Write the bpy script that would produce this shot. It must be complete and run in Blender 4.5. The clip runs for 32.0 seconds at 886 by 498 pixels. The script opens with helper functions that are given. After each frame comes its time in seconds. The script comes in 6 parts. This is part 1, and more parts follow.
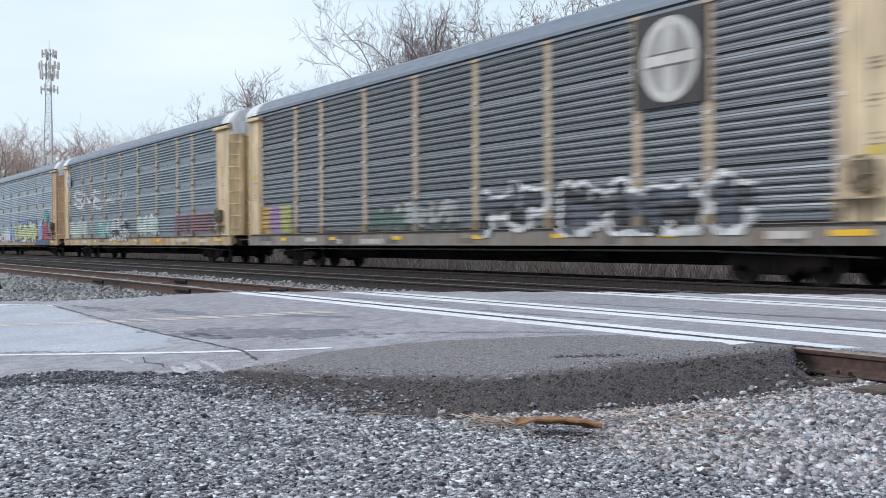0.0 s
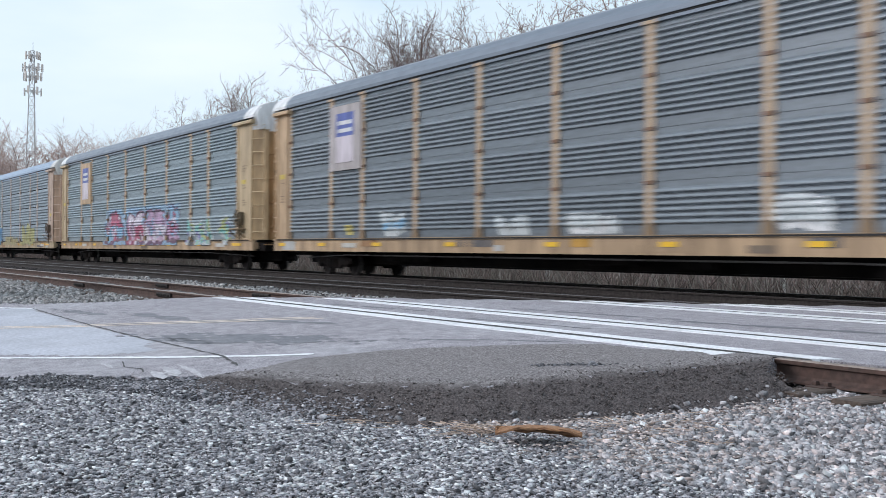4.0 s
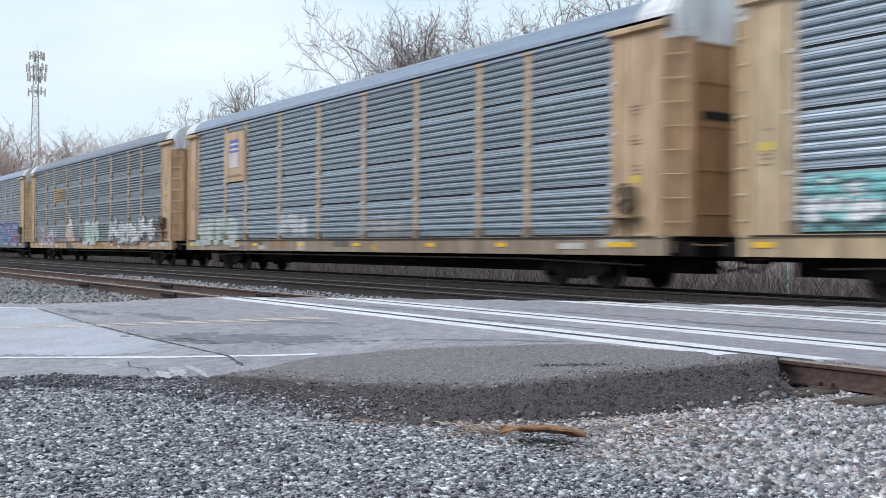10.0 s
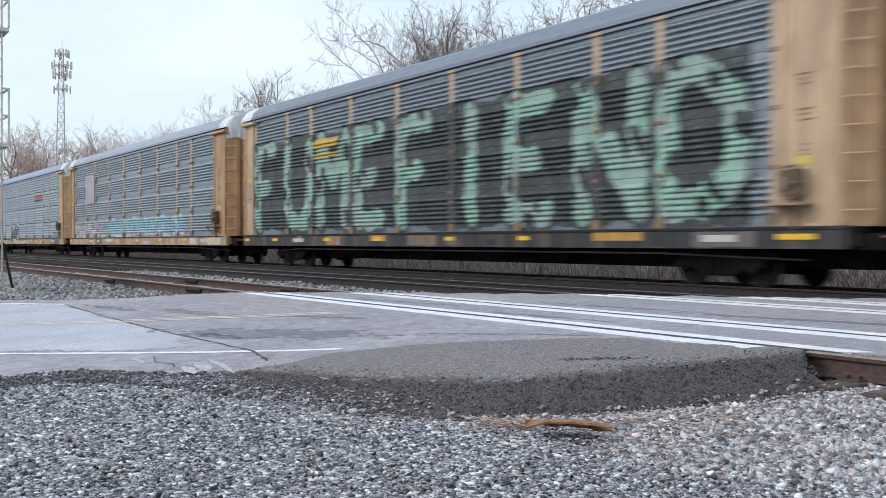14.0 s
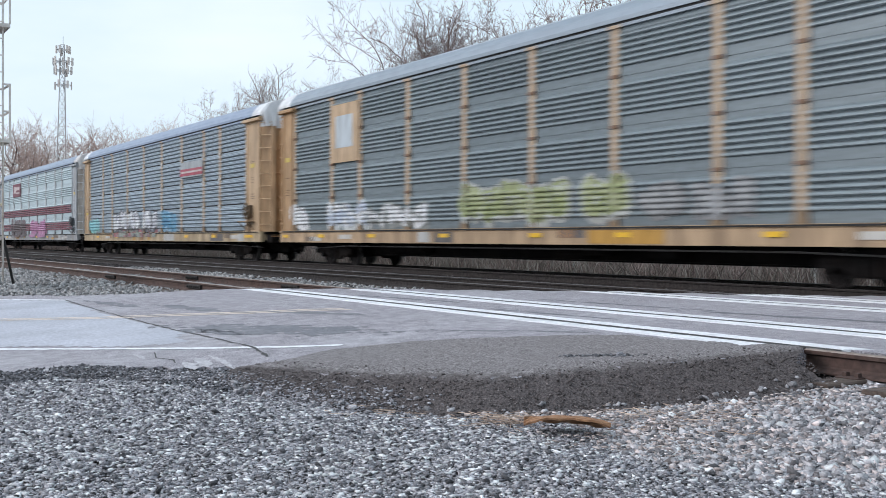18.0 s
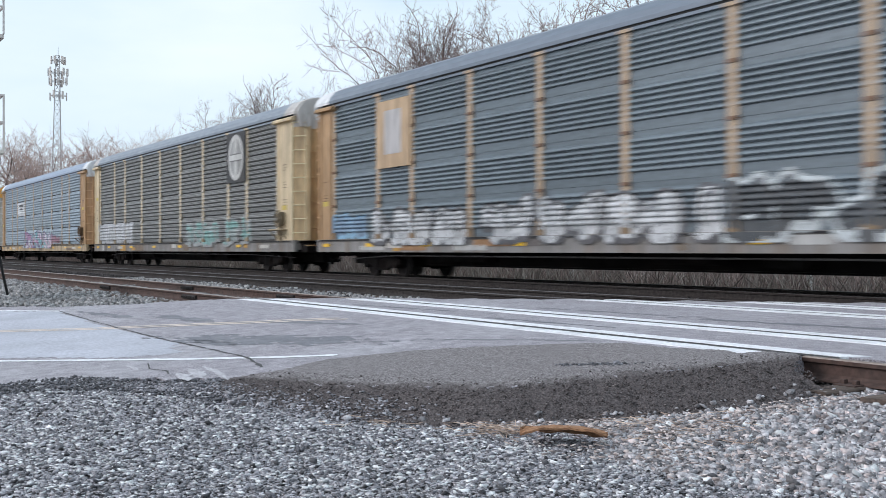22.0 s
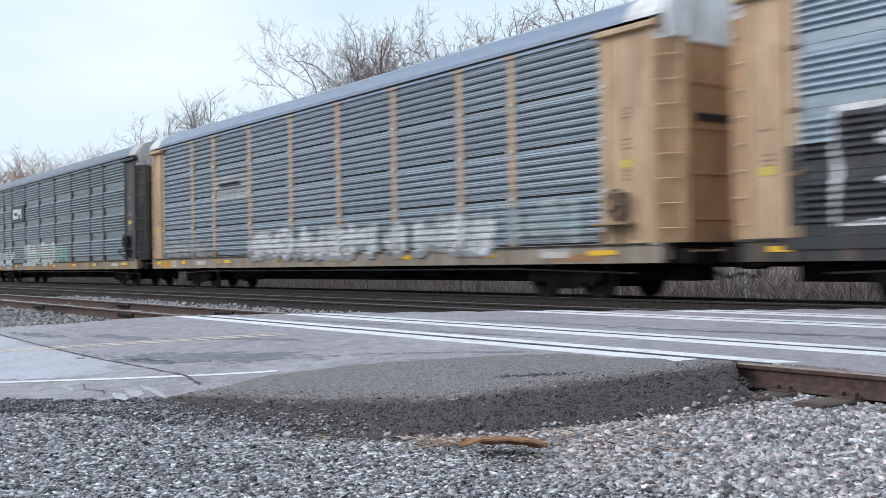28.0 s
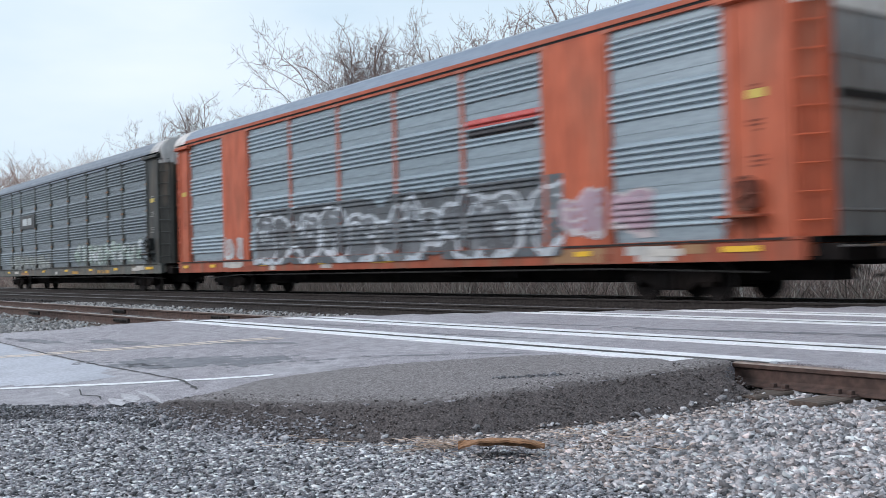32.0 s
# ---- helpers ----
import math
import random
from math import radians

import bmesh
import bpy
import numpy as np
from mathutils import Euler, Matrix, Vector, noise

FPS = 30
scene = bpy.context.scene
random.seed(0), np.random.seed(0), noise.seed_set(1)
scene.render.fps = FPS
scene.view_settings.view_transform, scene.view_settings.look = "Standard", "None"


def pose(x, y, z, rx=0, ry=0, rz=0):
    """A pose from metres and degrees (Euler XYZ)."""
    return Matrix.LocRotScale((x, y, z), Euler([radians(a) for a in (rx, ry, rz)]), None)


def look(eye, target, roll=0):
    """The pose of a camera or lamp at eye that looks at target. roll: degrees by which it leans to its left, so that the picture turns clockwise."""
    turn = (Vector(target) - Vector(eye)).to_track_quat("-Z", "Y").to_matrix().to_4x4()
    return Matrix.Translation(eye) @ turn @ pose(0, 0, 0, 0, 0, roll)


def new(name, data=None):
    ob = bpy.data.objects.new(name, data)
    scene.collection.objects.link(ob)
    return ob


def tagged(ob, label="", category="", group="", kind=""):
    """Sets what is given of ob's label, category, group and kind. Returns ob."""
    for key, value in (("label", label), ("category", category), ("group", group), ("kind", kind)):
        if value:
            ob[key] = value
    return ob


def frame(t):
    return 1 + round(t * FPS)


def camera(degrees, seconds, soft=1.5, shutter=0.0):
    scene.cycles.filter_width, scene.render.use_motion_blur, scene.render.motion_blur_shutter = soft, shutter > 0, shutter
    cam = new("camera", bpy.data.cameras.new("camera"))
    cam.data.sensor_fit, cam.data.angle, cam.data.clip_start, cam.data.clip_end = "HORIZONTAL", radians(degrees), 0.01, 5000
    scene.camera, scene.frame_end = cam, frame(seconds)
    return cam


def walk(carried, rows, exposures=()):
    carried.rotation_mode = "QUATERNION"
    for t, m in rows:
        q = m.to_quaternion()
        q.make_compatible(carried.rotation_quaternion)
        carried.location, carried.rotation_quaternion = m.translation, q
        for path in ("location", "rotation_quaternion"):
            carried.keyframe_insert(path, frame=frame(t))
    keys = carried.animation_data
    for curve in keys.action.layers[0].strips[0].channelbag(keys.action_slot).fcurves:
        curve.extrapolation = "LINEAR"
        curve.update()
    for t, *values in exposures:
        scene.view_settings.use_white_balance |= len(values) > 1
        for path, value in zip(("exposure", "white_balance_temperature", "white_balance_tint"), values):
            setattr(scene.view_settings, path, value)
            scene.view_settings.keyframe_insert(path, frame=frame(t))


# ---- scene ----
import itertools

cam = camera(45.74, 32.0, soft=0.7, shutter=0.4)
# seconds, eye x y z, yaw, pitch, roll; x runs along the tracks, y across them, z = 0 is the rail top
ROWS = [
    (0.0, 0.0060, -0.0147, 0.8009, 57.337, -0.365, 0.232),
    (0.5, 0.0034, -0.0124, 0.8026, 57.599, -0.313, 0.117),
    (1.0, -0.0105, -0.0079, 0.7985, 57.717, -0.341, 0.049),
    (1.5, -0.0178, -0.0037, 0.7987, 57.759, -0.474, 0.027),
    (2.0, -0.0113, -0.0042, 0.7980, 57.716, -0.547, 0.034),
    (2.5, -0.0157, -0.0036, 0.7978, 57.587, -0.530, 0.011),
    (3.0, -0.0152, 0.0035, 0.8006, 57.314, -0.371, -0.085),
    (3.5, 0.0059, -0.0054, 0.8010, 56.897, -0.092, -0.256),
    (5.5, -0.0215, 0.0156, 0.7997, 55.658, -0.107, -0.613),
    (6.0, -0.0117, 0.0036, 0.7980, 55.756, -0.233, -0.614),
    (6.5, 0.0007, -0.0090, 0.8017, 55.955, -0.266, -0.587),
    (7.0, 0.0044, -0.0162, 0.8020, 56.222, -0.261, -0.561),
    (7.5, 0.0003, -0.0160, 0.8010, 56.424, -0.290, -0.573),
    (8.0, -0.0041, -0.0075, 0.7983, 56.573, -0.353, -0.580),
    (8.5, -0.0037, -0.0085, 0.7989, 56.615, -0.402, -0.575),
    (9.0, -0.0003, -0.0143, 0.8016, 56.563, -0.351, -0.568),
    (9.5, 0.0105, -0.0178, 0.7993, 56.521, -0.182, -0.517),
    (10.0, 0.0239, -0.0270, 0.8031, 56.620, 0.039, -0.450),
    (10.5, 0.0092, -0.0189, 0.8026, 56.960, 0.169, -0.381),
    (11.0, 0.0053, -0.0147, 0.8022, 57.674, 0.157, -0.246),
    (11.5, 0.0049, -0.0103, 0.8051, 58.300, 0.021, -0.164),
    (12.0, 0.0032, -0.0088, 0.8036, 58.676, -0.135, -0.179),
    (12.5, 0.0098, -0.0107, 0.8017, 58.763, -0.210, -0.203),
    (13.0, 0.0038, -0.0131, 0.8020, 58.561, -0.209, -0.217),
    (13.5, 0.0078, -0.0183, 0.8061, 58.252, -0.210, -0.184),
    (14.0, 0.0094, -0.0187, 0.8051, 57.902, -0.300, -0.082),
    (14.5, 0.0075, -0.0072, 0.8006, 57.491, -0.479, 0.004),
    (16.5, -0.0139, -0.0030, 0.7989, 57.072, -0.956, -0.162),
    (17.0, -0.0013, -0.0066, 0.7993, 57.401, -0.826, -0.184),
    (17.5, 0.0156, -0.0178, 0.8010, 57.715, -0.613, -0.241),
    (18.0, 0.0253, -0.0220, 0.8037, 57.943, -0.470, -0.217),
    (18.5, 0.0027, -0.0030, 0.8018, 58.145, -0.407, -0.216),
    (19.0, -0.0286, 0.0080, 0.7997, 58.312, -0.393, -0.171),
    (19.5, -0.0338, 0.0156, 0.8031, 58.438, -0.395, -0.055),
    (20.0, -0.0233, 0.0141, 0.8003, 58.500, -0.285, 0.026),
    (20.5, -0.0058, 0.0015, 0.8041, 58.458, -0.101, 0.069),
    (21.0, -0.0004, -0.0006, 0.8072, 58.300, 0.033, 0.080),
    (21.5, -0.0099, 0.0043, 0.8034, 58.046, 0.092, 0.038),
    (22.0, -0.0139, 0.0133, 0.8028, 57.730, 0.009, 0.079),
    (22.5, -0.0131, 0.0084, 0.8010, 57.385, -0.087, 0.150),
    (23.0, -0.0142, 0.0089, 0.8018, 56.887, -0.179, 0.282),
    (23.5, -0.0101, 0.0132, 0.8045, 56.269, -0.152, 0.392),
    (24.0, -0.0043, 0.0166, 0.8018, 55.526, 0.009, 0.507),
    (24.5, 0.0088, 0.0170, 0.8035, 54.976, 0.215, 0.648),
    (25.0, 0.0068, 0.0172, 0.8001, 54.572, 0.430, 0.792),
    (25.5, 0.0057, 0.0226, 0.8016, 54.285, 0.571, 0.912),
    (27.5, 0.0093, 0.0165, 0.8037, 54.291, 0.685, 0.945),
    (28.0, 0.0124, 0.0128, 0.8056, 54.501, 0.698, 0.922),
    (28.5, 0.0064, 0.0086, 0.8064, 54.570, 0.772, 0.949),
    (29.0, 0.0104, 0.0163, 0.8048, 54.478, 0.824, 1.132),
    (29.5, 0.0088, 0.0185, 0.8033, 54.249, 0.918, 1.239),
    (30.0, 0.0083, 0.0177, 0.8054, 54.062, 1.007, 1.388),
    (30.5, 0.0126, 0.0164, 0.8072, 54.000, 1.037, 1.506),
    (31.0, 0.0105, 0.0169, 0.8065, 54.005, 1.033, 1.476),
    (31.5, 0.0094, 0.0173, 0.8029, 54.127, 0.950, 1.479),
    (32.0, 0.0124, 0.0144, 0.8044, 54.272, 0.811, 1.466),
]
EXPOSURES = [(0.0, -0.05), (1.0, 0.0), (2.0, 0.02), (3.0, -0.04), (6.0, -0.01), (7.0, 0.0), (8.0, -0.04), (9.0, -0.06), (10.0, -0.03), (11.0, 0.0), (14.0, 0.0), (17.0, -0.02), (20.0, 0.0), (22.0, -0.02), (24.0, 0.03), (25.0, 0.01), (28.0, -0.01), (31.0, -0.02), (32.0, -0.08)]
walk(cam, [(t, pose(x, y, z, 90 + pitch, roll, yaw)) for t, x, y, z, yaw, pitch, roll in ROWS], [(t, stops + 0.02, 6500, 18) for t, stops in EXPOSURES])

# ---- light: an even, pale winter overcast ----
SUN_ELEV, SUN_AZ = 32.0, 205.0
world = bpy.data.worlds.new("overcast_sky")
scene.world = world
world.use_nodes = True
wn, wl = world.node_tree.nodes, world.node_tree.links
wn.clear()
w_out, w_bg = wn.new("ShaderNodeOutputWorld"), wn.new("ShaderNodeBackground")
sky = wn.new("ShaderNodeTexSky")
sky.sky_type, sky.sun_disc = "NISHITA", False
sky.sun_elevation, sky.sun_rotation = radians(SUN_ELEV), radians(SUN_AZ)
sky.air_density, sky.dust_density = 1.0, 3.0
w_co, w_map, w_no = wn.new("ShaderNodeTexCoord"), wn.new("ShaderNodeMapping"), wn.new("ShaderNodeTexNoise")
w_map.inputs["Scale"].default_value = (1.0, 1.0, 3.2)
w_no.inputs["Scale"].default_value, w_no.inputs["Detail"].default_value = 2.3, 6.0
w_ramp, w_mix, w_cloud = wn.new("ShaderNodeValToRGB"), wn.new("ShaderNodeMix"), wn.new("ShaderNodeValToRGB")
w_ramp.color_ramp.elements[0].position, w_ramp.color_ramp.elements[0].color = 0.25, (0.80, 0.80, 0.80, 1)
w_ramp.color_ramp.elements[1].position, w_ramp.color_ramp.elements[1].color = 0.75, (0.96, 0.96, 0.96, 1)
w_cloud.color_ramp.elements[0].position, w_cloud.color_ramp.elements[0].color = 0.30, (7.7, 10.3, 11.6, 1)
w_cloud.color_ramp.elements[1].position, w_cloud.color_ramp.elements[1].color = 0.70, (9.9, 11.6, 12.2, 1)
w_mix.data_type = "RGBA"
wl.new(w_co.outputs["Generated"], w_map.inputs["Vector"])
wl.new(w_map.outputs["Vector"], w_no.inputs["Vector"])
wl.new(w_no.outputs["Fac"], w_ramp.inputs["Fac"])
wl.new(w_no.outputs["Fac"], w_cloud.inputs["Fac"])
wl.new(w_ramp.outputs["Color"], w_mix.inputs[0])
wl.new(sky.outputs["Color"], w_mix.inputs[6])
wl.new(w_cloud.outputs["Color"], w_mix.inputs[7])
wl.new(w_mix.outputs[2], w_bg.inputs["Color"])
w_bg.inputs["Strength"].default_value = 0.095
wl.new(w_bg.outputs["Background"], w_out.inputs["Surface"])
sun = new("sun", bpy.data.lights.new("sun", "SUN"))
sun.data.energy, sun.data.angle, sun.data.color = 1.5, radians(28), (1.0, 0.965, 0.93)
sun_dir = Vector((math.sin(radians(SUN_AZ)) * math.cos(radians(SUN_ELEV)), math.cos(radians(SUN_AZ)) * math.cos(radians(SUN_ELEV)), math.sin(radians(SUN_ELEV))))
sun.matrix_world = look(sun_dir * 60, (0, 0, 0))


# ---- materials ----
def surface(name, c1, c2, scale=6.0, rough=0.7, metal=0.0, bump=0.0, bscale=60.0, stain=None, sscale=0.6, samount=0.5, stretch=(1, 1, 1), random=0.0, island=0.0, spec=0.5, mottle=0.0, mscale=5.0):
    """A two-scale procedural surface: grain between c1 and c2, broad stains, fine relief; varied from object to object or from island to island."""
    m = bpy.data.materials.new(name)
    m.use_nodes = True
    n, l = m.node_tree.nodes, m.node_tree.links
    b = n["Principled BSDF"]
    b.inputs["Roughness"].default_value, b.inputs["Metallic"].default_value = rough, metal
    b.inputs["Specular IOR Level"].default_value = spec
    co, mp = n.new("ShaderNodeTexCoord"), n.new("ShaderNodeMapping")
    mp.inputs["Scale"].default_value = stretch
    l.new(co.outputs["Object"], mp.inputs["Vector"])
    def noise_at(s, d=5.0):
        t = n.new("ShaderNodeTexNoise")
        t.inputs["Scale"].default_value, t.inputs["Detail"].default_value = s, d
        l.new(mp.outputs["Vector"], t.inputs["Vector"])
        return t
    def mixed(fac, a, bb, kind="MIX"):
        x = n.new("ShaderNodeMix")
        x.data_type, x.blend_type = "RGBA", kind
        for sock, v in ((0, fac), (6, a), (7, bb)):
            if isinstance(v, (tuple, list)):
                x.inputs[sock].default_value = (*v[:3], 1)
            elif isinstance(v, (int, float)):
                x.inputs[sock].default_value = v
            else:
                l.new(v, x.inputs[sock])
        return x.outputs[2]
    def ramp(src, lo, hi, a=0.0, z=1.0):
        r = n.new("ShaderNodeMapRange")
        r.inputs["From Min"].default_value, r.inputs["From Max"].default_value = lo, hi
        r.inputs["To Min"].default_value, r.inputs["To Max"].default_value = a, z
        l.new(src, r.inputs["Value"])
        return r.outputs["Result"]
    grain = noise_at(scale)
    col = mixed(ramp(grain.outputs["Fac"], 0.37, 0.63), c1, c2)
    if stain:
        st = noise_at(sscale, 8.0)
        col = mixed(ramp(st.outputs["Fac"], 0.48, 0.72, 0.0, samount), col, stain)
    if mottle:
        mt = noise_at(mscale, 7.0)
        hv = n.new("ShaderNodeHueSaturation")
        l.new(ramp(mt.outputs["Fac"], 0.3, 0.7, 1 - mottle, 1 + mottle), hv.inputs["Value"])
        l.new(col, hv.inputs["Color"])
        col = hv.outputs["Color"]
    if random or island:
        src = n.new("ShaderNodeObjectInfo").outputs["Random"] if random else n.new("ShaderNodeNewGeometry").outputs["Random Per Island"]
        k = random or island
        v = ramp(src, 0, 1, 1 - k, 1 + k)
        hs = n.new("ShaderNodeHueSaturation")
        l.new(v, hs.inputs["Value"])
        l.new(col, hs.inputs["Color"])
        col = hs.outputs["Color"]
    l.new(col, b.inputs["Base Color"])
    l.new(ramp(grain.outputs["Fac"], 0.2, 0.8, max(0.05, rough - 0.12), min(1, rough + 0.12)), b.inputs["Roughness"])
    if bump:
        bn, bp = noise_at(bscale, 4.0), n.new("ShaderNodeBump")
        bp.inputs["Strength"].default_value, bp.inputs["Distance"].default_value = bump, 0.02
        l.new(bn.outputs["Fac"], bp.inputs["Height"])
        l.new(bp.outputs["Normal"], b.inputs["Normal"])
    return m


MATS = {}


def paint(c, rough=0.6, dirt=0.35, name="paint"):
    """Weathered paint of one colour, kept once for each colour."""
    key = (name, tuple(round(v, 3) for v in c), rough, dirt)
    if key not in MATS:
        dark = tuple(v * 0.72 for v in c)
        MATS[key] = surface(name, c, dark, 5.0, rough, 0.0, 0.08, 40.0, (0.17, 0.115, 0.075), 1.3, dirt, (1.5, 1, 0.30), mottle=0.10, mscale=2.2)
    return MATS[key]


def galvanised(c, name="galvanised_steel"):
    key = (name, tuple(round(v, 3) for v in c))
    if key not in MATS:
        MATS[key] = surface(name, c, tuple(v * 0.80 for v in c), 9.0, 0.40, 0.60, 0.05, 90.0, tuple(v * 0.62 for v in c), 0.8, 0.55, (0.3, 1, 1.6), random=0.07)
    return MATS[key]


def roof_steel(c):
    """Evenly dulled roof sheet with faint broad weathering."""
    key = ("roof_steel", tuple(round(v, 3) for v in c))
    if key not in MATS:
        MATS[key] = surface("roof_steel", c, tuple(v * 0.93 for v in c), 5.0, 0.45, 0.5, 0.03, 60.0, tuple(v * 0.80 for v in c), 0.5, 0.4, (0.5, 1, 1), random=0.05)
    return MATS[key]


def groove_shade_sheet(c, deep=False):
    """Darker sheet steel for pierced grooves, and as painted shade on pans and rib undersides."""
    return galvanised(tuple(v * (0.52 if deep else 0.92 if c[1] > 0.5 else 0.72) for v in c), "groove_shade_steel")


M_ASPHALT = surface("worn_asphalt", (0.485, 0.46, 0.50), (0.185, 0.174, 0.192), 80.0, 0.8, 0, 0.6, 130.0, (0.46, 0.452, 0.485), 0.5, 0.7, mottle=0.22, mscale=7.0)
M_APRON = surface("dull_patch_asphalt", (0.355, 0.328, 0.332), (0.115, 0.103, 0.106), 75.0, 0.9, 0, 1.0, 90.0, (0.24, 0.225, 0.228), 1.1, 0.4, mottle=0.25, mscale=26.0)


def coarsen(m, c1, c2):
    """Where the sheet is marked loose, its binder is worn away down to coarse aggregate."""
    n, l = m.node_tree.nodes, m.node_tree.links
    b = n["Principled BSDF"]
    old = b.inputs["Base Color"].links[0].from_socket
    co, at, no, big = n.new("ShaderNodeTexCoord"), n.new("ShaderNodeAttribute"), n.new("ShaderNodeTexNoise"), n.new("ShaderNodeTexNoise")
    at.attribute_name = "loose"
    no.inputs["Scale"].default_value, no.inputs["Detail"].default_value = 70.0, 5.0
    big.inputs["Scale"].default_value, big.inputs["Detail"].default_value = 9.0, 8.0
    l.new(co.outputs["Object"], no.inputs["Vector"])
    l.new(co.outputs["Object"], big.inputs["Vector"])
    grit, edge, add = n.new("ShaderNodeMapRange"), n.new("ShaderNodeMapRange"), n.new("ShaderNodeMath")
    grit.inputs["From Min"].default_value, grit.inputs["From Max"].default_value = 0.36, 0.66
    l.new(no.outputs["Fac"], grit.inputs["Value"])
    l.new(at.outputs["Fac"], add.inputs[0])
    l.new(big.outputs["Fac"], add.inputs[1])
    edge.inputs["From Min"].default_value, edge.inputs["From Max"].default_value = 0.70, 1.30
    l.new(add.outputs["Value"], edge.inputs["Value"])
    mix, grain = n.new("ShaderNodeMix"), n.new("ShaderNodeMix")
    mix.data_type = grain.data_type = "RGBA"
    grain.inputs[6].default_value, grain.inputs[7].default_value = (*c1, 1), (*c2, 1)
    l.new(grit.outputs["Result"], grain.inputs[0])
    l.new(edge.outputs["Result"], mix.inputs[0])
    l.new(old, mix.inputs[6])
    l.new(grain.outputs[2], mix.inputs[7])
    l.new(mix.outputs[2], b.inputs["Base Color"])


coarsen(M_APRON, (0.046, 0.038, 0.038), (0.155, 0.132, 0.132))
M_CHIP = surface("dark_asphalt_chippings", (0.145, 0.126, 0.124), (0.072, 0.061, 0.060), 40.0, 0.9, 0, 0.3, 120.0, island=0.75)
M_TAR = surface("tar_seal", (0.125, 0.127, 0.145), (0.205, 0.206, 0.23), 22.0, 0.7, 0, 0.3, 120.0, (0.33, 0.325, 0.345), 3.0, 0.5)
M_CRACK = surface("crack_filler", (0.04, 0.04, 0.042), (0.10, 0.098, 0.10), 40.0, 0.85)
M_CONC = surface("smooth_pale_concrete", (0.50, 0.508, 0.575), (0.40, 0.406, 0.462), 24.0, 0.5, 0, 0.12, 120.0, (0.31, 0.325, 0.365), 0.5, 0.6, mottle=0.12, mscale=2.0)
M_WHITE = surface("worn_white_road_paint", (0.92, 0.93, 0.96), (0.74, 0.75, 0.785), 30.0, 0.6, 0, 0.25, 140.0, (0.36, 0.36, 0.38), 2.4, 0.45)
M_YELLOW = surface("faded_yellow_road_paint", (0.76, 0.64, 0.56), (0.60, 0.52, 0.47), 30.0, 0.7, 0, 0.25, 140.0, (0.30, 0.285, 0.285), 2.5, 0.6)
M_RAILSIDE = surface("rusted_rail_steel", (0.105, 0.062, 0.051), (0.062, 0.039, 0.033), 14.0, 0.85, 0.1, 0.25, 70.0, (0.05, 0.04, 0.037), 1.6, 0.6)
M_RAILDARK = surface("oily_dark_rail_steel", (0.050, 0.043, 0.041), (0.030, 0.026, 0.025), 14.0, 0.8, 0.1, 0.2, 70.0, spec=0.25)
M_RAILTOP = surface("dull_running_surface", (0.32, 0.265, 0.235), (0.22, 0.175, 0.155), 18.0, 0.4, 0.5, 0.05, 90.0)
M_RAILTOPDARK = surface("dark_running_surface", (0.12, 0.11, 0.11), (0.08, 0.075, 0.075), 18.0, 0.45, 0.6, 0.05, 90.0)
M_TIE = surface("weathered_tie_timber", (0.125, 0.091, 0.074), (0.070, 0.052, 0.043), 6.0, 0.9, 0, 0.5, 30.0, (0.16, 0.14, 0.13), 2.0, 0.5, (0.6, 6, 6), random=0.2)
M_GRAVELBED = surface("gravel_bed", (0.19, 0.183, 0.188), (0.09, 0.086, 0.088), 60.0, 0.95, 0, 1.0, 60.0, (0.17, 0.125, 0.10), 1.6, 0.85)
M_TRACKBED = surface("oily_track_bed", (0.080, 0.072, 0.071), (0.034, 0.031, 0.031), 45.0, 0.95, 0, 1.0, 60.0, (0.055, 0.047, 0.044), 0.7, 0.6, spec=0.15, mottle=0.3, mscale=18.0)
M_STONE = surface("crushed_stone", (0.49, 0.475, 0.495), (0.245, 0.238, 0.250), 30.0, 0.8, 0, 0.4, 120.0, island=0.62)
M_SLATE = surface("slaty_crushed_stone", (0.42, 0.413, 0.445), (0.235, 0.231, 0.252), 30.0, 0.75, 0, 0.4, 120.0, island=0.55)
M_STONEPINK = surface("pinkish_crushed_stone", (0.60, 0.52, 0.51), (0.36, 0.31, 0.305), 30.0, 0.85, 0, 0.4, 120.0, island=0.75)
M_STONEWHITE = surface("pale_crushed_stone", (0.80, 0.81, 0.82), (0.62, 0.63, 0.64), 30.0, 0.8, 0, 0.3, 120.0, island=0.3)
M_BALLAST = surface("track_ballast", (0.40, 0.395, 0.395), (0.22, 0.215, 0.215), 30.0, 0.9, 0, 0.4, 120.0, island=0.5)
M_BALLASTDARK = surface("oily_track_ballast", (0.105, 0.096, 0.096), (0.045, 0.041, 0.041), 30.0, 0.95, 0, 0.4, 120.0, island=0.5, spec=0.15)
M_FIELD = surface("dry_winter_ground", (0.21, 0.165, 0.14), (0.13, 0.10, 0.086), 1.5, 0.95, 0, 0.6, 20.0, (0.13, 0.13, 0.10), 0.08, 0.6)
M_STRAW = surface("dry_straw", (0.60, 0.46, 0.37), (0.38, 0.28, 0.225), 6.0, 0.9, island=0.45)
M_DEADGRASS = surface("dead_brown_grass", (0.36, 0.27, 0.235), (0.19, 0.14, 0.122), 6.0, 0.95, island=0.6)
M_PALESTEM = surface("bleached_stems", (0.42, 0.36, 0.31), (0.28, 0.235, 0.20), 6.0, 0.9, island=0.4)
M_BRUSH = surface("dry_brush_stems", (0.36, 0.262, 0.235), (0.19, 0.138, 0.124), 6.0, 0.9, island=0.4)
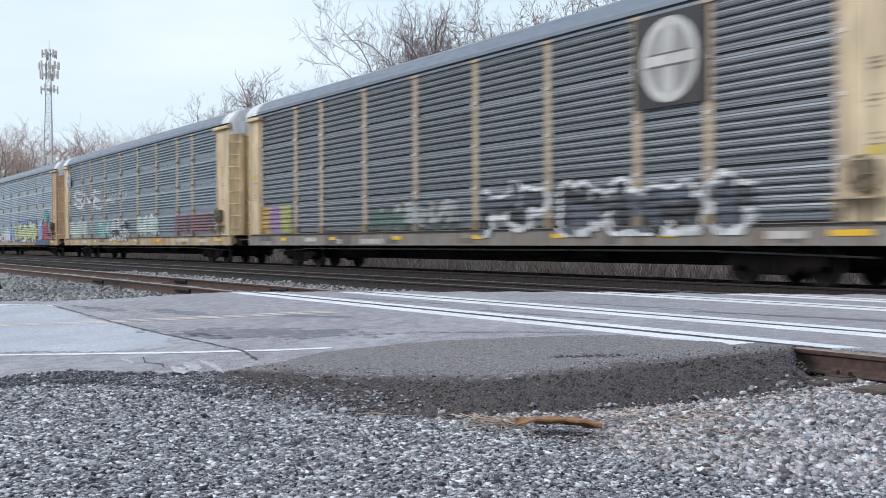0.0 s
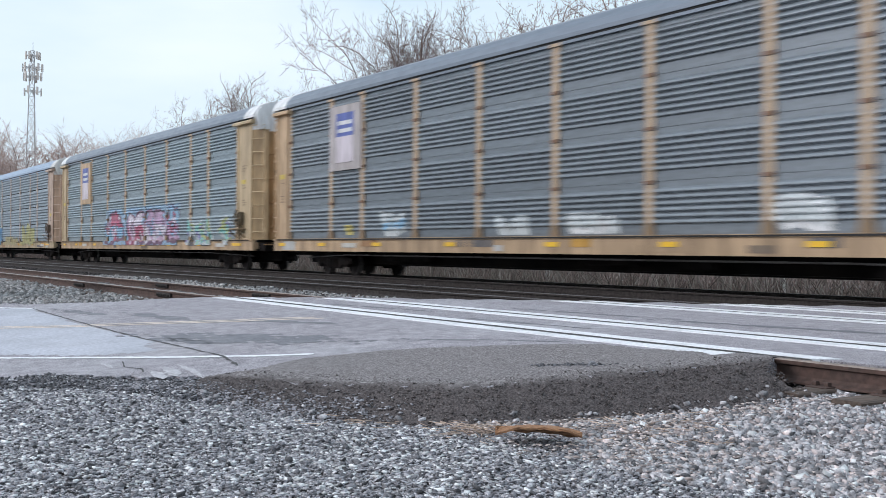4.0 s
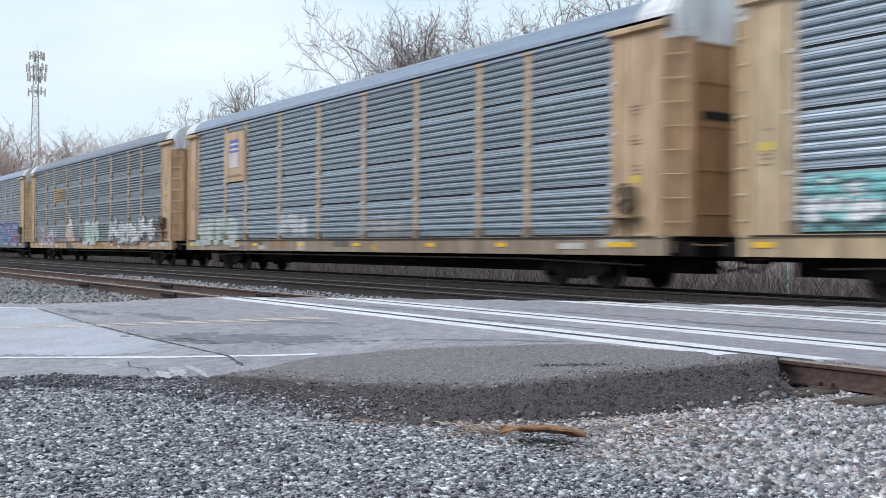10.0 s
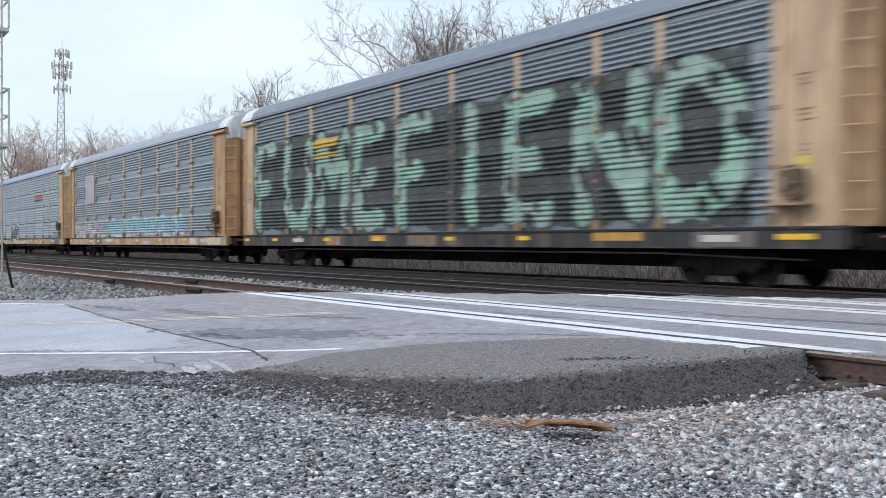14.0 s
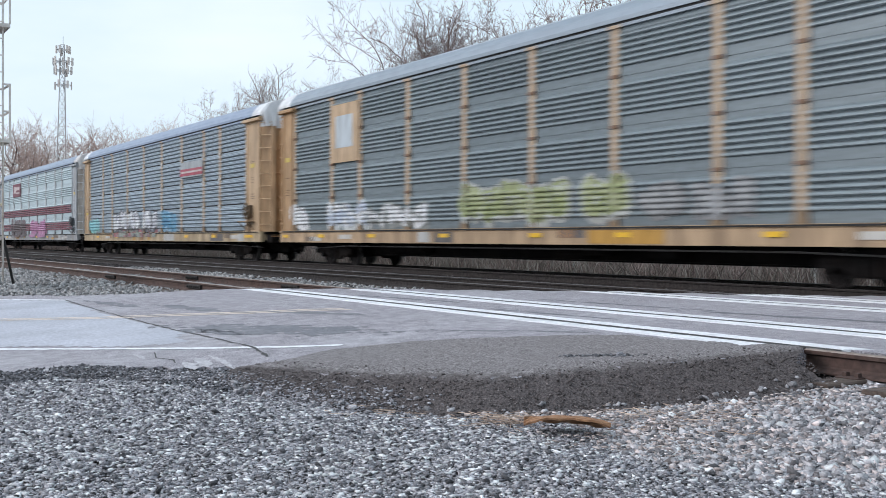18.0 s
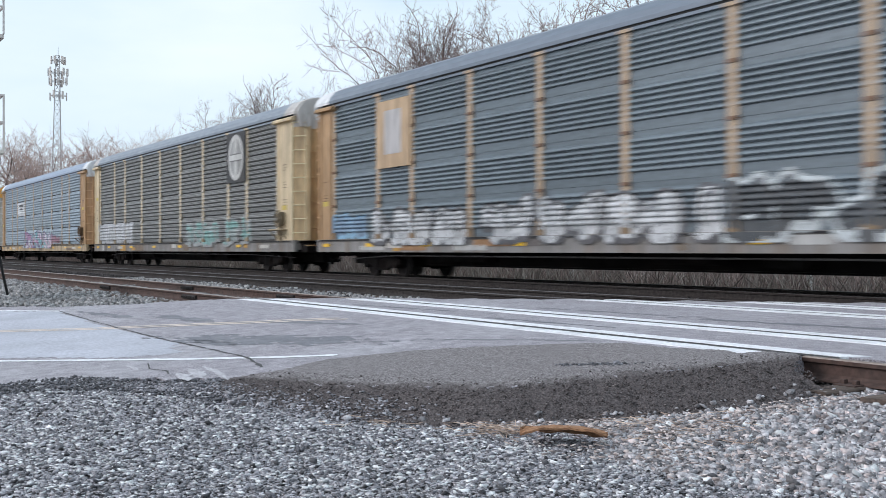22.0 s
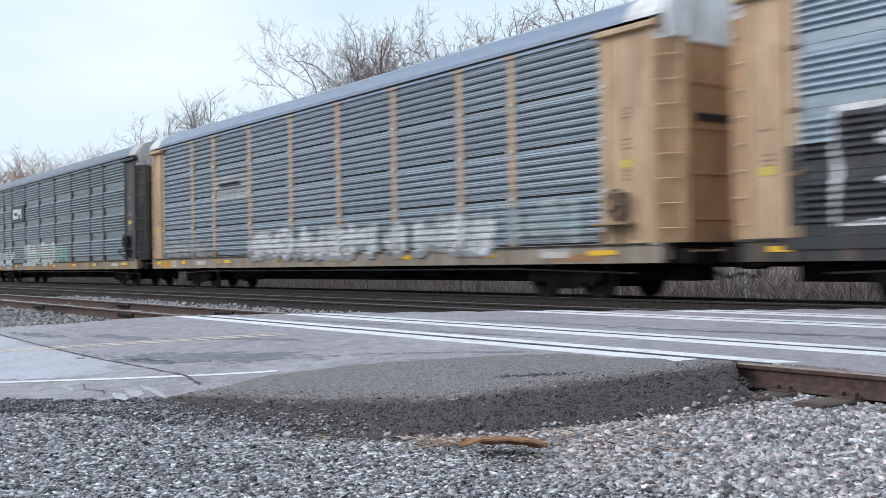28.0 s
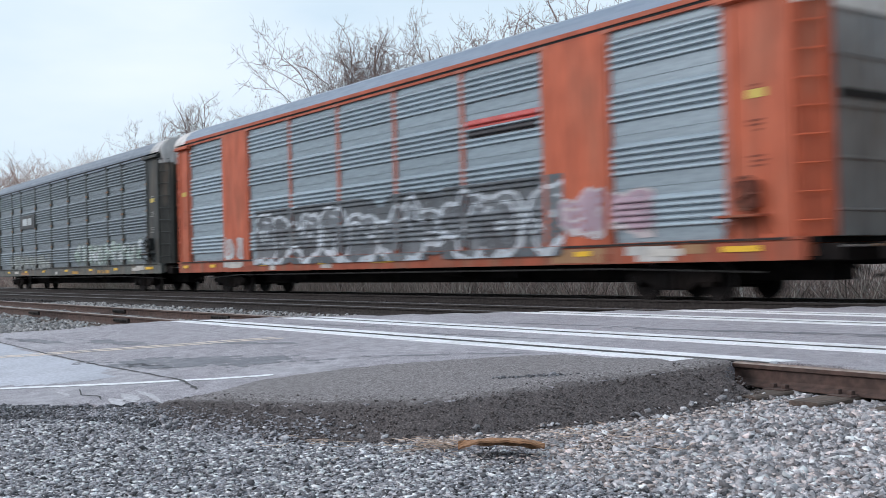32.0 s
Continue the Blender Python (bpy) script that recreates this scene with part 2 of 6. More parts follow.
M_BARK = surface("grey_brown_tree_bark", (0.16, 0.13, 0.12), (0.09, 0.075, 0.07), 8.0, 0.95, 0, 0.5, 30.0)
M_TWIG = surface("reddish_winter_twigs", (0.26, 0.192, 0.172), (0.165, 0.122, 0.112), 3.0, 0.95, island=0.25)
# Paler copy of the twigs: distance haze is mixed into the colour.
M_FARTWIG = surface("hazy_pinkish_far_twigs", (0.52, 0.38, 0.335), (0.34, 0.25, 0.22), 3.0, 0.95, island=0.25)
M_BARKPIECE = surface("orange_brown_bark_piece", (0.41, 0.215, 0.11), (0.22, 0.11, 0.058), 22.0, 0.85, 0, 0.5, 60.0, stretch=(1, 5, 5))
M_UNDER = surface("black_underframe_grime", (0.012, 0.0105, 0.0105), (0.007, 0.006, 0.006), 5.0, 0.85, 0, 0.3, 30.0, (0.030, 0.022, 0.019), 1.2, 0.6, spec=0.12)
M_PIPE = surface("dusty_steel_pipe", (0.20, 0.19, 0.185), (0.11, 0.10, 0.10), 12.0, 0.55, 0.4)
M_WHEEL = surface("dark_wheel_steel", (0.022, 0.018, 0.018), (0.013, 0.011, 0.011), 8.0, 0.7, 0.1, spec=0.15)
M_TREAD = surface("worn_wheel_tread", (0.22, 0.21, 0.20), (0.15, 0.14, 0.14), 8.0, 0.4, 0.7)
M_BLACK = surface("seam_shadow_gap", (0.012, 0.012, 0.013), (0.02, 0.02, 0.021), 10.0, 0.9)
M_REFLECT = surface("yellow_reflective_strip", (0.85, 0.50, 0.02), (0.70, 0.42, 0.03), 12.0, 0.4)
M_CLIP = surface("bare_worn_clip", (0.62, 0.58, 0.52), (0.45, 0.40, 0.34), 14.0, 0.5, 0.2)
M_RUSTCLIP = surface("rusty_clip", (0.27, 0.155, 0.095), (0.16, 0.095, 0.06), 14.0, 0.8)
M_MASTSTEEL = surface("galvanised_mast_steel", (0.50, 0.50, 0.50), (0.40, 0.40, 0.41), 8.0, 0.5, 0.3, 0.05, 60.0)
M_ALU = surface("pale_painted_steel", (0.72, 0.68, 0.64), (0.60, 0.56, 0.53), 8.0, 0.55, 0.05, 0.05, 60.0, (0.42, 0.33, 0.27), 2.0, 0.5)
M_CABINET = surface("beige_cabinet_paint", (0.64, 0.55, 0.42), (0.57, 0.49, 0.38), 5.0, 0.5, 0, 0.04, 60.0, (0.70, 0.60, 0.40), 0.7, 0.5)
M_MUDSTONE = surface("muddy_dark_gravel", (0.19, 0.19, 0.208), (0.085, 0.085, 0.094), 30.0, 0.85, 0, 0.4, 120.0, island=0.8)
M_LITTER = surface("pale_wood_litter", (0.60, 0.53, 0.51), (0.36, 0.295, 0.275), 30.0, 0.9, island=0.55)
M_SMEAR = surface("faded_paint_smear", (0.58, 0.57, 0.60), (0.36, 0.35, 0.375), 40.0, 0.7, 0, 0.3, 130.0, (0.33, 0.32, 0.34), 6.0, 0.8)
M_SIGBLACK = surface("black_signal_housing", (0.02, 0.02, 0.022), (0.032, 0.031, 0.03), 8.0, 0.6)


# ---- mesh helpers ----
class Shape:
    """Collects vertices and faces of one mesh."""

    def __init__(self):
        self.v, self.f, self.m = [], [], []

    def add(self, vs, fs, mi=0):
        o = len(self.v)
        self.v += vs
        self.f += [tuple(i + o for i in f) for f in fs]
        self.m += [mi] * len(fs)
        return self

    def box(self, x0, x1, y0, y1, z0, z1, mi=0):
        return self.add([(x, y, z) for x in (x0, x1) for y in (y0, y1) for z in (z0, z1)],
                        [(0, 1, 3, 2), (4, 6, 7, 5), (0, 4, 5, 1), (2, 3, 7, 6), (0, 2, 6, 4), (1, 5, 7, 3)], mi)

    def bevel_box(self, x0, x1, y0, y1, z0, z1, b=0.01, mi=0):
        """A box with its four long (x) edges cut off."""
        pr = [(y0 + b, z0), (y1 - b, z0), (y1, z0 + b), (y1, z1 - b), (y1 - b, z1), (y0 + b, z1), (y0, z1 - b), (y0, z0 + b)]
        return self.prism(pr, x0, x1, mi)

    def prism(self, profile, x0, x1, mi=0):
        """A closed (y, z) profile drawn out along x."""
        n = len(profile)
        vs = [(x, y, z) for x in (x0, x1) for y, z in profile]
        fs = [(i, (i + 1) % n, n + (i + 1) % n, n + i) for i in range(n)]
        return self.add(vs, fs + [tuple(range(n - 1, -1, -1)), tuple(range(n, 2 * n))], mi)

    def tube(self, a, b, r0, r1=None, n=6, mi=0, caps=True):
        r1 = r0 if r1 is None else r1
        a, b = Vector(a), Vector(b)
        d = (b - a).normalized()
        u = d.orthogonal().normalized()
        w = d.cross(u)
        vs = [tuple(p + (u * math.cos(6.28318 * k / n) + w * math.sin(6.28318 * k / n)) * r) for p, r in ((a, r0), (b, r1)) for k in range(n)]
        fs = [(k, (k + 1) % n, n + (k + 1) % n, n + k) for k in range(n)]
        if caps:
            fs += [tuple(range(n - 1, -1, -1)), tuple(range(n, 2 * n))]
        return self.add(vs, fs, mi)

    def mesh(self, name, *mats):
        me = bpy.data.meshes.new(name)
        me.from_pydata(self.v, [], self.f)
        for m in mats:
            me.materials.append(m)
        if len(mats) > 1:
            me.polygons.foreach_set("material_index", self.m)
        me.update()
        return me


def thing(name, label, category, group="", m=None, kind=""):
    ob = new(name)
    ob.empty_display_size = 0.3
    if m is not None:
        ob.matrix_world = m
    return tagged(ob, label, category, group, kind)


def part(name, data, parent, label="", at=None):
    ob = new(name, data)
    ob.parent = parent
    if at is not None:
        ob.matrix_basis = at
    return tagged(ob, label)


def solid(name, data, label, category, group="", kind="", at=None):
    ob = new(name, data)
    if at is not None:
        ob.matrix_basis = at
    return tagged(ob, label, category, group, kind)


def smooth(a, b, x):
    t = np.clip((np.asarray(x, float) - a) / (b - a), 0, 1)
    return t * t * (3 - 2 * t)


# ---- ground ----
RAIL1, RAIL2, RAIL3, GAUGE = 6.53, 10.92, 15.30, 1.505
TRACKS = (RAIL1, RAIL2, RAIL3)


def road_z(y):
    return np.interp(y, [-30, -6, 1, 2.5, 4.1, 5.2, 6.2, 40], [-0.9, -0.5, -0.33, -0.24, -0.13, -0.05, 0, 0])


def bed_z(x, y):
    """The gravel and ballast bed under the stones."""
    z = np.interp(y, [-60, -8, 1, 4.6, 5.9, 18.6, 20.5, 26, 80], [-0.9, -0.6, -0.345, -0.315, -0.20, -0.20, -0.45, -0.5, -0.4])
    k = smooth(-6.9, -7.8, x) * smooth(4.6, 3.6, y) * smooth(-20, -6, y)
    z = z * (1 - k) + (road_z(y) - 0.012) * k
    return z + 0.012 * np.sin(2.1 * x + 1.3 * y) + 0.01 * np.sin(4.7 * x - 3.1 * y)


# the edge of the road as a closed outline: near side first, then along the far side
EDGE = [(-60, -36), (-16.0, -3.5), (-9.10, 1.55), (-9.0, 2.05), (-8.43, 2.50), (-7.9, 3.0), (-7.1, 3.38), (-6.45, 3.70), (-5.87, 4.05), (-5.62, 4.57), (-5.48, 4.98),
        (-5.31, 5.63), (-5.20, 6.46), (-5.1, 6.66), (0.8, 6.66), (6.0, 14.5), (18.0, 33.0), (7.0, 37.0), (-6.7, 17.0), (-10.9, 12.4), (-13.0, 10.74), (-15.4, 8.0), (-16.2, 6.5), (-16.9, 5.05),
        (-17.75, 4.1), (-19.5, 3.3), (-25.0, -0.9), (-66.0, -31.0)]

# the apron falls away to its right as well, towards the open rail
APRON_EDGE = EDGE[:12] + [(-5.12, 6.46), (-5.05, 9.0), (-30.0, 20.0)] + EDGE[-8:]


def inside_distance(px, py, poly):
    """Signed distance to an outline, positive inside."""
    px, py = np.asarray(px, float), np.asarray(py, float)
    d, odd = np.full(px.shape, 1e9), np.zeros(px.shape, bool)
    for (ax, ay), (bx, by) in zip(poly, poly[1:] + poly[:1]):
        ex, ey = bx - ax, by - ay
        t = np.clip(((px - ax) * ex + (py - ay) * ey) / (ex * ex + ey * ey), 0, 1)
        d = np.minimum(d, np.hypot(px - ax - t * ex, py - ay - t * ey))
        hit = ((ay > py) != (by > py)) & (px < (bx - ax) * (py - ay) / ((by - ay) or 1e-9) + ax)
        odd ^= hit
    return np.where(odd, d, -d)


def sheet(xs, ys, zf, keep=None):
    """A grid sheet over xs, ys with heights from zf; only the cells for which keep holds."""
    X, Y = np.meshgrid(xs, ys, indexing="ij")
    Z = zf(X, Y)
    n, m = X.shape
    v = np.stack([X, Y, Z], -1).reshape(-1, 3)
    i = (np.arange(n - 1)[:, None] * m + np.arange(m - 1)[None, :])
    f = np.stack([i, i + m, i + m + 1, i + 1], -1).reshape(-1, 4)
    if keep is not None:
        cx, cy = (X[:-1, :-1] + X[1:, 1:]) / 2, (Y[:-1, :-1] + Y[1:, 1:]) / 2
        f = f[keep(cx, cy).reshape(-1)]
    used = np.unique(f)
    back = np.zeros(len(v), int)
    back[used] = np.arange(len(used))
    s = Shape()
    s.v, s.f, s.m = [tuple(p) for p in v[used]], [tuple(q) for q in back[f]], [0] * len(f)
    return s


def steps(*spans):
    """Grid lines: (from, to, step) spans joined."""
    out = np.concatenate([np.arange(a, b, s) for a, b, s in spans] + [[spans[-1][1]]])
    return np.unique(np.round(out, 4))


def wobble(x, y):
    return 0.06 * np.sin(3.1 * x + 1.0) * np.cos(2.7 * y) + 0.035 * np.sin(8.3 * x - 5.1 * y) + 0.02 * np.sin(17 * x + 13 * y)


def apron_z(x, y):
    sd = inside_distance(x, y, APRON_EDGE) + wobble(x, y) * 0.5
    k = smooth(-0.62, 0.06, sd)
    rough = 0.0065 * np.random.RandomState(3).randn(*np.shape(x)) * (0.15 + 0.85 * smooth(0.35, 0.0, sd))
    return bed_z(x, y) * (1 - k) + road_z(y) * k - 0.03 * (1 - smooth(-0.7, -0.5, sd)) + rough


gx = steps((-3000, -400, 260), (-400, -60, 34), (-60, -24, 4), (-24, 0, 0.25), (0, 24, 3), (24, 400, 47), (400, 3000, 260))
gy = steps((-3000, -100, 290), (-100, -10, 9), (-10, 0, 1), (0, 20, 0.25), (20, 32, 2), (32, 120, 11), (120, 3000, 288))
ground = solid("ground", sheet(gx, gy, lambda x, y: bed_z(x, y) - 0.02 - 0.30 * smooth(0.25, 0.8, inside_distance(x, y, EDGE))).mesh("ground", M_GRAVELBED), "grey gravel bed beside the railway tracks", "ground", kind="structure")
field = solid("field", sheet(steps((-3000, -200, 280), (-200, 200, 8), (200, 3000, 280)), steps((19.6, 60, 2.0), (60, 3000, 245)), lambda x, y: bed_z(x, y) + 0.05 + 0.14 * np.sin(0.31 * x) * np.sin(0.23 * y) * smooth(20, 26, y)).mesh("field", M_FIELD), "dry brown winter ground behind the tracks", "ground", kind="structure")
rx = steps((-66, -20, 1.5), (-20, -4, 0.12), (-4, 17, 1.2))
ry = np.unique(np.concatenate([steps((-37, 0.8, 1.2), (0.8, 7.2, 0.12), (7.2, 37, 0.6)), [-30, -6, 1, 2.5, 4.1, 5.2, 6.2]]))
road = solid("road", sheet(rx, ry, lambda x, y: road_z(y), lambda x, y: inside_distance(x, y, EDGE) + wobble(x, y) > 0.0).mesh("road", M_ASPHALT), "worn light grey asphalt road over the level crossing", "road", kind="structure")
PATCH = [(-7.4, 2.4), (-7.75, 3.0), (-8.0, 3.45), (-8.05, 4.0), (-7.9, 4.56), (-7.7, 5.0), (-7.2, 5.6), (-6.66, 6.03), (-5.9, 6.22), (-5.6, 6.24), (-5.5, 6.5), (-4.6, 6.5), (-4.2, 5.0), (-3.6, 2.2)]
def in_patch(x, y):
    return (inside_distance(x, y, APRON_EDGE) + wobble(x, y) * 0.5 > -0.68) & ((y < 6.1) | (x < -5.2 + 0.6 * (6.46 - y))) & (inside_distance(x, y, PATCH) + wobble(x, y) > 0)


apron_x, apron_y = steps((-8.6, -4.3, 0.026)), steps((2.2, 6.46, 0.026))
apron_sheet = sheet(apron_x, apron_y, lambda x, y: apron_z(x, y) + 0.010, in_patch).mesh("asphalt_apron", M_APRON)
apron = solid("asphalt_apron", apron_sheet, "dull grey asphalt apron with a coarse dark edge sloping to the gravel", "asphalt apron", kind="structure")
co = np.zeros(3 * len(apron_sheet.vertices))
apron_sheet.vertices.foreach_get("co", co)
co = co.reshape(-1, 3)
loose = apron_sheet.attributes.new("loose", "FLOAT", "POINT")
loose.data.foreach_set("value", smooth(0.20, -0.20, inside_distance(co[:, 0], co[:, 1], APRON_EDGE) + 0.5 * wobble(co[:, 0], co[:, 1])).astype(np.float32))
for pl in apron_sheet.polygons:
    pl.use_smooth = True


def ribbon(name, pts, width, mat, lift=0.006, step=0.25, taper=False, jag=0.0, seed=1):
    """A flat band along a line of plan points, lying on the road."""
    rnd = np.random.RandomState(seed)
    P = np.array(pts, float)
    seg = np.hypot(*np.diff(P, axis=0).T)
    s = np.concatenate([[0], np.cumsum(seg)])
    q = np.linspace(0, s[-1], max(2, int(s[-1] / step)))
    x, y = np.interp(q, s, P[:, 0]), np.interp(q, s, P[:, 1])
    dx, dy = np.gradient(x), np.gradient(y)
    k = np.hypot(dx, dy)
    w = np.full(len(q), width / 2)
    if taper:
        w *= np.clip(np.minimum(q, q[-1] - q) / (0.3 * q[-1]), 0.1, 1)
    wl_, wr_ = w * (1 + jag * rnd.randn(len(q))), w * (1 + jag * rnd.randn(len(q)))
    sh = Shape()
    vs = []
    for i in range(len(q)):
        for sg, ww in ((1, wl_[i]), (-1, wr_[i])):
            X, Y = x[i] - sg * dy[i] / k[i] * ww, y[i] + sg * dx[i] / k[i] * ww
            vs.append((X, Y, float(road_z(Y)) + lift))
    sh.add(vs, [(2 * i, 2 * i + 1, 2 * i + 3, 2 * i + 2) for i in range(len(q) - 1)])
    return sh.mesh(name, mat)


trim_kind = dict(kind="structure")
solid("road_edge_line", ribbon("road_edge_line", [(-45, -26), (-16.0, -2.4), (-10.9, 1.86), (-10.17, 2.48), (-9.43, 3.06), (-8.93, 3.51), (-8.6, 3.81), (-8.31, 4.15)], 0.10, M_WHITE, 0.0035, 0.06, jag=0.12), "worn white edge line painted on the road", "road marking", **trim_kind)
solid("road_far_edge_line", ribbon("road_far_edge_line", [(-50, -24), (-24.5, -1.2), (-18.4, 3.15), (-17.0, 3.72)], 0.10, M_WHITE, 0.0035, 0.06, jag=0.12), "worn white edge line painted on the road", "road marking", **trim_kind)
for off in (0.0, 0.22):
    solid("centre_line", ribbon("centre_line", [(-48 - off, -25), (-20 - off, -1.6), (-14.33 - off, 2.45), (-13.33 - off, 3.26), (-12.6 - off, 4.09), (-11.79 - off, 4.86), (-11.14 - off, 5.7)], 0.09, M_YELLOW, 0.0035, 0.06, jag=0.25, seed=4 + int(off * 50)), "faded yellow centre line painted on the road", "road marking", **trim_kind)
solid("pavement_seam", ribbon("pavement_seam", [(-17.1, 3.7), (-15.4, 3.62), (-12.95, 3.54), (-11.04, 3.52), (-9.91, 3.55), (-8.88, 3.55), (-8.2, 3.4)], 0.024, M_CRACK, 0.0045, 0.09, jag=0.6, seed=7), "dark open seam between concrete and asphalt", "road seam", **trim_kind)
CONC = [(-60, -35.5), (-16.0, -3.2), (-11.3, 1.75), (-10.0, 2.85), (-9.9, 3.3), (-11.0, 3.48), (-12.95, 3.5), (-15.4, 3.58), (-17.0, 3.66), (-18.6, 3.0), (-25.0, -1.6), (-64.0, -31.0)]
solid("concrete_lane", sheet(steps((-60, -20, 1.0), (-20, -9, 0.1)), steps((-35, 0.4, 1.0), (0.4, 4.0, 0.1)), lambda x, y: road_z(y) + 0.0015, lambda x, y: inside_distance(x, y, CONC) + 0.5 * wobble(x, y) > 0).mesh("concrete_lane", M_CONC), "smooth pale bluish concrete road lane", "road", kind="structure")
for i, (cx, cy, ra, rb, ang) in enumerate([(-10.1, 4.2, 1.5, 0.36, 0.45), (-13.4, 4.5, 1.2, 0.14, 0.1), (-15.4, 4.0, 1.1, 0.12, 0.1), (-10.4, 3.76, 0.6, 0.10, 0.1), (-7.0, 9.2, 1.9, 0.12, 0.2), (-5.2, 9.45, 0.9, 0.10, 0.3), (-8.2, 5.4, 0.5, 0.05, 0.6), (-10.2, 8.9, 1.5, 0.06, 0.12), (-12.6, 7.2, 1.4, 0.05, 0.15), (-9.2, 7.1, 1.1, 0.05, 0.1), (-4.4, 10.2, 1.6, 0.10, 0.2), (-2.6, 9.3, 1.2, 0.07, 0.25), (-11.2, 5.2, 0.9, 0.10, 0.35), (-7.4, 5.9, 0.45, 0.03, 0.5)]):
    def stain(x, y):
        u, w = ((x - cx) * math.cos(ang) + (y - cy) * math.sin(ang)) / ra, ((y - cy) * math.cos(ang) - (x - cx) * math.sin(ang)) / rb
        return u * u + w * w + 0.35 * np.sin(7 * x + 3 * y + i) + 0.3 * np.sin(19 * x - 23 * y) + 0.25 * np.sin(41 * y + 9 * x) < 0.75
    solid("tar_stain", sheet(steps((cx - ra - 0.2, cx + ra + 0.2, 0.04)), steps((cy - ra * 0.5 - rb, cy + ra * 0.5 + rb, 0.03)), lambda x, y: road_z(y) + 0.0025, stain).mesh("tar_stain", M_TAR), "dark tar stain on the asphalt", "tar stain", "tar stains", "structure")
for i, (xa, ya, xb, yb, w) in enumerate([(-8.54, 2.79, -8.02, 2.71, 0.10), (-8.69, 2.94, -8.06, 2.84, 0.12), (-8.75, 3.08, -7.78, 2.95, 0.06), (-9.5, 2.62, -9.0, 2.60, 0.05)]):
    solid("paint_smear", ribbon("paint_smear", [(xa, ya), ((xa + xb) / 2, (ya + yb) / 2 + 0.02), (xb, yb)], w, M_SMEAR, 0.0032, 0.06, taper=True, jag=0.22, seed=40 + i), "pale smear of old paint on the shoulder", "paint smear", "paint smears", "structure")
solid("shoulder_crack", ribbon("shoulder_crack", [(-9.38, 2.80), (-9.0, 2.70), (-8.75, 2.78), (-8.54, 2.72)], 0.014, M_CRACK, 0.003, 0.06, jag=0.4, seed=51), "dark crack in the road shoulder", "crack", kind="structure")
mod = road.modifiers.new("thickness", "SOLIDIFY")
mod.thickness, mod.offset = 0.14, -1.0

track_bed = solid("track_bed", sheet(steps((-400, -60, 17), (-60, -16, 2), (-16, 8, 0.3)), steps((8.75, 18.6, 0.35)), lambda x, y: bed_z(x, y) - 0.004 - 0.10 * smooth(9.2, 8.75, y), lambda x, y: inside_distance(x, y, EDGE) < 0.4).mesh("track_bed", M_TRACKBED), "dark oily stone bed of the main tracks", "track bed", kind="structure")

# ---- tracks ----
RAILPROFILE = [(-0.07, -0.172), (0.07, -0.172), (0.07, -0.160), (0.018, -0.140), (0.009, -0.120), (0.009, -0.050), (0.034, -0.038), (0.036, -0.010), (0.028, 0.0), (-0.028, 0.0), (-0.036, -0.010), (-0.034, -0.038), (-0.009, -0.050), (-0.009, -0.120), (-0.018, -0.140), (-0.07, -0.160)]


def rail_mesh(side, top):
    s = Shape()
    s.prism(RAILPROFILE, -900, 900)
    s.m = [1 if i in (7, 8, 9) else 0 for i in range(16)] + [0, 0]
    return s.mesh("rail", side, top)


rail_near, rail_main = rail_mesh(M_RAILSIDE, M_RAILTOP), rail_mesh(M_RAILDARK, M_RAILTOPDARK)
tie_mesh = Shape().bevel_box(-1.3, 1.3, -0.115, 0.115, -0.185, -0.008, 0.012).mesh("tie", M_TIE)
for k, y0 in enumerate(TRACKS):
    tr = thing("railway_track", ("rusty little-used railway track on timber ties", "dark main-line railway track", "dark main-line railway track under the train")[k], "railway track", "railway tracks", pose(0, y0 + GAUGE / 2, 0))
    for sg in (-1, 1):
        part("rail", rail_near if k == 0 else rail_main, tr, at=pose(0, sg * GAUGE / 2, 0))
    for i in range(-110 + 40 * k, 12):
        x = i * 0.53
        if k == 0 and -16.0 < x < -5.3 or x > 6.0 or (k > 0 and x > -14 + 4.4 * (k - 1)):
            continue
        part("tie", tie_mesh, tr, at=pose(x, 0.02 * math.sin(i * 7.7), -0.16, 0, 0, 90 + 1.2 * math.sin(i * 3.3)))

    if k == 0:
        plate_data = Shape().bevel_box(-0.09, 0.09, -0.17, 0.17, -0.170, -0.158, 0.004).mesh("tie_plate", M_RAILSIDE)
        spike_data = Shape().bevel_box(-0.016, 0.016, -0.022, 0.022, -0.165, -0.128, 0.006).mesh("spike", M_RAILSIDE)
        for i in range(-9, -2):
            seat = part("tie_plate", plate_data, tr, "rusty tie plate", at=pose(i * 0.53, -GAUGE / 2, 0))
            for dx, dy in ((-0.05, -0.10), (0.05, -0.10), (0.0, 0.10)):
                part("spike", spike_data, seat, at=pose(dx, dy, 0))
        bar = Shape().bevel_box(-0.38, 0.38, -0.052, 0.052, -0.125, -0.045, 0.012)
        for x in (-0.30, -0.18, -0.06, 0.06, 0.18, 0.30):
            bar.tube((x, -0.085, -0.085), (x, 0.085, -0.085), 0.018, n=6)
        bar = bar.mesh("joint_bar", M_RAILDARK)
        for x, sg in ((-25.2, -1), (-19.2, -1), (-23.8, 1), (-18.2, 1)):
            part("joint_bar", bar, tr, "bolted rail joint bar", at=pose(x, sg * GAUGE / 2, 0))

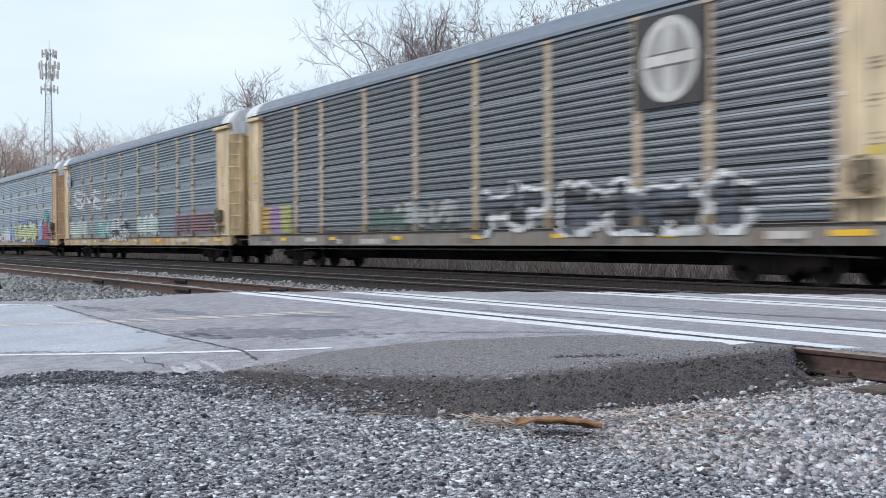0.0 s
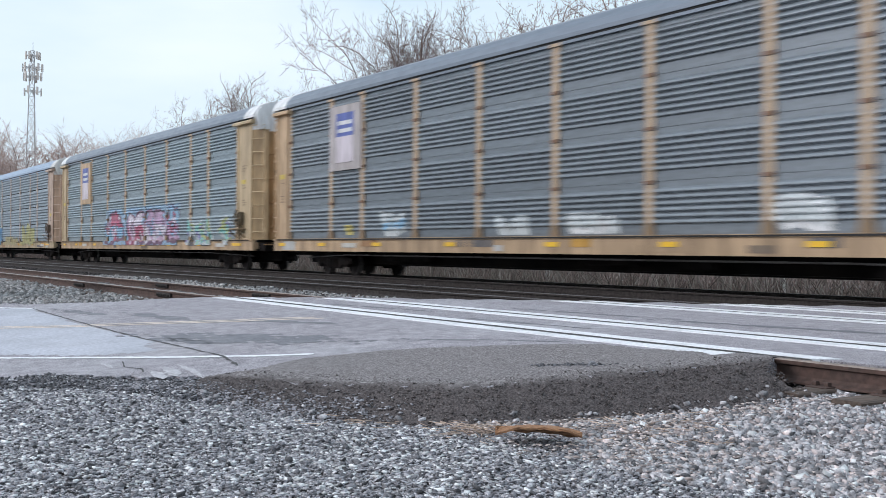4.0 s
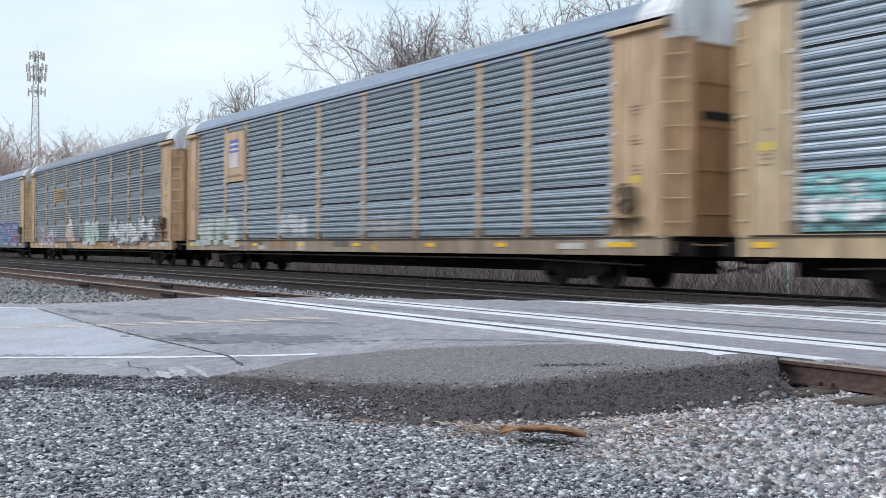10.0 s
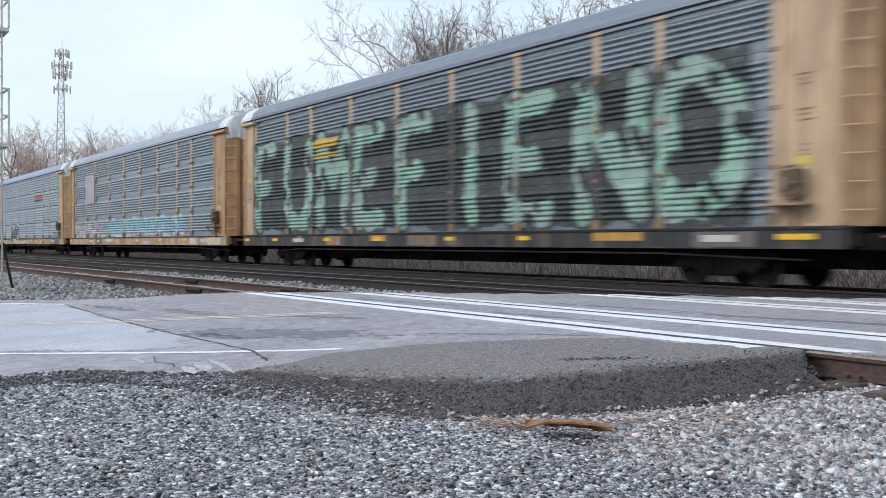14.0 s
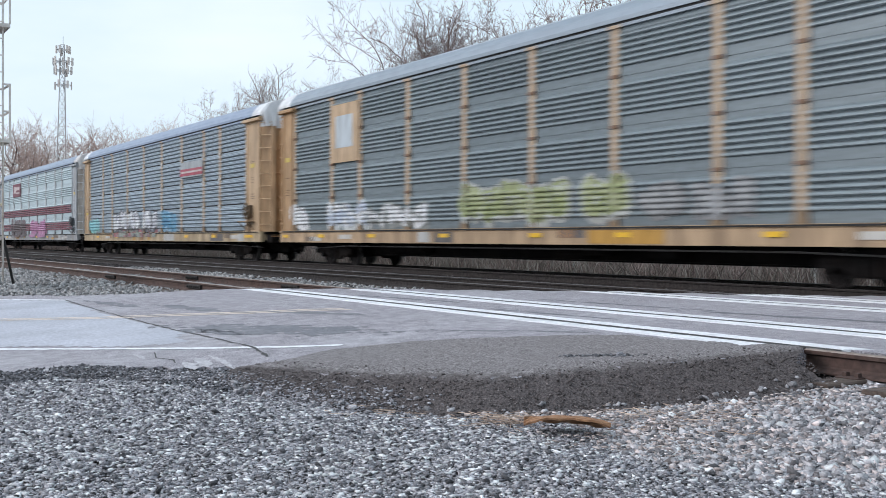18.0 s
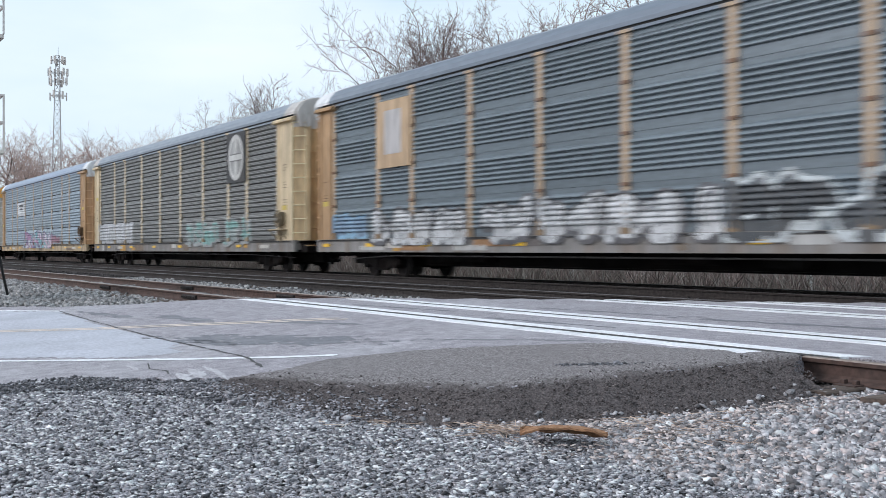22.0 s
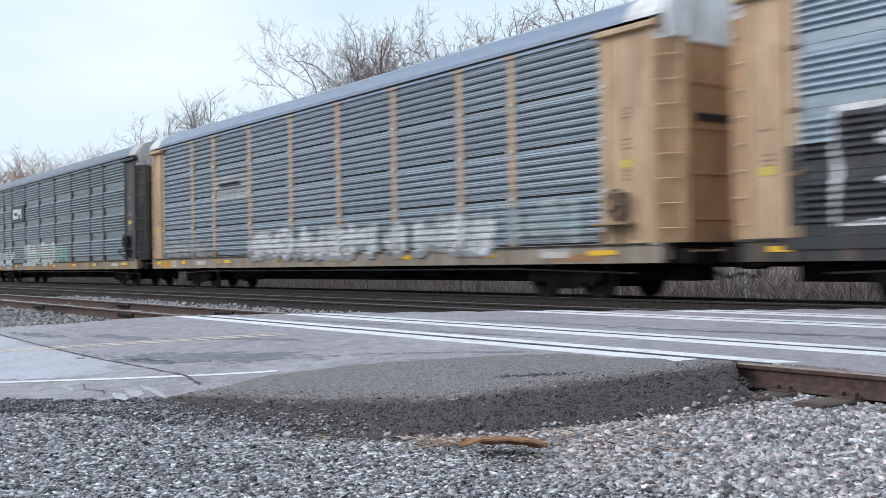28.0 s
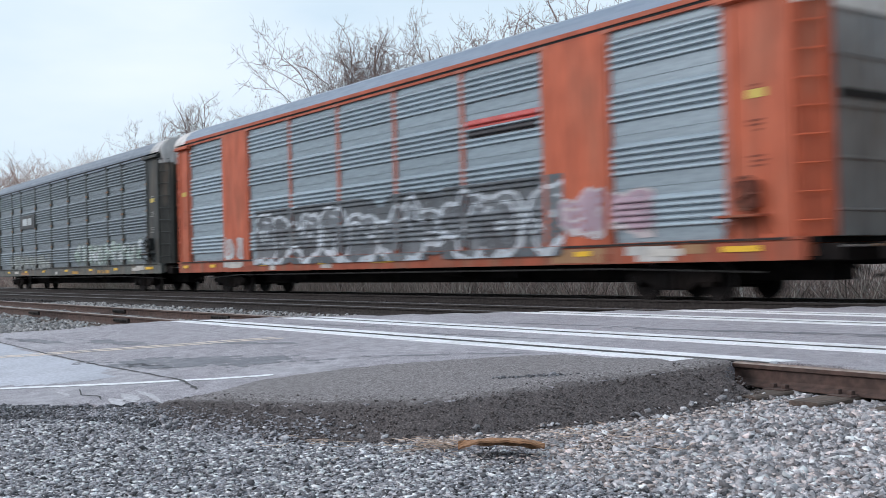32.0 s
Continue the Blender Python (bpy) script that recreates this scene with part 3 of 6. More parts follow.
# pale header strips on both sides of the rails through the crossing
def strip(x0, x1, y0, y1, seed):
    rnd = np.random.RandomState(seed)
    n = int((x1 - x0) / 0.22)
    xs = np.linspace(x0, x1, n)
    s = Shape()
    skew = 0.55
    vs = []
    for i, x in enumerate(xs):
        a, b = y0 + 0.006 * rnd.randn(), y1 + 0.006 * rnd.randn()
        vs += [(x, a, 0.006), (x + skew * (b - a), b, 0.006), (x, a, -0.08), (x + skew * (b - a), b, -0.08)]
    fs = []
    for i in range(n - 1):
        o = 4 * i
        fs += [(o, o + 4, o + 5, o + 1), (o + 2, o + 6, o + 4, o), (o + 1, o + 5, o + 7, o + 3)]
    s.add(vs, fs + [(0, 1, 3, 2), (4 * n - 4, 4 * n - 2, 4 * n - 1, 4 * n - 3)])
    return s.mesh("header_strip", M_WHITE)


for j, (yr, x0, x1n, x1f) in enumerate([(RAIL1, -16.1, -5.55, -5.0), (RAIL1 + GAUGE, -15.2, -2.0, -1.8), (RAIL2, -12.9, 1.0, 1.0), (RAIL2 + GAUGE, -11.0, 2.5, 2.5), (RAIL3, -8.2, 5.0, 5.0), (RAIL3 + GAUGE, -6.9, 6.0, 6.0)]):
    for k, (ya, yb, x1) in enumerate(((yr - 0.30, yr - 0.055, x1n), (yr + 0.095, yr + 0.30, x1f))):
        solid("header_strip", strip(x0 + 0.2 * k, x1, ya, yb, 3 * j + k), "worn white painted strip beside the crossing rail", "crossing strip", "crossing strips", "structure")
    for ya, yb, x1 in ((yr - 0.056, yr - 0.034, x1n), (yr + 0.034, yr + 0.096, x1f)):
        solid("flangeway", Shape().add([(x0 + 0.1, ya, 0.0025), (x1, ya, 0.0025), (x1, yb, 0.0025), (x0 + 0.1, yb, 0.0025)], [(0, 1, 2, 3)]).mesh("flangeway", M_CRACK), "dark rubber-filled gap beside the crossing rail", "flangeway", "crossing gaps", "structure")

# ---- the train: one covered automobile carrier after another ----
POSTS = [-12.10, -9.25, -7.35, -4.50, -1.65, 1.20, 4.05, 6.90, 8.80, 11.65]
Z_SILL0, Z_SILL1, Z_TOP, Z_EAVE = 0.72, 1.10, 5.22, 5.36
ROW_H = (Z_TOP - Z_SILL1) / 4
TRUCK = 9.9


def profile(kind):
    """(z, outward) points of one row of side sheeting: A five broad ribs crossed by fine pierced grooves, B six ribs over a flat pan, C five ribs and wider pans."""
    lo, (z, count, pitch) = -0.043 if kind == "A" else -0.054, {"A": (0.195, 5, 0.158), "B": (0.215, 6, 0.119), "C": (0.27, 5, 0.124)}[kind]
    base = [(0.0, lo - 0.026), (0.050, lo - 0.026), (0.052, lo)] if kind == "A" else [(0.0, lo - 0.014), (0.012, lo - 0.014), (0.014, lo)]
    for i in range(count):
        base += [(z, lo), (z + 0.010, -0.006), (z + 0.026, 0.004), (z + 0.048, 0.004), (z + 0.076, -0.016), (z + pitch - 0.006, lo)]
        z += pitch
    base.append((ROW_H, lo))
    if kind != "A":
        return base
    zz, oo = zip(*base)
    pts = base[:3]
    g = 0.064
    while g < ROW_H - 0.022:
        pts += [(q, o) for q, o in base[3:] if pts[-1][0] + 0.004 < q < g - 0.003]
        out = float(np.interp(g + 0.01, zz, oo))
        pts += [(g, float(np.interp(g, zz, oo))), (g + 0.003, out - 0.009), (g + 0.018, out - 0.009), (g + 0.021, float(np.interp(g + 0.021, zz, oo)))]
        g += 0.0527
    return pts + [(ROW_H, lo)]


PROFILES = {k: profile(k) for k in "ABC"}
PROFILE_Z = {k: np.array([q[0] for q in v]) for k, v in PROFILES.items()}
PROFILE_OUT = {k: np.array([q[1] for q in v]) for k, v in PROFILES.items()}
SIDE_Y = -1.49
MESHES = {}


def cached(key, make):
    if key not in MESHES:
        MESHES[key] = make()
    return MESHES[key]


def panel_mesh(kind, width, mat, dull):
    def make():
        s = Shape()
        p = PROFILES[kind]
        vs = [(x, -o, z) for x in (-width / 2, width / 2) for z, o in p]
        n = len(p)
        s.add(vs, [(i, n + i, n + i + 1, i + 1) for i in range(n - 1)])
        if kind == "A":
            # Index 2 darkens pierced grooves and rib undersides; the undersides' shade is in the colour.
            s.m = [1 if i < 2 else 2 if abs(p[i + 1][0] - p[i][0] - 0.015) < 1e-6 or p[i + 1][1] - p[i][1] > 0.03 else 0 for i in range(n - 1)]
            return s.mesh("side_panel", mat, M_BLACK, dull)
        # Flat pans get the darker steel: shade put into their colour.
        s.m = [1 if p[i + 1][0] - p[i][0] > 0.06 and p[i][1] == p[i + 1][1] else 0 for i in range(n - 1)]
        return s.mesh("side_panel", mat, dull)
    return cached(("panel", kind, round(width, 2), mat.name), make)


def post_mesh(w, mat):
    def make():
        s = Shape()
        pr = [(-w / 2, 0.08), (-w / 2, 0.018), (-w / 2 + 0.02, 0.008), (w / 2 - 0.02, 0.008), (w / 2, 0.018), (w / 2, 0.08)]
        n = len(pr)
        vs = [(x, y, z) for z in (Z_SILL1 - 0.02, Z_TOP + 0.06) for x, y in pr]
        s.add(vs, [(i, (i + 1) % n, n + (i + 1) % n, n + i) for i in range(n)] + [tuple(range(n, 2 * n))])
        s.box(-w / 2 - 0.07, w / 2 + 0.07, -0.03, 0.02, Z_TOP - 0.02, Z_TOP + 0.05)
        return s.mesh("post", mat)
    return cached(("post", w, mat.name), make)


def foot_mesh(w, mat):
    """The flared, grimy foot of a post."""
    def make():
        a, b, z0, z1 = w / 2 + 0.035, w / 2 + 0.004, Z_SILL1 + 0.012, Z_SILL1 + 0.24
        vs = [(-a, -0.010, z0), (a, -0.010, z0), (a, -0.010, z0 + 0.06), (b, 0.003, z1), (-b, 0.003, z1), (-a, -0.010, z0 + 0.06)]
        vs += [(x, 0.04, z) for x, y, z in vs]
        return Shape().add(vs, [tuple(range(6)), tuple(range(11, 5, -1))] + [(i, i + 6, (i + 1) % 6 + 6, (i + 1) % 6) for i in range(6)]).mesh("post_foot", mat)
    return cached(("foot", w, mat.name), make)


def clip_mesh(w, mat):
    return cached(("clip", w, mat.name), lambda: Shape().bevel_box(-w / 2 - 0.012, w / 2 + 0.012, -0.010, 0.015, -0.035, 0.045, 0.006).mesh("post_clip", mat))


ROOFHALF = [(1.545, Z_EAVE - 0.04), (1.545, Z_EAVE + 0.05), (1.46, Z_EAVE + 0.20), (1.28, Z_EAVE + 0.38), (1.00, Z_EAVE + 0.50), (0.62, Z_EAVE + 0.56), (0.0, Z_EAVE + 0.58)]


def roof_mesh(mat, edge, cap):
    def make():
        s = Shape()
        arc = [(-y, z) for y, z in ROOFHALF] + [(y, z) for y, z in ROOFHALF[-2::-1]]
        n = len(arc)
        xs = np.arange(-13.24, 13.25, 0.4413)
        vs, fs = [], []
        for i, x in enumerate(xs):
            k = 0.004 if i % 2 else 0.0
            for y, z in arc:
                vs.append((x, y, z + (k if abs(y) < 1.5 else 0)))
        for i in range(len(xs) - 1):
            for j in range(n - 1):
                fs.append((i * n + j, (i + 1) * n + j, (i + 1) * n + j + 1, i * n + j + 1))
        s.add(vs, fs)
        s.m = [2 if f[0] // n < 2 or f[0] // n >= len(xs) - 3 else 1 if (f[0] % n) in (0, n - 2) else 0 for f in fs]
        s.add([(-13.24, y, z) for y, z in arc], [tuple(range(n))], 2)
        s.add([(13.24, y, z) for y, z in arc], [tuple(range(n - 1, -1, -1))], 2)
        return s.mesh("roof", mat, edge, cap)
    return cached(("roof", mat.name, edge.name, cap.name), make)


def end_side_mesh(sg, mat):
    """Flat side sheet by the car's end; sg -1 for the rear end, 1 for the front end."""
    def make():
        a, b = (POSTS[-1] + 0.10, 13.0) if sg > 0 else (-13.0, POSTS[0] - 0.10)
        return Shape().box(a, b, SIDE_Y - 0.012, SIDE_Y + 0.03, Z_SILL1, Z_TOP + 0.02).mesh("end_side_sheet", mat)
    return cached(("endside", sg, mat.name), make)


def canopy_mesh(sg, mat):
    """The eave that juts out over the end sheet, with its drip edge."""
    def make():
        a, b = (POSTS[-1] - 0.12, 13.16) if sg > 0 else (-13.16, POSTS[0] + 0.12)
        pr = [(0.02, -0.10), (-0.13, -0.075), (-0.15, -0.07), (-0.15, 0.01), (-0.08, 0.055), (0.02, 0.075)]
        return Shape().prism([(SIDE_Y + y, Z_TOP - 0.02 + z) for y, z in pr[::-1]], a, b).mesh("eave_canopy", mat)
    return cached(("canopy", sg, mat.name), make)


def stile_mesh(mat):
    return cached(("stile", mat.name), lambda: Shape().bevel_box(-0.045, 0.045, -0.034, 0.008, Z_SILL1, Z_TOP - 0.12, 0.004).mesh("stile", mat))


def corner_mesh(sg, side, mat, z0=Z_SILL1, z1=4.90, name="corner_sheet"):
    """The corner sheet that carries the ladder: slanting at the front end, nearly flush and turned in at the rear."""
    def make():
        if sg > 0:
            line = [(13.0, 1.49), (13.50, 1.12)]
        else:
            line = [(-13.0, 1.45), (-13.38, 1.38), (-13.34, 1.11)]
        n = len(line)
        vs = [(x + d * 0.0, side * (y - d), z) for d in (0.0, 0.045) for z in (z0, z1) for x, y in line]
        fs = []
        for i in range(n - 1):
            fs += [(i, i + 1, n + i + 1, n + i), (2 * n + i + 1, 2 * n + i, 3 * n + i, 3 * n + i + 1), (n + i, n + i + 1, 3 * n + i + 1, 3 * n + i), (i + 1, i, 2 * n + i, 2 * n + i + 1)]
        fs += [(0, n, 3 * n, 2 * n), (n - 1, 3 * n - 1, 4 * n - 1, 2 * n - 1)]
        return Shape().add(vs, fs).mesh(name, mat)
    return cached((name, sg, side, mat.name), make)


def ladder_mesh(sg, mat):
    def make():
        s = Shape()
        (xa, ya), (xb, yb) = ((13.08, -1.56), (13.44, -1.24)) if sg > 0 else ((-13.06, -1.50), (-13.34, -1.45))
        for i in range(9):
            s.tube((xa, ya, 1.36 + 0.46 * i), (xb, yb, 1.36 + 0.46 * i), 0.016, n=5)
        for x, y in ((xa, ya), (xb, yb)):
            s.tube((x, y, 1.15), (x, y, 4.95), 0.018, n=5)
        return s.mesh("ladder", mat)
    return cached(("ladder", sg, mat.name), make)


def end_door_mesh(sg, side, mat):
    """One leaf of the recessed end doors, pressed with cross ribs."""
    def make():
        x = 13.34 * sg
        y0, y1 = sorted((side * 0.01, side * 1.12))
        pr = [(x, Z_SILL1), (x + 0.06 * sg, Z_SILL1)]
        for z in (1.5, 2.35, 3.2, 4.05, 4.8):
            pr += [(x + 0.06 * sg, z), (x + 0.09 * sg, z + 0.012), (x + 0.09 * sg, z + 0.04), (x + 0.06 * sg, z + 0.052)]
        pr += [(x + 0.06 * sg, 4.92), (x, 4.92)]
        n = len(pr)
        vs = [(px_, y, pz_) for y in (y0, y1) for px_, pz_ in pr]
        return Shape().add(vs, [(i, (i + 1) % n, n + (i + 1) % n, n + i) for i in range(n)] + [tuple(range(n - 1, -1, -1)), tuple(range(n, 2 * n))]).mesh("end_door", mat)
    return cached(("door", sg, side, mat.name), make)


def slot_mesh(side):
    return cached(("slot", side), lambda: Shape().bevel_box(-0.045, 0.045, *sorted((side * 0.02, side * 0.8)), 3.36, 3.52, 0.01).mesh("vent_slot", M_BLACK))


def gable_mesh(sg, mat):
    """The sheet that closes the roof's end above the doors."""
    def make():
        arc = [(-y, z) for y, z in ROOFHALF] + [(y, z) for y, z in ROOFHALF[-2::-1]]
        ring = [(0.985 * y, z - 0.015) for y, z in arc] + [(1.40, 4.90), (-1.40, 4.90)]
        return Shape().prism(ring, min(13.30 * sg, 13.40 * sg), max(13.30 * sg, 13.40 * sg)).mesh("gable", mat)
    return cached(("gable", sg, mat.name), make)


def far_side_mesh(mat, postmat):
    def make():
        s = Shape()
        s.box(-13.0, 13.0, 1.44, 1.50, Z_SILL1, Z_TOP)
        for x in POSTS:
            s.box(x - 0.11, x + 0.11, 1.50, 1.56, Z_SILL1, Z_TOP, 1)
        return s.mesh("far_side_wall", mat, postmat)
    return cached(("far", mat.name, postmat.name), make)


def deck_mesh():
    def make():
        s = Shape()
        s.box(-13.3, 13.3, -1.40, 1.40, 1.00, 1.09)
        s.box(-12.9, 12.9, -0.30, 0.30, 0.36, 1.0)
        s.prism([(-0.40, 0.33), (0.40, 0.33), (0.40, 0.37), (-0.40, 0.37)], -8.4, 8.4)
        for x in np.arange(-12, 12.1, 1.5):
            s.prism([(-1.38, 1.0), (1.38, 1.0), (1.38, 0.86), (0.3, 0.62), (-0.3, 0.62), (-1.38, 0.86)], x - 0.05, x + 0.05)
        s.box(-7.4, -4.9, -0.75, -0.35, 0.46, 0.80)
        s.tube((1.4, -0.72, 0.64), (3.1, -0.72, 0.64), 0.17, n=10)
        s.box(4.3, 5.2, -0.85, -0.45, 0.45, 0.82)
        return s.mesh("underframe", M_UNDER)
    return cached("deck", make)


def sill_mesh(mat, sg):
    """A flanged side sill, as one channel section."""
    def make():
        pr = [(1.40, Z_SILL0), (1.53, Z_SILL0), (1.53, Z_SILL1 - 0.05), (1.56, Z_SILL1 - 0.045), (1.56, Z_SILL1 + 0.008), (1.40, Z_SILL1 + 0.008)]
        return Shape().prism([(sg * y, z) for y, z in (pr if sg > 0 else pr[::-1])], -13.15, 13.15).mesh("side_sill", mat)
    return cached(("sill", sg, mat.name), make)


def end_sill_mesh(mat):
    return cached(("endsill", mat.name), lambda: Shape().bevel_box(-0.05, 0.05, -1.39, 1.39, Z_SILL0 + 0.06, Z_SILL1, 0.01).mesh("end_sill", mat))


def plate_rail_mesh(mat, sg):
    def make():
        y0, y1 = sorted((sg * 1.44, sg * 1.515))
        return Shape().box(-12.2, 11.75, y0, y1, Z_TOP - 0.01, Z_EAVE).mesh("top_rail", mat)
    return cached(("toprail", sg, mat.name), make)


def wheel_mesh():
    def make():
        s = Shape()
        n, prof = 28, [(0.0, 0.07), (0.09, 0.07), (0.11, 0.02), (0.27, 0.01), (0.30, 0.05), (0.355, 0.05), (0.36, -0.05), (0.385, -0.06), (0.385, -0.085), (0.30, -0.085), (0.1, -0.03), (0.0, -0.03)]
        vs, fs, ms = [], [], []
        for k in range(n):
            a = 6.28318 * k / n
            vs += [(r * math.cos(a), -y, r * math.sin(a)) for r, y in prof]
        m = len(prof)
        for k in range(n):
            for j in range(m - 1):
                fs.append((k * m + j, k * m + j + 1, ((k + 1) % n) * m + j + 1, ((k + 1) % n) * m + j))
                ms.append(1 if j == 5 else 0)
        s.add(vs, fs)
        s.m = ms
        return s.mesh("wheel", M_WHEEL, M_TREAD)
    return cached("wheel", make)


def frame_mesh():
    """A cast truck side frame with its bearing adapters, springs and the brake gear behind."""
    def make():
        s = Shape()
        for sg in (-1, 1):
            y = sg * 0.98
            pr = [(-1.12, 0.36), (-1.12, 0.52), (-0.62, 0.60), (-0.30, 0.68), (0.30, 0.68), (0.62, 0.60), (1.12, 0.52), (1.12, 0.36), (0.66, 0.36), (0.36, 0.20), (-0.36, 0.20), (-0.66, 0.36)]
            vs = [(x, y + d, z) for d in (-0.06, 0.06) for x, z in pr]
            n = len(pr)
            s.add(vs, [(i, (i + 1) % n, n + (i + 1) % n, n + i) for i in range(n)] + [tuple(range(n - 1, -1, -1)), tuple(range(n, 2 * n))])
            for x in (-0.875, 0.875):
                s.tube((x, y - 0.11, 0.36), (x, y + 0.11, 0.36), 0.105, n=10)
            for x in (-0.2, 0.0, 0.2):
                s.tube((x, y + sg * 0.075, 0.24), (x, y + sg * 0.075, 0.52), 0.07, n=8)
        s.box(-0.22, 0.22, -1.05, 1.05, 0.40, 0.66)
        for x in (-0.875, 0.875):
            s.tube((x, -0.75, 0.36), (x, 0.75, 0.36), 0.08, n=8)
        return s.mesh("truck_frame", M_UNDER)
    return cached("truckframe", make)


def coupler_mesh(sg):
    def make():
        s = Shape()
        if sg:
            s.bevel_box(min(12.7 * sg, 13.95 * sg), max(12.7 * sg, 13.95 * sg), -0.12, 0.12, 0.62, 0.86, 0.03)
            s.bevel_box(min(13.80 * sg, 14.12 * sg), max(13.80 * sg, 14.12 * sg), -0.19, 0.19, 0.58, 0.90, 0.05)
            s.tube((13.2 * sg, -0.5, 0.72), (13.75 * sg, -0.42, 0.42), 0.025, n=5)
            s.tube((13.75 * sg, -0.42, 0.42), (14.05 * sg, -0.35, 0.52), 0.025, n=5)
            s.tube((13.3 * sg, -1.35, 0.78), (13.3 * sg, -0.2, 0.74), 0.02, n=5)
        return s.mesh("coupler", M_UNDER)
    return cached(("coupler", sg), make)


def brake_mesh(mat):
    def make():
        s = Shape()
        n = 20
        for k in range(n):
            a, b = 6.28318 * k / n, 6.28318 * (k + 1) / n
            s.tube((0.28 * math.cos(a), 0, 0.28 * math.sin(a)), (0.28 * math.cos(b), 0, 0.28 * math.sin(b)), 0.026, n=6, caps=False)
        for k in range(5):
            a = 6.28318 * k / 5
            s.tube((0, 0, 0), (0.27 * math.cos(a), 0.02, 0.27 * math.sin(a)), 0.024, n=4)
        return s.tube((0, -0.03, 0), (0, 0.05, 0), 0.07, n=10).mesh("brake_wheel", mat)
    return cached(("brake", mat.name), make)


def brake_box_mesh(mat):
    def make():
        s = Shape().bevel_box(-0.17, 0.17, 0.04, 0.19, -0.24, 0.22, 0.025)
        s.tube((0.0, 0.10, -0.22), (0.0, 0.12, -0.80), 0.035, n=6)
        return s.mesh("gear_box", mat)
    return cached(("brakebox", mat.name), make)


def brake_step_mesh(mat):
    def make():
        s = Shape().bevel_box(-0.55, 0.34, -0.12, 0.19, -0.40, -0.355, 0.01)
        for x in (-0.50, 0.28):
            s.tube((x, -0.10, -0.40), (x, 0.18, -0.68), 0.02, n=5)
        return s.mesh("brake_step", mat)
    return cached(("brakestep", mat.name), make)


def surface_out(kind, x, z, flat):
    """How far the car's side stands out from SIDE_Y at a place."""
    if z < Z_SILL1:
        return 0.075
    if any(abs(x - p) < 0.115 for p in POSTS):
        return -0.006
    if x < POSTS[0] or x > POSTS[-1] or any(a < x < b for a, b in flat):
        return 0.035
    zz = (z - Z_SILL1) % ROW_H
    return float(np.interp(zz, PROFILE_Z[kind], PROFILE_OUT[kind]))


# strokes of block letters on a grid 4 wide and 4 high, as runs of points
LETTERS = {"F": "00 04 34|02 22", "U": "04 01 10 30 41 44", "M": "00 04 22 44 40", "E": "34 04 00 30|02 22", "I": "20 24", "N": "00 04 40 44", "D": "00 04 24 43 41 20 00", "S": "43 34 14 03 12 32 41 30 10 01"}


def letter_strokes(text):
    """Stroke ends of one letter in the range -1 to 1."""
    out = []
    for run in text.split("|"):
        pts = [(int(q[0]) / 2 - 1, int(q[1]) / 2 - 1) for q in run.split()]
        out += list(zip(pts, pts[1:]))
    return out


def scrawl(rnd):
    """The strokes of one illegible sprayed sign: a bent line over a small grid, with a bar or a hook."""
    x, y = rnd.choice((-1, -0.4, 0.4)), rnd.choice((-1, 1))
    pts = [(x, y)]
    for k in range(rnd.choice((3, 4, 4, 5))):
        if k % 2 == 0:
            y = -y * rnd.uniform(0.6, 1.0) if abs(y) > 0.3 else rnd.choice((-1, 1))
        else:
            x = max(-1, min(1, x + rnd.choice((-1.5, 0.9, 1.3, 1.7)) * rnd.uniform(0.6, 1)))
        pts.append((x + rnd.uniform(-0.15, 0.15), y))
    out = list(zip(pts, pts[1:]))
    if rnd.random() < 0.6:
        h = rnd.uniform(-0.5, 0.5)
        out.append(((-0.8, h), (0.8, h + rnd.uniform(-0.3, 0.3))))
    return out


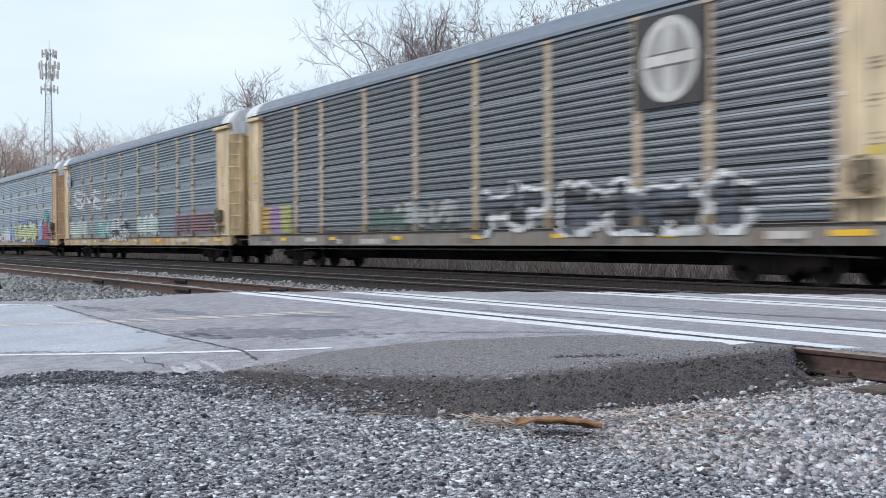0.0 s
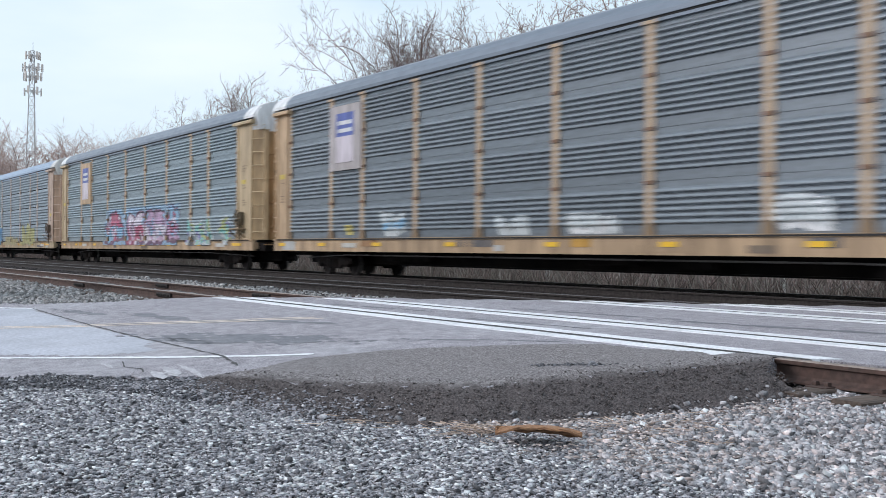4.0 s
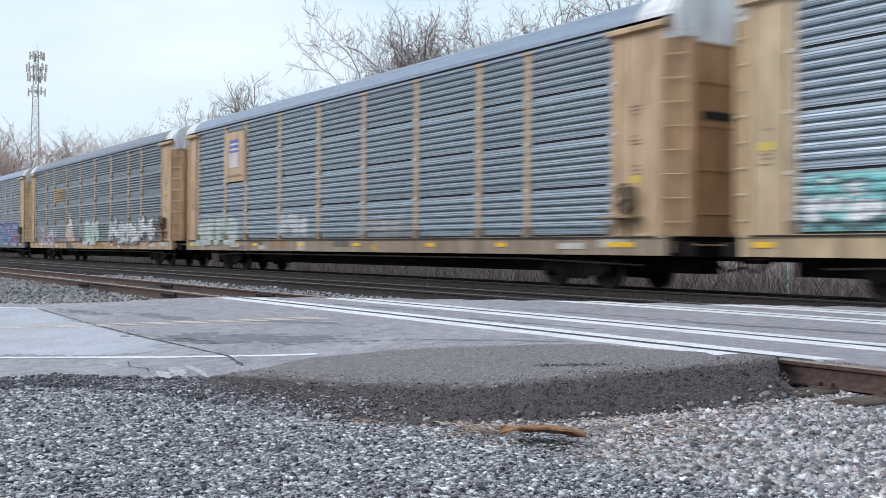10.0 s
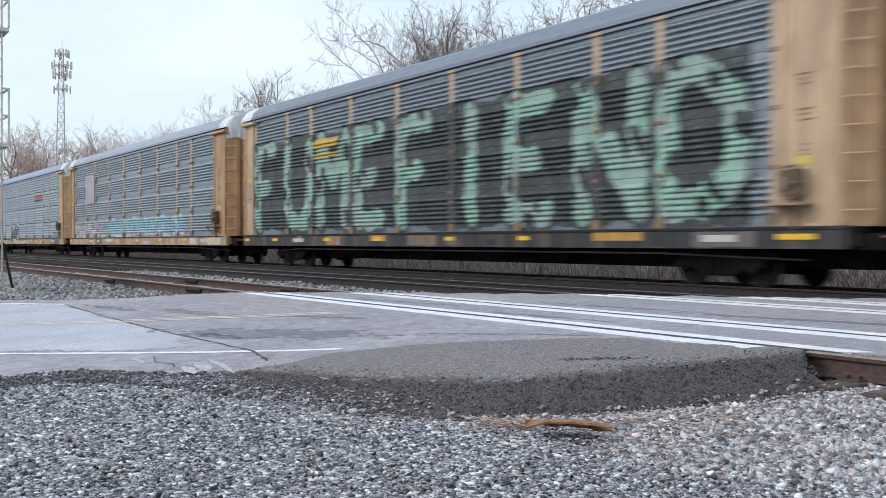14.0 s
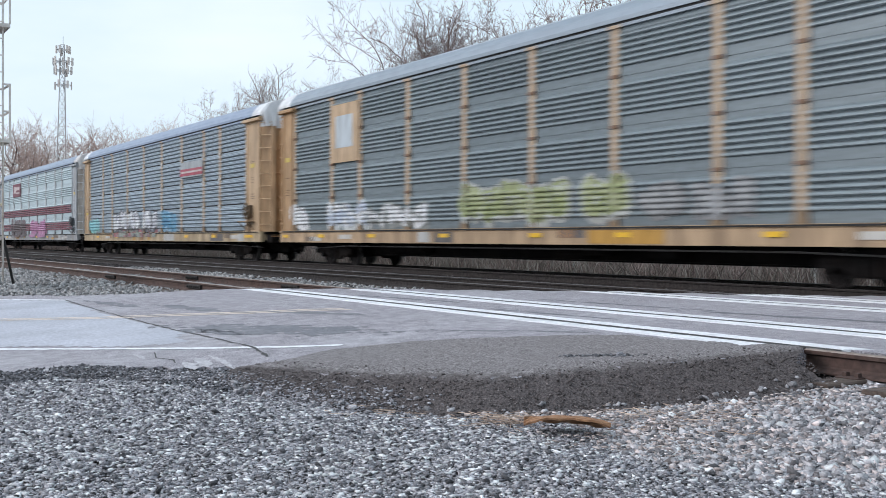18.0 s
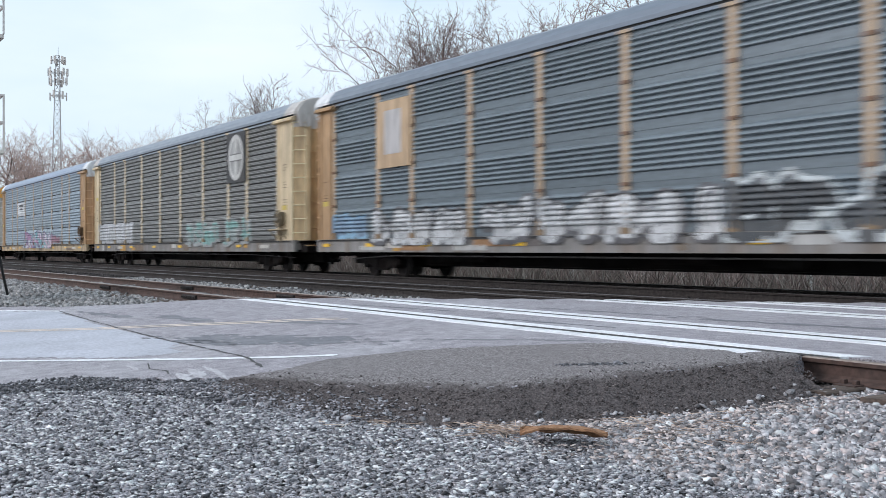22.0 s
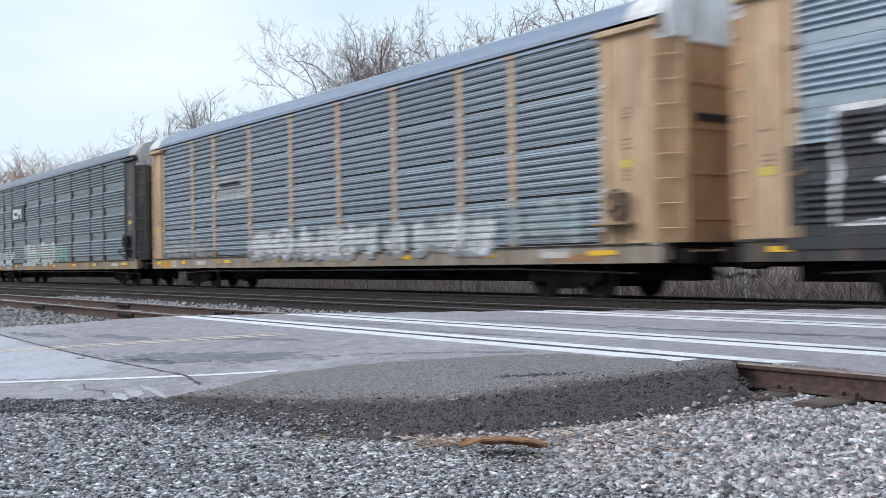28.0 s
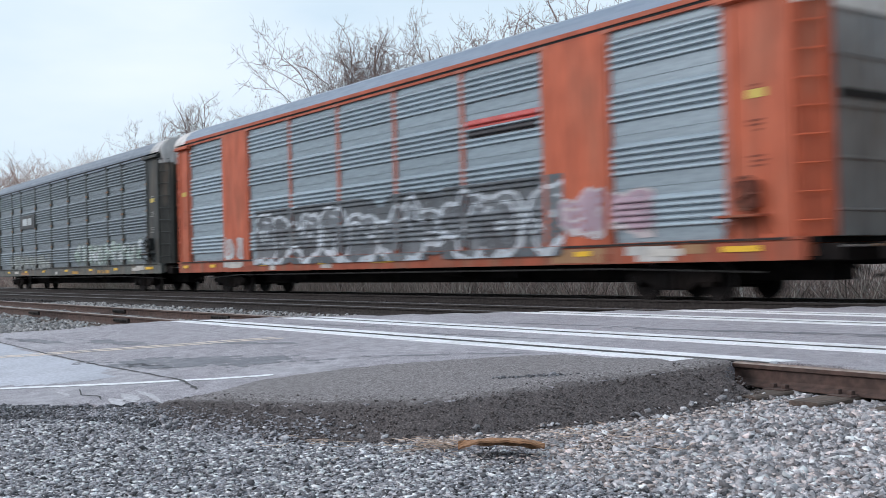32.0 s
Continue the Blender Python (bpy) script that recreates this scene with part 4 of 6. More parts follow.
def graffiti(car, kind, x0, x1, z0, z1, fill, line, style="blocks", seed=0, back=None, flat=(), label="", word="", lift=0.007):
    """Spray paint that lies on the sheeting: a row of outlined signs, a fat throw-up, thin lines, a framed picture or a plain field."""
    rnd = random.Random(seed)
    fills = fill if isinstance(fill, list) else [fill]
    cols = [back or line, line] + fills
    height, length = z1 - z0, x1 - x0
    pr = [p[0] for p in PROFILES[kind]]
    marks = sorted({z for z in ([Z_SILL0 + 0.01, Z_SILL0 + 0.19, Z_SILL1 - 0.055] if z0 < Z_SILL1 else []) if z >= z0} | {round(Z_SILL1 + r * ROW_H + z, 4) for r in range(4) for z in pr if z0 <= Z_SILL1 + r * ROW_H + z <= z1} | ({round(z0, 4), round(z1, 4)} if z0 > Z_SILL1 else {round(z1, 4)}))
    zs = []
    for za, zb in zip(marks, marks[1:]):
        n = max(1, math.ceil((zb - za) / 0.032))
        zs += [za + (zb - za) * k / n for k in range(n)]
    zs.append(marks[-1])
    edges = sorted({round(p + d, 4) for p in POSTS for d in (-0.116, -0.112, 0.112, 0.116)})
    xs = np.unique(np.round(np.concatenate([np.arange(x0, x1, 0.034), [e for e in edges if x0 < e < x1], [x1]]), 4))
    X, Z = np.meshgrid((xs[1:] + xs[:-1]) / 2, (np.array(zs[1:]) + np.array(zs[:-1])) / 2)
    C = np.full(X.shape, -1)
    xw = X + 0.05 * np.sin(5.3 * Z + seed) + 0.03 * np.sin(11 * Z + 3 * X)
    zw = Z + 0.05 * np.sin(3.1 * X + 2 * seed) + 0.025 * np.sin(9 * X)
    u, w = (xw - (x0 + x1) / 2) / (length / 2), (zw - (z0 + z1) / 2) / (height / 2)
    patch = np.sin(2.1 * xw + 3.3 * zw + seed) + np.sin(4.7 * xw - 2.9 * zw + 2 * seed) + 0.7 * np.sin(9.1 * xw + 6.3 * zw)
    if style == "field":
        C[:] = 2 + (np.clip((X - x0) / length * len(fills), 0, len(fills) - 1).astype(int) if len(fills) > 1 else 0)
    elif style == "house":
        top = 1 - 1.75 * np.maximum(0, np.abs(u) - 0.08) - 0.25 * (np.abs(np.sin(7 * w)) > 0.8)
        inside = (w < top) & (np.abs(u) < 0.86)
        C[inside] = 2 + ((w[inside] + 1) * 2.5 + 0.5 * patch[inside]).astype(int) % len(fills)
        C[inside & (np.abs(u) < 0.14) & (w > -0.5) & (w < 0.1)] = 1
    elif style == "frame":
        e = np.maximum(np.abs(X - (x0 + x1) / 2) - length / 2, np.abs(Z - (z0 + z1) / 2) - height / 2)
        C[e < 0] = 3
        for _ in range(5):
            cx, cz, ra, rb, an = rnd.uniform(-0.35, 0.35), rnd.uniform(-0.5, 0.5), rnd.uniform(0.22, 0.50), rnd.uniform(0.12, 0.26), rnd.uniform(-1.2, 1.2)
            p, q = (u - cx) * math.cos(an) + (w - cz) * math.sin(an), (w - cz) * math.cos(an) - (u - cx) * math.sin(an)
            C[(p / ra) ** 2 + (q / rb) ** 2 + 0.12 * patch < 1] = 2
        C[(e < 0) & (e > -0.10 - 0.03 * np.sin(3 * X + 5 * Z))] = 1
    else:
        tall, fat, thin = style == "tall", style == "blob", style == "thin"
        n = len(word) or max(1, round(length / (height * (0.95 if fat else 0.80))))
        cell, hh = length / n, height / 2 * (0.94 if tall else 0.76)
        weight, rim = {"blob": (0.24, 0.05), "bold": (0.17, 0.055), "thin": (0.075, 0.0), "tall": (0.088, 0.03)}.get(style, (0.125, 0.07))
        th, ow = weight * (min(cell, height) if fat else height), rim * height
        near = np.full(X.shape, 9.0)
        shade = np.full(X.shape, 9.0)
        tone = np.zeros(X.shape, int)
        for i in range(n):
            strokes = letter_strokes(LETTERS[word[i]]) if word else scrawl(rnd)
            gx, gz = x0 + (i + 0.5) * cell, (z0 + z1) / 2 + (0 if tall else rnd.uniform(-0.07, 0.07) * height)
            hw, sl = max(0.12, cell * (0.50 if not tall else 0.40) - th * 0.55), 0 if tall else rnd.uniform(-0.25, 0.25)
            hv = max(0.1, hh - th)
            for (ax, az), (bx, bz) in strokes:
                ax, bx = gx + ax * hw + sl * az * hv, gx + bx * hw + sl * bz * hv
                az, bz = gz + az * hv, gz + bz * hv
                ex, ez = bx - ax, bz - az
                for field_, dx, dz in ((near, 0.0, 0.0), (shade, 0.09, -0.10)):
                    t = np.clip(((xw - dx - ax) * ex + (zw - dz - az) * ez) / (ex * ex + ez * ez + 1e-9), 0, 1)
                    d = np.hypot(xw - dx - ax - t * ex, zw - dz - az - t * ez)
                    np.minimum(field_, d, out=field_)
            tone[np.abs(X - gx) < cell / 2] = i
        if back:
            cloud = near < th + ow + 0.20 * height + 0.05 * height * np.sin(4.1 * X + seed) * np.sin(3.3 * Z + 1)
            if tall:
                cloud = (np.abs(w) < 0.95 + 0.04 * np.sin(1.3 * X)) & (np.abs(u) < 0.99)
            C[cloud] = 0
        if not thin:
            C[(shade < th + ow * 0.8) & (near > th)] = 1
        C[near < th + ow] = 1
        core = near < th
        tint = (tone // 2 + (patch > 0.55) + (w > 0.1)) % len(fills)
        C[core] = 2 + tint[core]
        if len(fills) > 1 and not thin:
            C[(near < th * 0.35) & (patch > 0.9)] = 2 + (tint[(near < th * 0.35) & (patch > 0.9)] + 1) % len(fills)
        if style in ("bold", "blob"):
            C[(near > th * 0.34) & (near < th * 0.58) & (patch > 0.35) & (w > -0.2)] = 1
        if tall:
            C[core & (patch < -1.35)] = 0
    worn = np.sin(31.7 * X + 12.9 * Z + seed) * np.sin(17.3 * Z - 5.1 * X) * np.sin(3.7 * X + 2.1 * Z) > (0.80 if style == "field" else 0.62)
    C[worn] = -1
    s = Shape()
    breaks = {round(e, 4) for e in edges}
    for j in range(len(zs) - 1):
        za, zb = zs[j] + 1e-4, zs[j + 1] - 1e-4
        row = C[j]
        start = 0
        for i in range(1, len(row) + 1):
            if i < len(row) and row[i] == row[start] and round(float(xs[i]), 4) not in breaks:
                continue
            if row[start] >= 0:
                xa, xb = float(xs[start]) + 1e-4, float(xs[i]) - 1e-4
                out_a, out_b = surface_out(kind, (xa + xb) / 2, za, flat), surface_out(kind, (xa + xb) / 2, zb, flat)
                s.add([(xa, SIDE_Y - out_a - lift, za), (xb, SIDE_Y - out_a - lift, za), (xb, SIDE_Y - out_b - lift, zb), (xa, SIDE_Y - out_b - lift, zb)], [(0, 1, 2, 3)], int(row[start]))
            start = i
    if not s.f:
        return
    ms = [paint(tuple(c), 0.5, 0.12, "spray_paint") for c in cols]
    part("graffiti", s.mesh("graffiti", *ms), car, label or "faded sprayed graffiti on the sheeting")


TAN, TAN2, CREAM, PINKTAN, YELTAN = (0.56, 0.39, 0.24), (0.48, 0.295, 0.15), (0.72, 0.58, 0.38), (0.53, 0.40, 0.32), (0.56, 0.43, 0.27)
GREYA, GREYD, SILVER, BLUEG, DARKG = (0.30, 0.325, 0.345), (0.20, 0.205, 0.205), (0.50, 0.53, 0.55), (0.36, 0.40, 0.425), (0.145, 0.15, 0.155)
ROOFG, ROOFB = (0.30, 0.335, 0.375), (0.235, 0.255, 0.28)
WHT, BLK = (0.72, 0.74, 0.76), (0.03, 0.032, 0.036)
TEAL, PINK, PURP, BLUE, GREEN, LIME, RED, YEL, MAROON, SKY = (0.22, 0.52, 0.50), (0.62, 0.28, 0.45), (0.24, 0.22, 0.44), (0.06, 0.21, 0.42), (0.24, 0.42, 0.28), (0.45, 0.50, 0.20), (0.42, 0.06, 0.09), (0.60, 0.52, 0.18), (0.19, 0.035, 0.06), (0.25, 0.45, 0.62)
PALE = (0.55, 0.60, 0.62)


def car_x(number, t):
    return 33.75 + 22.0045 * t - 0.00234 * t * t - 28.1076 * number


def auto_carrier(number, kind, side, post, end, gable=WHT, roof=ROOFG, sill=None, wide=(), label="", brake=True, plates=(), tags=(), roof_edge=None, door=None, cap=None):
    """One covered car carrier. number: its place behind the first one that the shot shows."""
    car = thing("auto_carrier_railcar", label, "railcar", "railcars of the train")
    tone = (1.10, 1.19, 1.28) if kind == "A" else (1.06, 1.16, 1.27)
    side = tuple(min(0.66, v * k) for v, k in zip(side, tone))
    m_side, m_post, m_end, m_gable, m_roof = galvanised(side), paint(tuple(0.8 * v + 0.2 * g for v, g in zip(post, (0.42, 0.40, 0.38))) if post[0] > 0.3 else post), paint(end), paint(tuple(min(0.85, v * 1.12) for v in gable), 0.6, 0.12), roof_steel((roof[0] * 0.80, roof[1] * 0.87, roof[2] * 0.96))
    m_groove_shade = groove_shade_sheet(side, kind == "A")
    m_sill = paint(tuple(v * 0.86 for v in (sill or end)), 0.65, 0.8, "sill_paint")
    m_door = paint(door or (end[0] * 0.94, end[1] * 0.76, end[2] * 0.56), 0.6, 0.6)
    m_corner = paint((end[0] * 0.86, end[1] * 0.77, end[2] * 0.66), 0.6, 0.7)
    m_edge = paint(roof_edge) if roof_edge else m_roof
    part("underframe", deck_mesh(), car)
    part("brake_pipe", cached("pipe", lambda: Shape().tube((-8.6, -1.28, 0.62), (8.6, -1.28, 0.62), 0.02, n=5).tube((8.6, -1.28, 0.62), (11.9, -0.9, 0.52), 0.02, n=5).tube((-8.6, -1.28, 0.62), (-11.9, -0.9, 0.52), 0.02, n=5).mesh("brake_pipe", M_PIPE)), car, "thin grey brake pipe")
    for sg in (-1, 1):
        part("side_sill", sill_mesh(m_sill, sg), car)
        part("end_sill", end_sill_mesh(m_sill), car, at=pose(13.16 * sg, 0, 0))
        part("top_rail", plate_rail_mesh(m_edge, sg), car)
    part("roof", roof_mesh(m_roof, m_edge, paint(cap, 0.6, 0.25) if cap else m_gable), car)
    # Black strip below the eave: its shade added as a part, along with the seam.
    part("drip_seam", cached("drip", lambda: Shape().box(-12.2, 11.75, -1.522, -1.45, Z_EAVE - 0.085, Z_EAVE - 0.038).mesh("drip_seam", M_BLACK)), car, "dark seam with the eave's shade under the roof")
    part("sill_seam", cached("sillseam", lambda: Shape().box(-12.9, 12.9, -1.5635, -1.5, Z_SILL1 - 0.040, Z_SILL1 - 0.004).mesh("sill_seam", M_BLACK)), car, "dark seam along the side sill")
    part("far_side_wall", far_side_mesh(m_side, m_post), car)
    flat = []
    for i, (a, b) in enumerate(zip(POSTS, POSTS[1:])):
        if i in wide:
            flat.append((a, b))
            part("plain_panel", cached(("plain", i, m_end.name), lambda: Shape().box(a, b, SIDE_Y - 0.03, SIDE_Y + 0.02, Z_SILL1, Z_TOP).mesh("plain_panel", m_end)), car)
            continue
        for r in range(4):
            part("side_panel", panel_mesh(kind, b - a - (0.12 if wide else 0.20), m_side, m_groove_shade), car, at=pose((a + b) / 2, SIDE_Y, Z_SILL1 + r * ROW_H))
    for i, x in enumerate(POSTS):
        pw = 0.14 if wide else 0.22
        upright = part("post", post_mesh(pw, m_post), car, at=pose(x, SIDE_Y, 0))
        part("post_foot", foot_mesh(pw, paint(tuple(v * 0.45 for v in post), 0.75, 0.7, "grimy_paint")), upright)
        if kind != "C":
            for r in (1, 2, 3):
                part("post_clip", clip_mesh(pw, M_CLIP if kind == "A" else M_RUSTCLIP), upright, "pale worn clip" if kind == "A" else "rusty brown clip", at=pose(0, 0, Z_SILL1 + r * ROW_H + 0.012 * math.sin(7 * i + r)))
    for sg in (-1, 1):
        sheet_ob = part("end_side_sheet", end_side_mesh(sg, m_end), car)
        part("ladder", ladder_mesh(sg, paint(tuple(min(0.8, v * 1.25) for v in end), 0.5, 0.1, "rung_paint")), car)
        for side_ in (-1, 1):
            part("corner_sheet", corner_mesh(sg, side_, m_corner), car)
            part("corner_cap", corner_mesh(sg, side_, m_gable, 4.902, 5.345, "corner_cap"), car, "pale sheet closing the roof corner")
            leaf = part("end_door", end_door_mesh(sg, side_, m_door), car)
            part("vent_slot", slot_mesh(side_), leaf, "dark vent slot", at=pose(13.375 * sg, 0, 0))
        part("eave_canopy", canopy_mesh(sg, m_end), sheet_ob)
        for sx in ((POSTS[-1] + 0.145, 12.955) if sg > 0 else (-12.955, POSTS[0] - 0.145)):
            part("stile", stile_mesh(m_end), sheet_ob, at=pose(sx, SIDE_Y - 0.008, 0))
        part("gable_skirt", cached(("skirt", sg, m_gable.name), lambda: Shape().bevel_box(min(13.36 * sg, 13.43 * sg), max(13.36 * sg, 13.43 * sg), -1.10, 1.10, 4.84, 4.95, 0.01).mesh("gable_skirt", m_gable)), car, "white sheet above the end doors")
        part("coupler", coupler_mesh(sg), car)
        part("end_platform", cached(("platform", sg), lambda: Shape().bevel_box(min(13.22 * sg, 13.72 * sg), max(13.22 * sg, 13.72 * sg), -1.32, 1.32, 0.70, 0.98, 0.02).mesh("end_platform", M_UNDER)), car)
        part("lever", cached(("lever", sg, m_end.name), lambda: Shape().tube((13.76 * sg, -1.36, 0.93), (13.76 * sg, 1.36, 0.93), 0.022, n=5).mesh("lever", m_door)), car)
        part("gable", gable_mesh(sg, m_gable), car)
        rnd = random.Random(number * 10 + sg)
        dark = sum(end) / 3 < 0.12
        bar = paint((0.30, 0.30, 0.28), 0.6, 0.2) if dark else paint((end[0] * 0.42, end[1] * 0.40, end[2] * 0.42), 0.7, 0.1, "stencil")
        cx = 12.3 if sg > 0 else -12.6
        for i in range(9 if sg > 0 else 4):
            z = 2.30 + 0.085 * i + 0.34 * (i // 3) + rnd.uniform(-0.01, 0.01)
            w = rnd.choice((0.12, 0.18, 0.24, 0.30))
            part("stencil_bar", cached(("bar", w, bar.name), lambda: Shape().box(-w / 2, w / 2, -0.003, 0.003, 0, 0.034).mesh("stencil_bar", bar)), sheet_ob, at=pose(cx + rnd.uniform(-0.04, 0.04), SIDE_Y - 0.017, z))
        part("yellow_notice", cached("notice", lambda: Shape().box(-0.19, 0.19, -0.003, 0.003, 0, 0.15).mesh("yellow_notice", paint((0.62, 0.47, 0.10), 0.6, 0.35))), sheet_ob, at=pose(cx, SIDE_Y - 0.018, 2.55 + rnd.choice((-0.4, 0.0, 0.5, 0.9))))
        tr = part("truck", frame_mesh(), car, at=pose(TRUCK * sg, 0, 0))
        for dx in (-0.875, 0.875):
            for sy in (-1, 1):
                part("wheel", wheel_mesh(), tr, at=pose(dx, sy * GAUGE / 2, 0.36, 0, 0, 0 if sy < 0 else 180))
    if brake:
        grimy = paint(tuple(v * 0.28 + 0.012 for v in end), 0.8, 0.6, "grimy_paint")
        gear = part("gear_box", brake_box_mesh(grimy), car, "grimy hand brake gear box", at=pose(12.15, SIDE_Y - 0.20, 1.85))
        part("brake_wheel", brake_mesh(grimy), gear)
        part("brake_step", brake_step_mesh(paint(tuple(v * 0.62 for v in end), 0.75, 0.6, "grimy_paint")), gear)
    for i, x in enumerate((-12.6, -9.9, -6.3, -2.6, 1.2, 4.6, 8.0, 11.9)):
        rw = 0.45 if i not in (7,) else 0.8
        if random.Random(number * 31 + i).random() < 0.8:
            part("reflector", cached(("refl", rw), lambda: Shape().box(-rw / 2, rw / 2, -0.005, 0.005, 0, 0.10).mesh("reflector", M_REFLECT)), car, at=pose(x + random.Random(number + i).uniform(-0.3, 0.3), -1.547, Z_SILL0 + 0.16))
    rp = random.Random(number * 17)
    for i in range(11):
        c = rp.choice(((0.50, 0.50, 0.49), (0.20, 0.15, 0.11), (0.58, 0.57, 0.55), (0.55, 0.30, 0.06), (0.14, 0.13, 0.13), tuple(v * 0.7 for v in (sill or end)), (0.36, 0.20, 0.10)))
        w = rp.choice((0.35, 0.6, 0.9, 1.5))
        h0, h1 = rp.choice(((0.02, 0.30), (0.04, 0.18), (0.14, 0.31)))
        part("sill_patch", cached(("spatch", w, h0, tuple(c)), lambda: Shape().box(-w / 2, w / 2, -0.003, 0.003, h0, h1).mesh("sill_patch", paint(c, 0.7, 0.5, "sill_patch_paint"))), car, at=pose(rp.uniform(-12.3, 12.3), -1.5365, Z_SILL0 + 0.01))
    sills = cached("sillplate", lambda: Shape().box(-0.42, 0.42, -0.004, 0.004, 0, 0.13).mesh("sill_stencil", paint((0.58, 0.56, 0.52), 0.6, 0.3)))
    for i in range(2):
        part("sill_stencil", sills, car, at=pose((-8.4, 10.2)[i] + 0.2 * (number % 3), -1.545, Z_SILL0 + 0.12))
    for (px0, px1, pz0, pz1, base, marks) in plates:
        pl = part("emblem_plate", Shape().box(px0, px1, SIDE_Y - 0.045, SIDE_Y - 0.006, pz0, pz1).mesh("emblem_plate", paint(base, 0.55, 0.2)), car)
        for mk, (u0, u1, w0, w1, c) in enumerate(marks):
            X0, X1 = px0 + u0 * (px1 - px0), px0 + u1 * (px1 - px0)
            Z0, Z1 = pz0 + w0 * (pz1 - pz0), pz0 + w1 * (pz1 - pz0)
            s = Shape()
            if c[0] == "disc":
                n, cx_, cz_, rx_, rz_ = 28, (X0 + X1) / 2, (Z0 + Z1) / 2, (X1 - X0) / 2, (Z1 - Z0) / 2
                s.add([(cx_ + rx_ * math.cos(6.2832 * k / n), SIDE_Y - 0.049 - 0.003 * mk, cz_ + rz_ * math.sin(6.2832 * k / n)) for k in range(n)], [tuple(range(n))])
                c = c[1]
            else:
                s.box(X0, X1, SIDE_Y - 0.052 - 0.003 * mk, SIDE_Y - 0.046, Z0, Z1)
            part("emblem_mark", s.mesh("emblem_mark", paint(c, 0.5, 0.15)), pl)
    for i, g in enumerate(tags):
        graffiti(car, kind, *g[:6], *(g[6:7] or ("blocks",)), seed=number * 7 + i, back=g[7] if len(g) > 7 else None, flat=flat, word=g[8] if len(g) > 8 else "", lift=0.006 + 0.004 * i)
    CARS.append((number, car))
    return car


CARS = []
SHIELD = [(0.22, 0.78, 0.52, 0.88, (0.10, 0.14, 0.42)), (0.28, 0.72, 0.58, 0.64, WHT), (0.28, 0.72, 0.70, 0.76, WHT), (0.22, 0.78, 0.12, 0.52, (0.66, 0.60, 0.66))]
ROUND = [(0.10, 0.90, 0.04, 0.96, ("disc", (0.62, 0.62, 0.60))), (0.18, 0.82, 0.13, 0.87, ("disc", (0.33, 0.33, 0.325))), (0.44, 0.56, 0.12, 0.88, (0.58, 0.58, 0.56)), (0.12, 0.88, 0.44, 0.56, (0.62, 0.62, 0.60)), (0.20, 0.80, 0.425, 0.445, (0.14, 0.14, 0.14)), (0.20, 0.80, 0.555, 0.575, (0.14, 0.14, 0.14))]
BADGE = [(0.27, 0.73, 0.58, 0.84, (0.10, 0.14, 0.42)), (0.31, 0.69, 0.63, 0.67, WHT), (0.31, 0.69, 0.73, 0.77, WHT), (0.27, 0.73, 0.28, 0.58, (0.64, 0.58, 0.60)), (0.18, 0.82, 0.10, 0.14, (0.30, 0.22, 0.16))]
LINES = [(0.1, 0.9, 0.68, 0.80, BLK), (0.1, 0.9, 0.40, 0.52, BLK), (0.2, 0.8, 0.14, 0.22, BLK)]


def bay(i):
    return POSTS[i] + 0.12, POSTS[i + 1] - 0.12


def plate(i, z0, z1, base, marks):
    a, b = bay(i)
    return (a - 0.12, b + 0.12, z0, z1, base, marks)


auto_carrier(2, "A", GREYD, YELTAN, CREAM, roof=ROOFB, sill=(0.30, 0.28, 0.25), label="grey car carrier with round white emblem and dark outlined graffiti",
             plates=[plate(7, 3.40, 5.20, (0.022, 0.022, 0.024), ROUND)], tags=[(1.5, 9.9, 0.80, 2.25, [BLK, (0.10, 0.12, 0.15)], WHT, "blocks"), (-3.6, 0.4, 1.1, 2.0, (0.40, 0.42, 0.43), (0.08, 0.10, 0.09)), (-12.2, -9.6, 1.12, 2.05, [(0.50, 0.32, 0.10), (0.30, 0.20, 0.36), (0.40, 0.42, 0.14)], (0.30, 0.35, 0.30), "field"), (-4.4, -2.2, 1.15, 1.8, (0.08, 0.16, 0.13), (0.10, 0.12, 0.12), "blob")])
auto_carrier(3, "B", (0.26, 0.285, 0.295), YELTAN, CREAM, roof=ROOFB, sill=YELTAN, label="grey car carrier with cream ends and white graffiti letters",
             plates=[(-12.36, -11.66, 4.05, 4.75, CREAM, [(0.02, 0.98, 0.02, 0.98, ("disc", (0.14, 0.28, 0.50))), (0.2, 0.8, 0.35, 0.65, (0.40, 0.50, 0.62))])],
             tags=[(-11.9, -8.1, 1.15, 2.1, [(0.55, 0.62, 0.56), PALE], (0.42, 0.48, 0.45), "blob"), (-11.0, -4.5, 2.5, 3.85, [WHT, WHT, PALE], (0.25, 0.27, 0.28), "thin", None, "SME"), (-4.3, -0.4, 2.6, 3.8, [PALE, (0.42, 0.44, 0.45)], PALE, "thin"), (-6.0, -3.6, 1.15, 2.1, [TEAL, PALE], TEAL, "blob"), (-3.4, -0.2, 0.75, 2.05, [BLK, PALE], PALE), (0.9, 4.4, 1.2, 2.2, [(0.62, 0.68, 0.66), (0.45, 0.60, 0.55)], (0.60, 0.66, 0.64), "blob"), (6.6, 8.3, 1.2, 2.0, (0.21, 0.13, 0.15), (0.21, 0.13, 0.15), "field"), (8.5, 11.1, 1.2, 2.0, (0.22, 0.12, 0.14), (0.21, 0.13, 0.15), "field")])
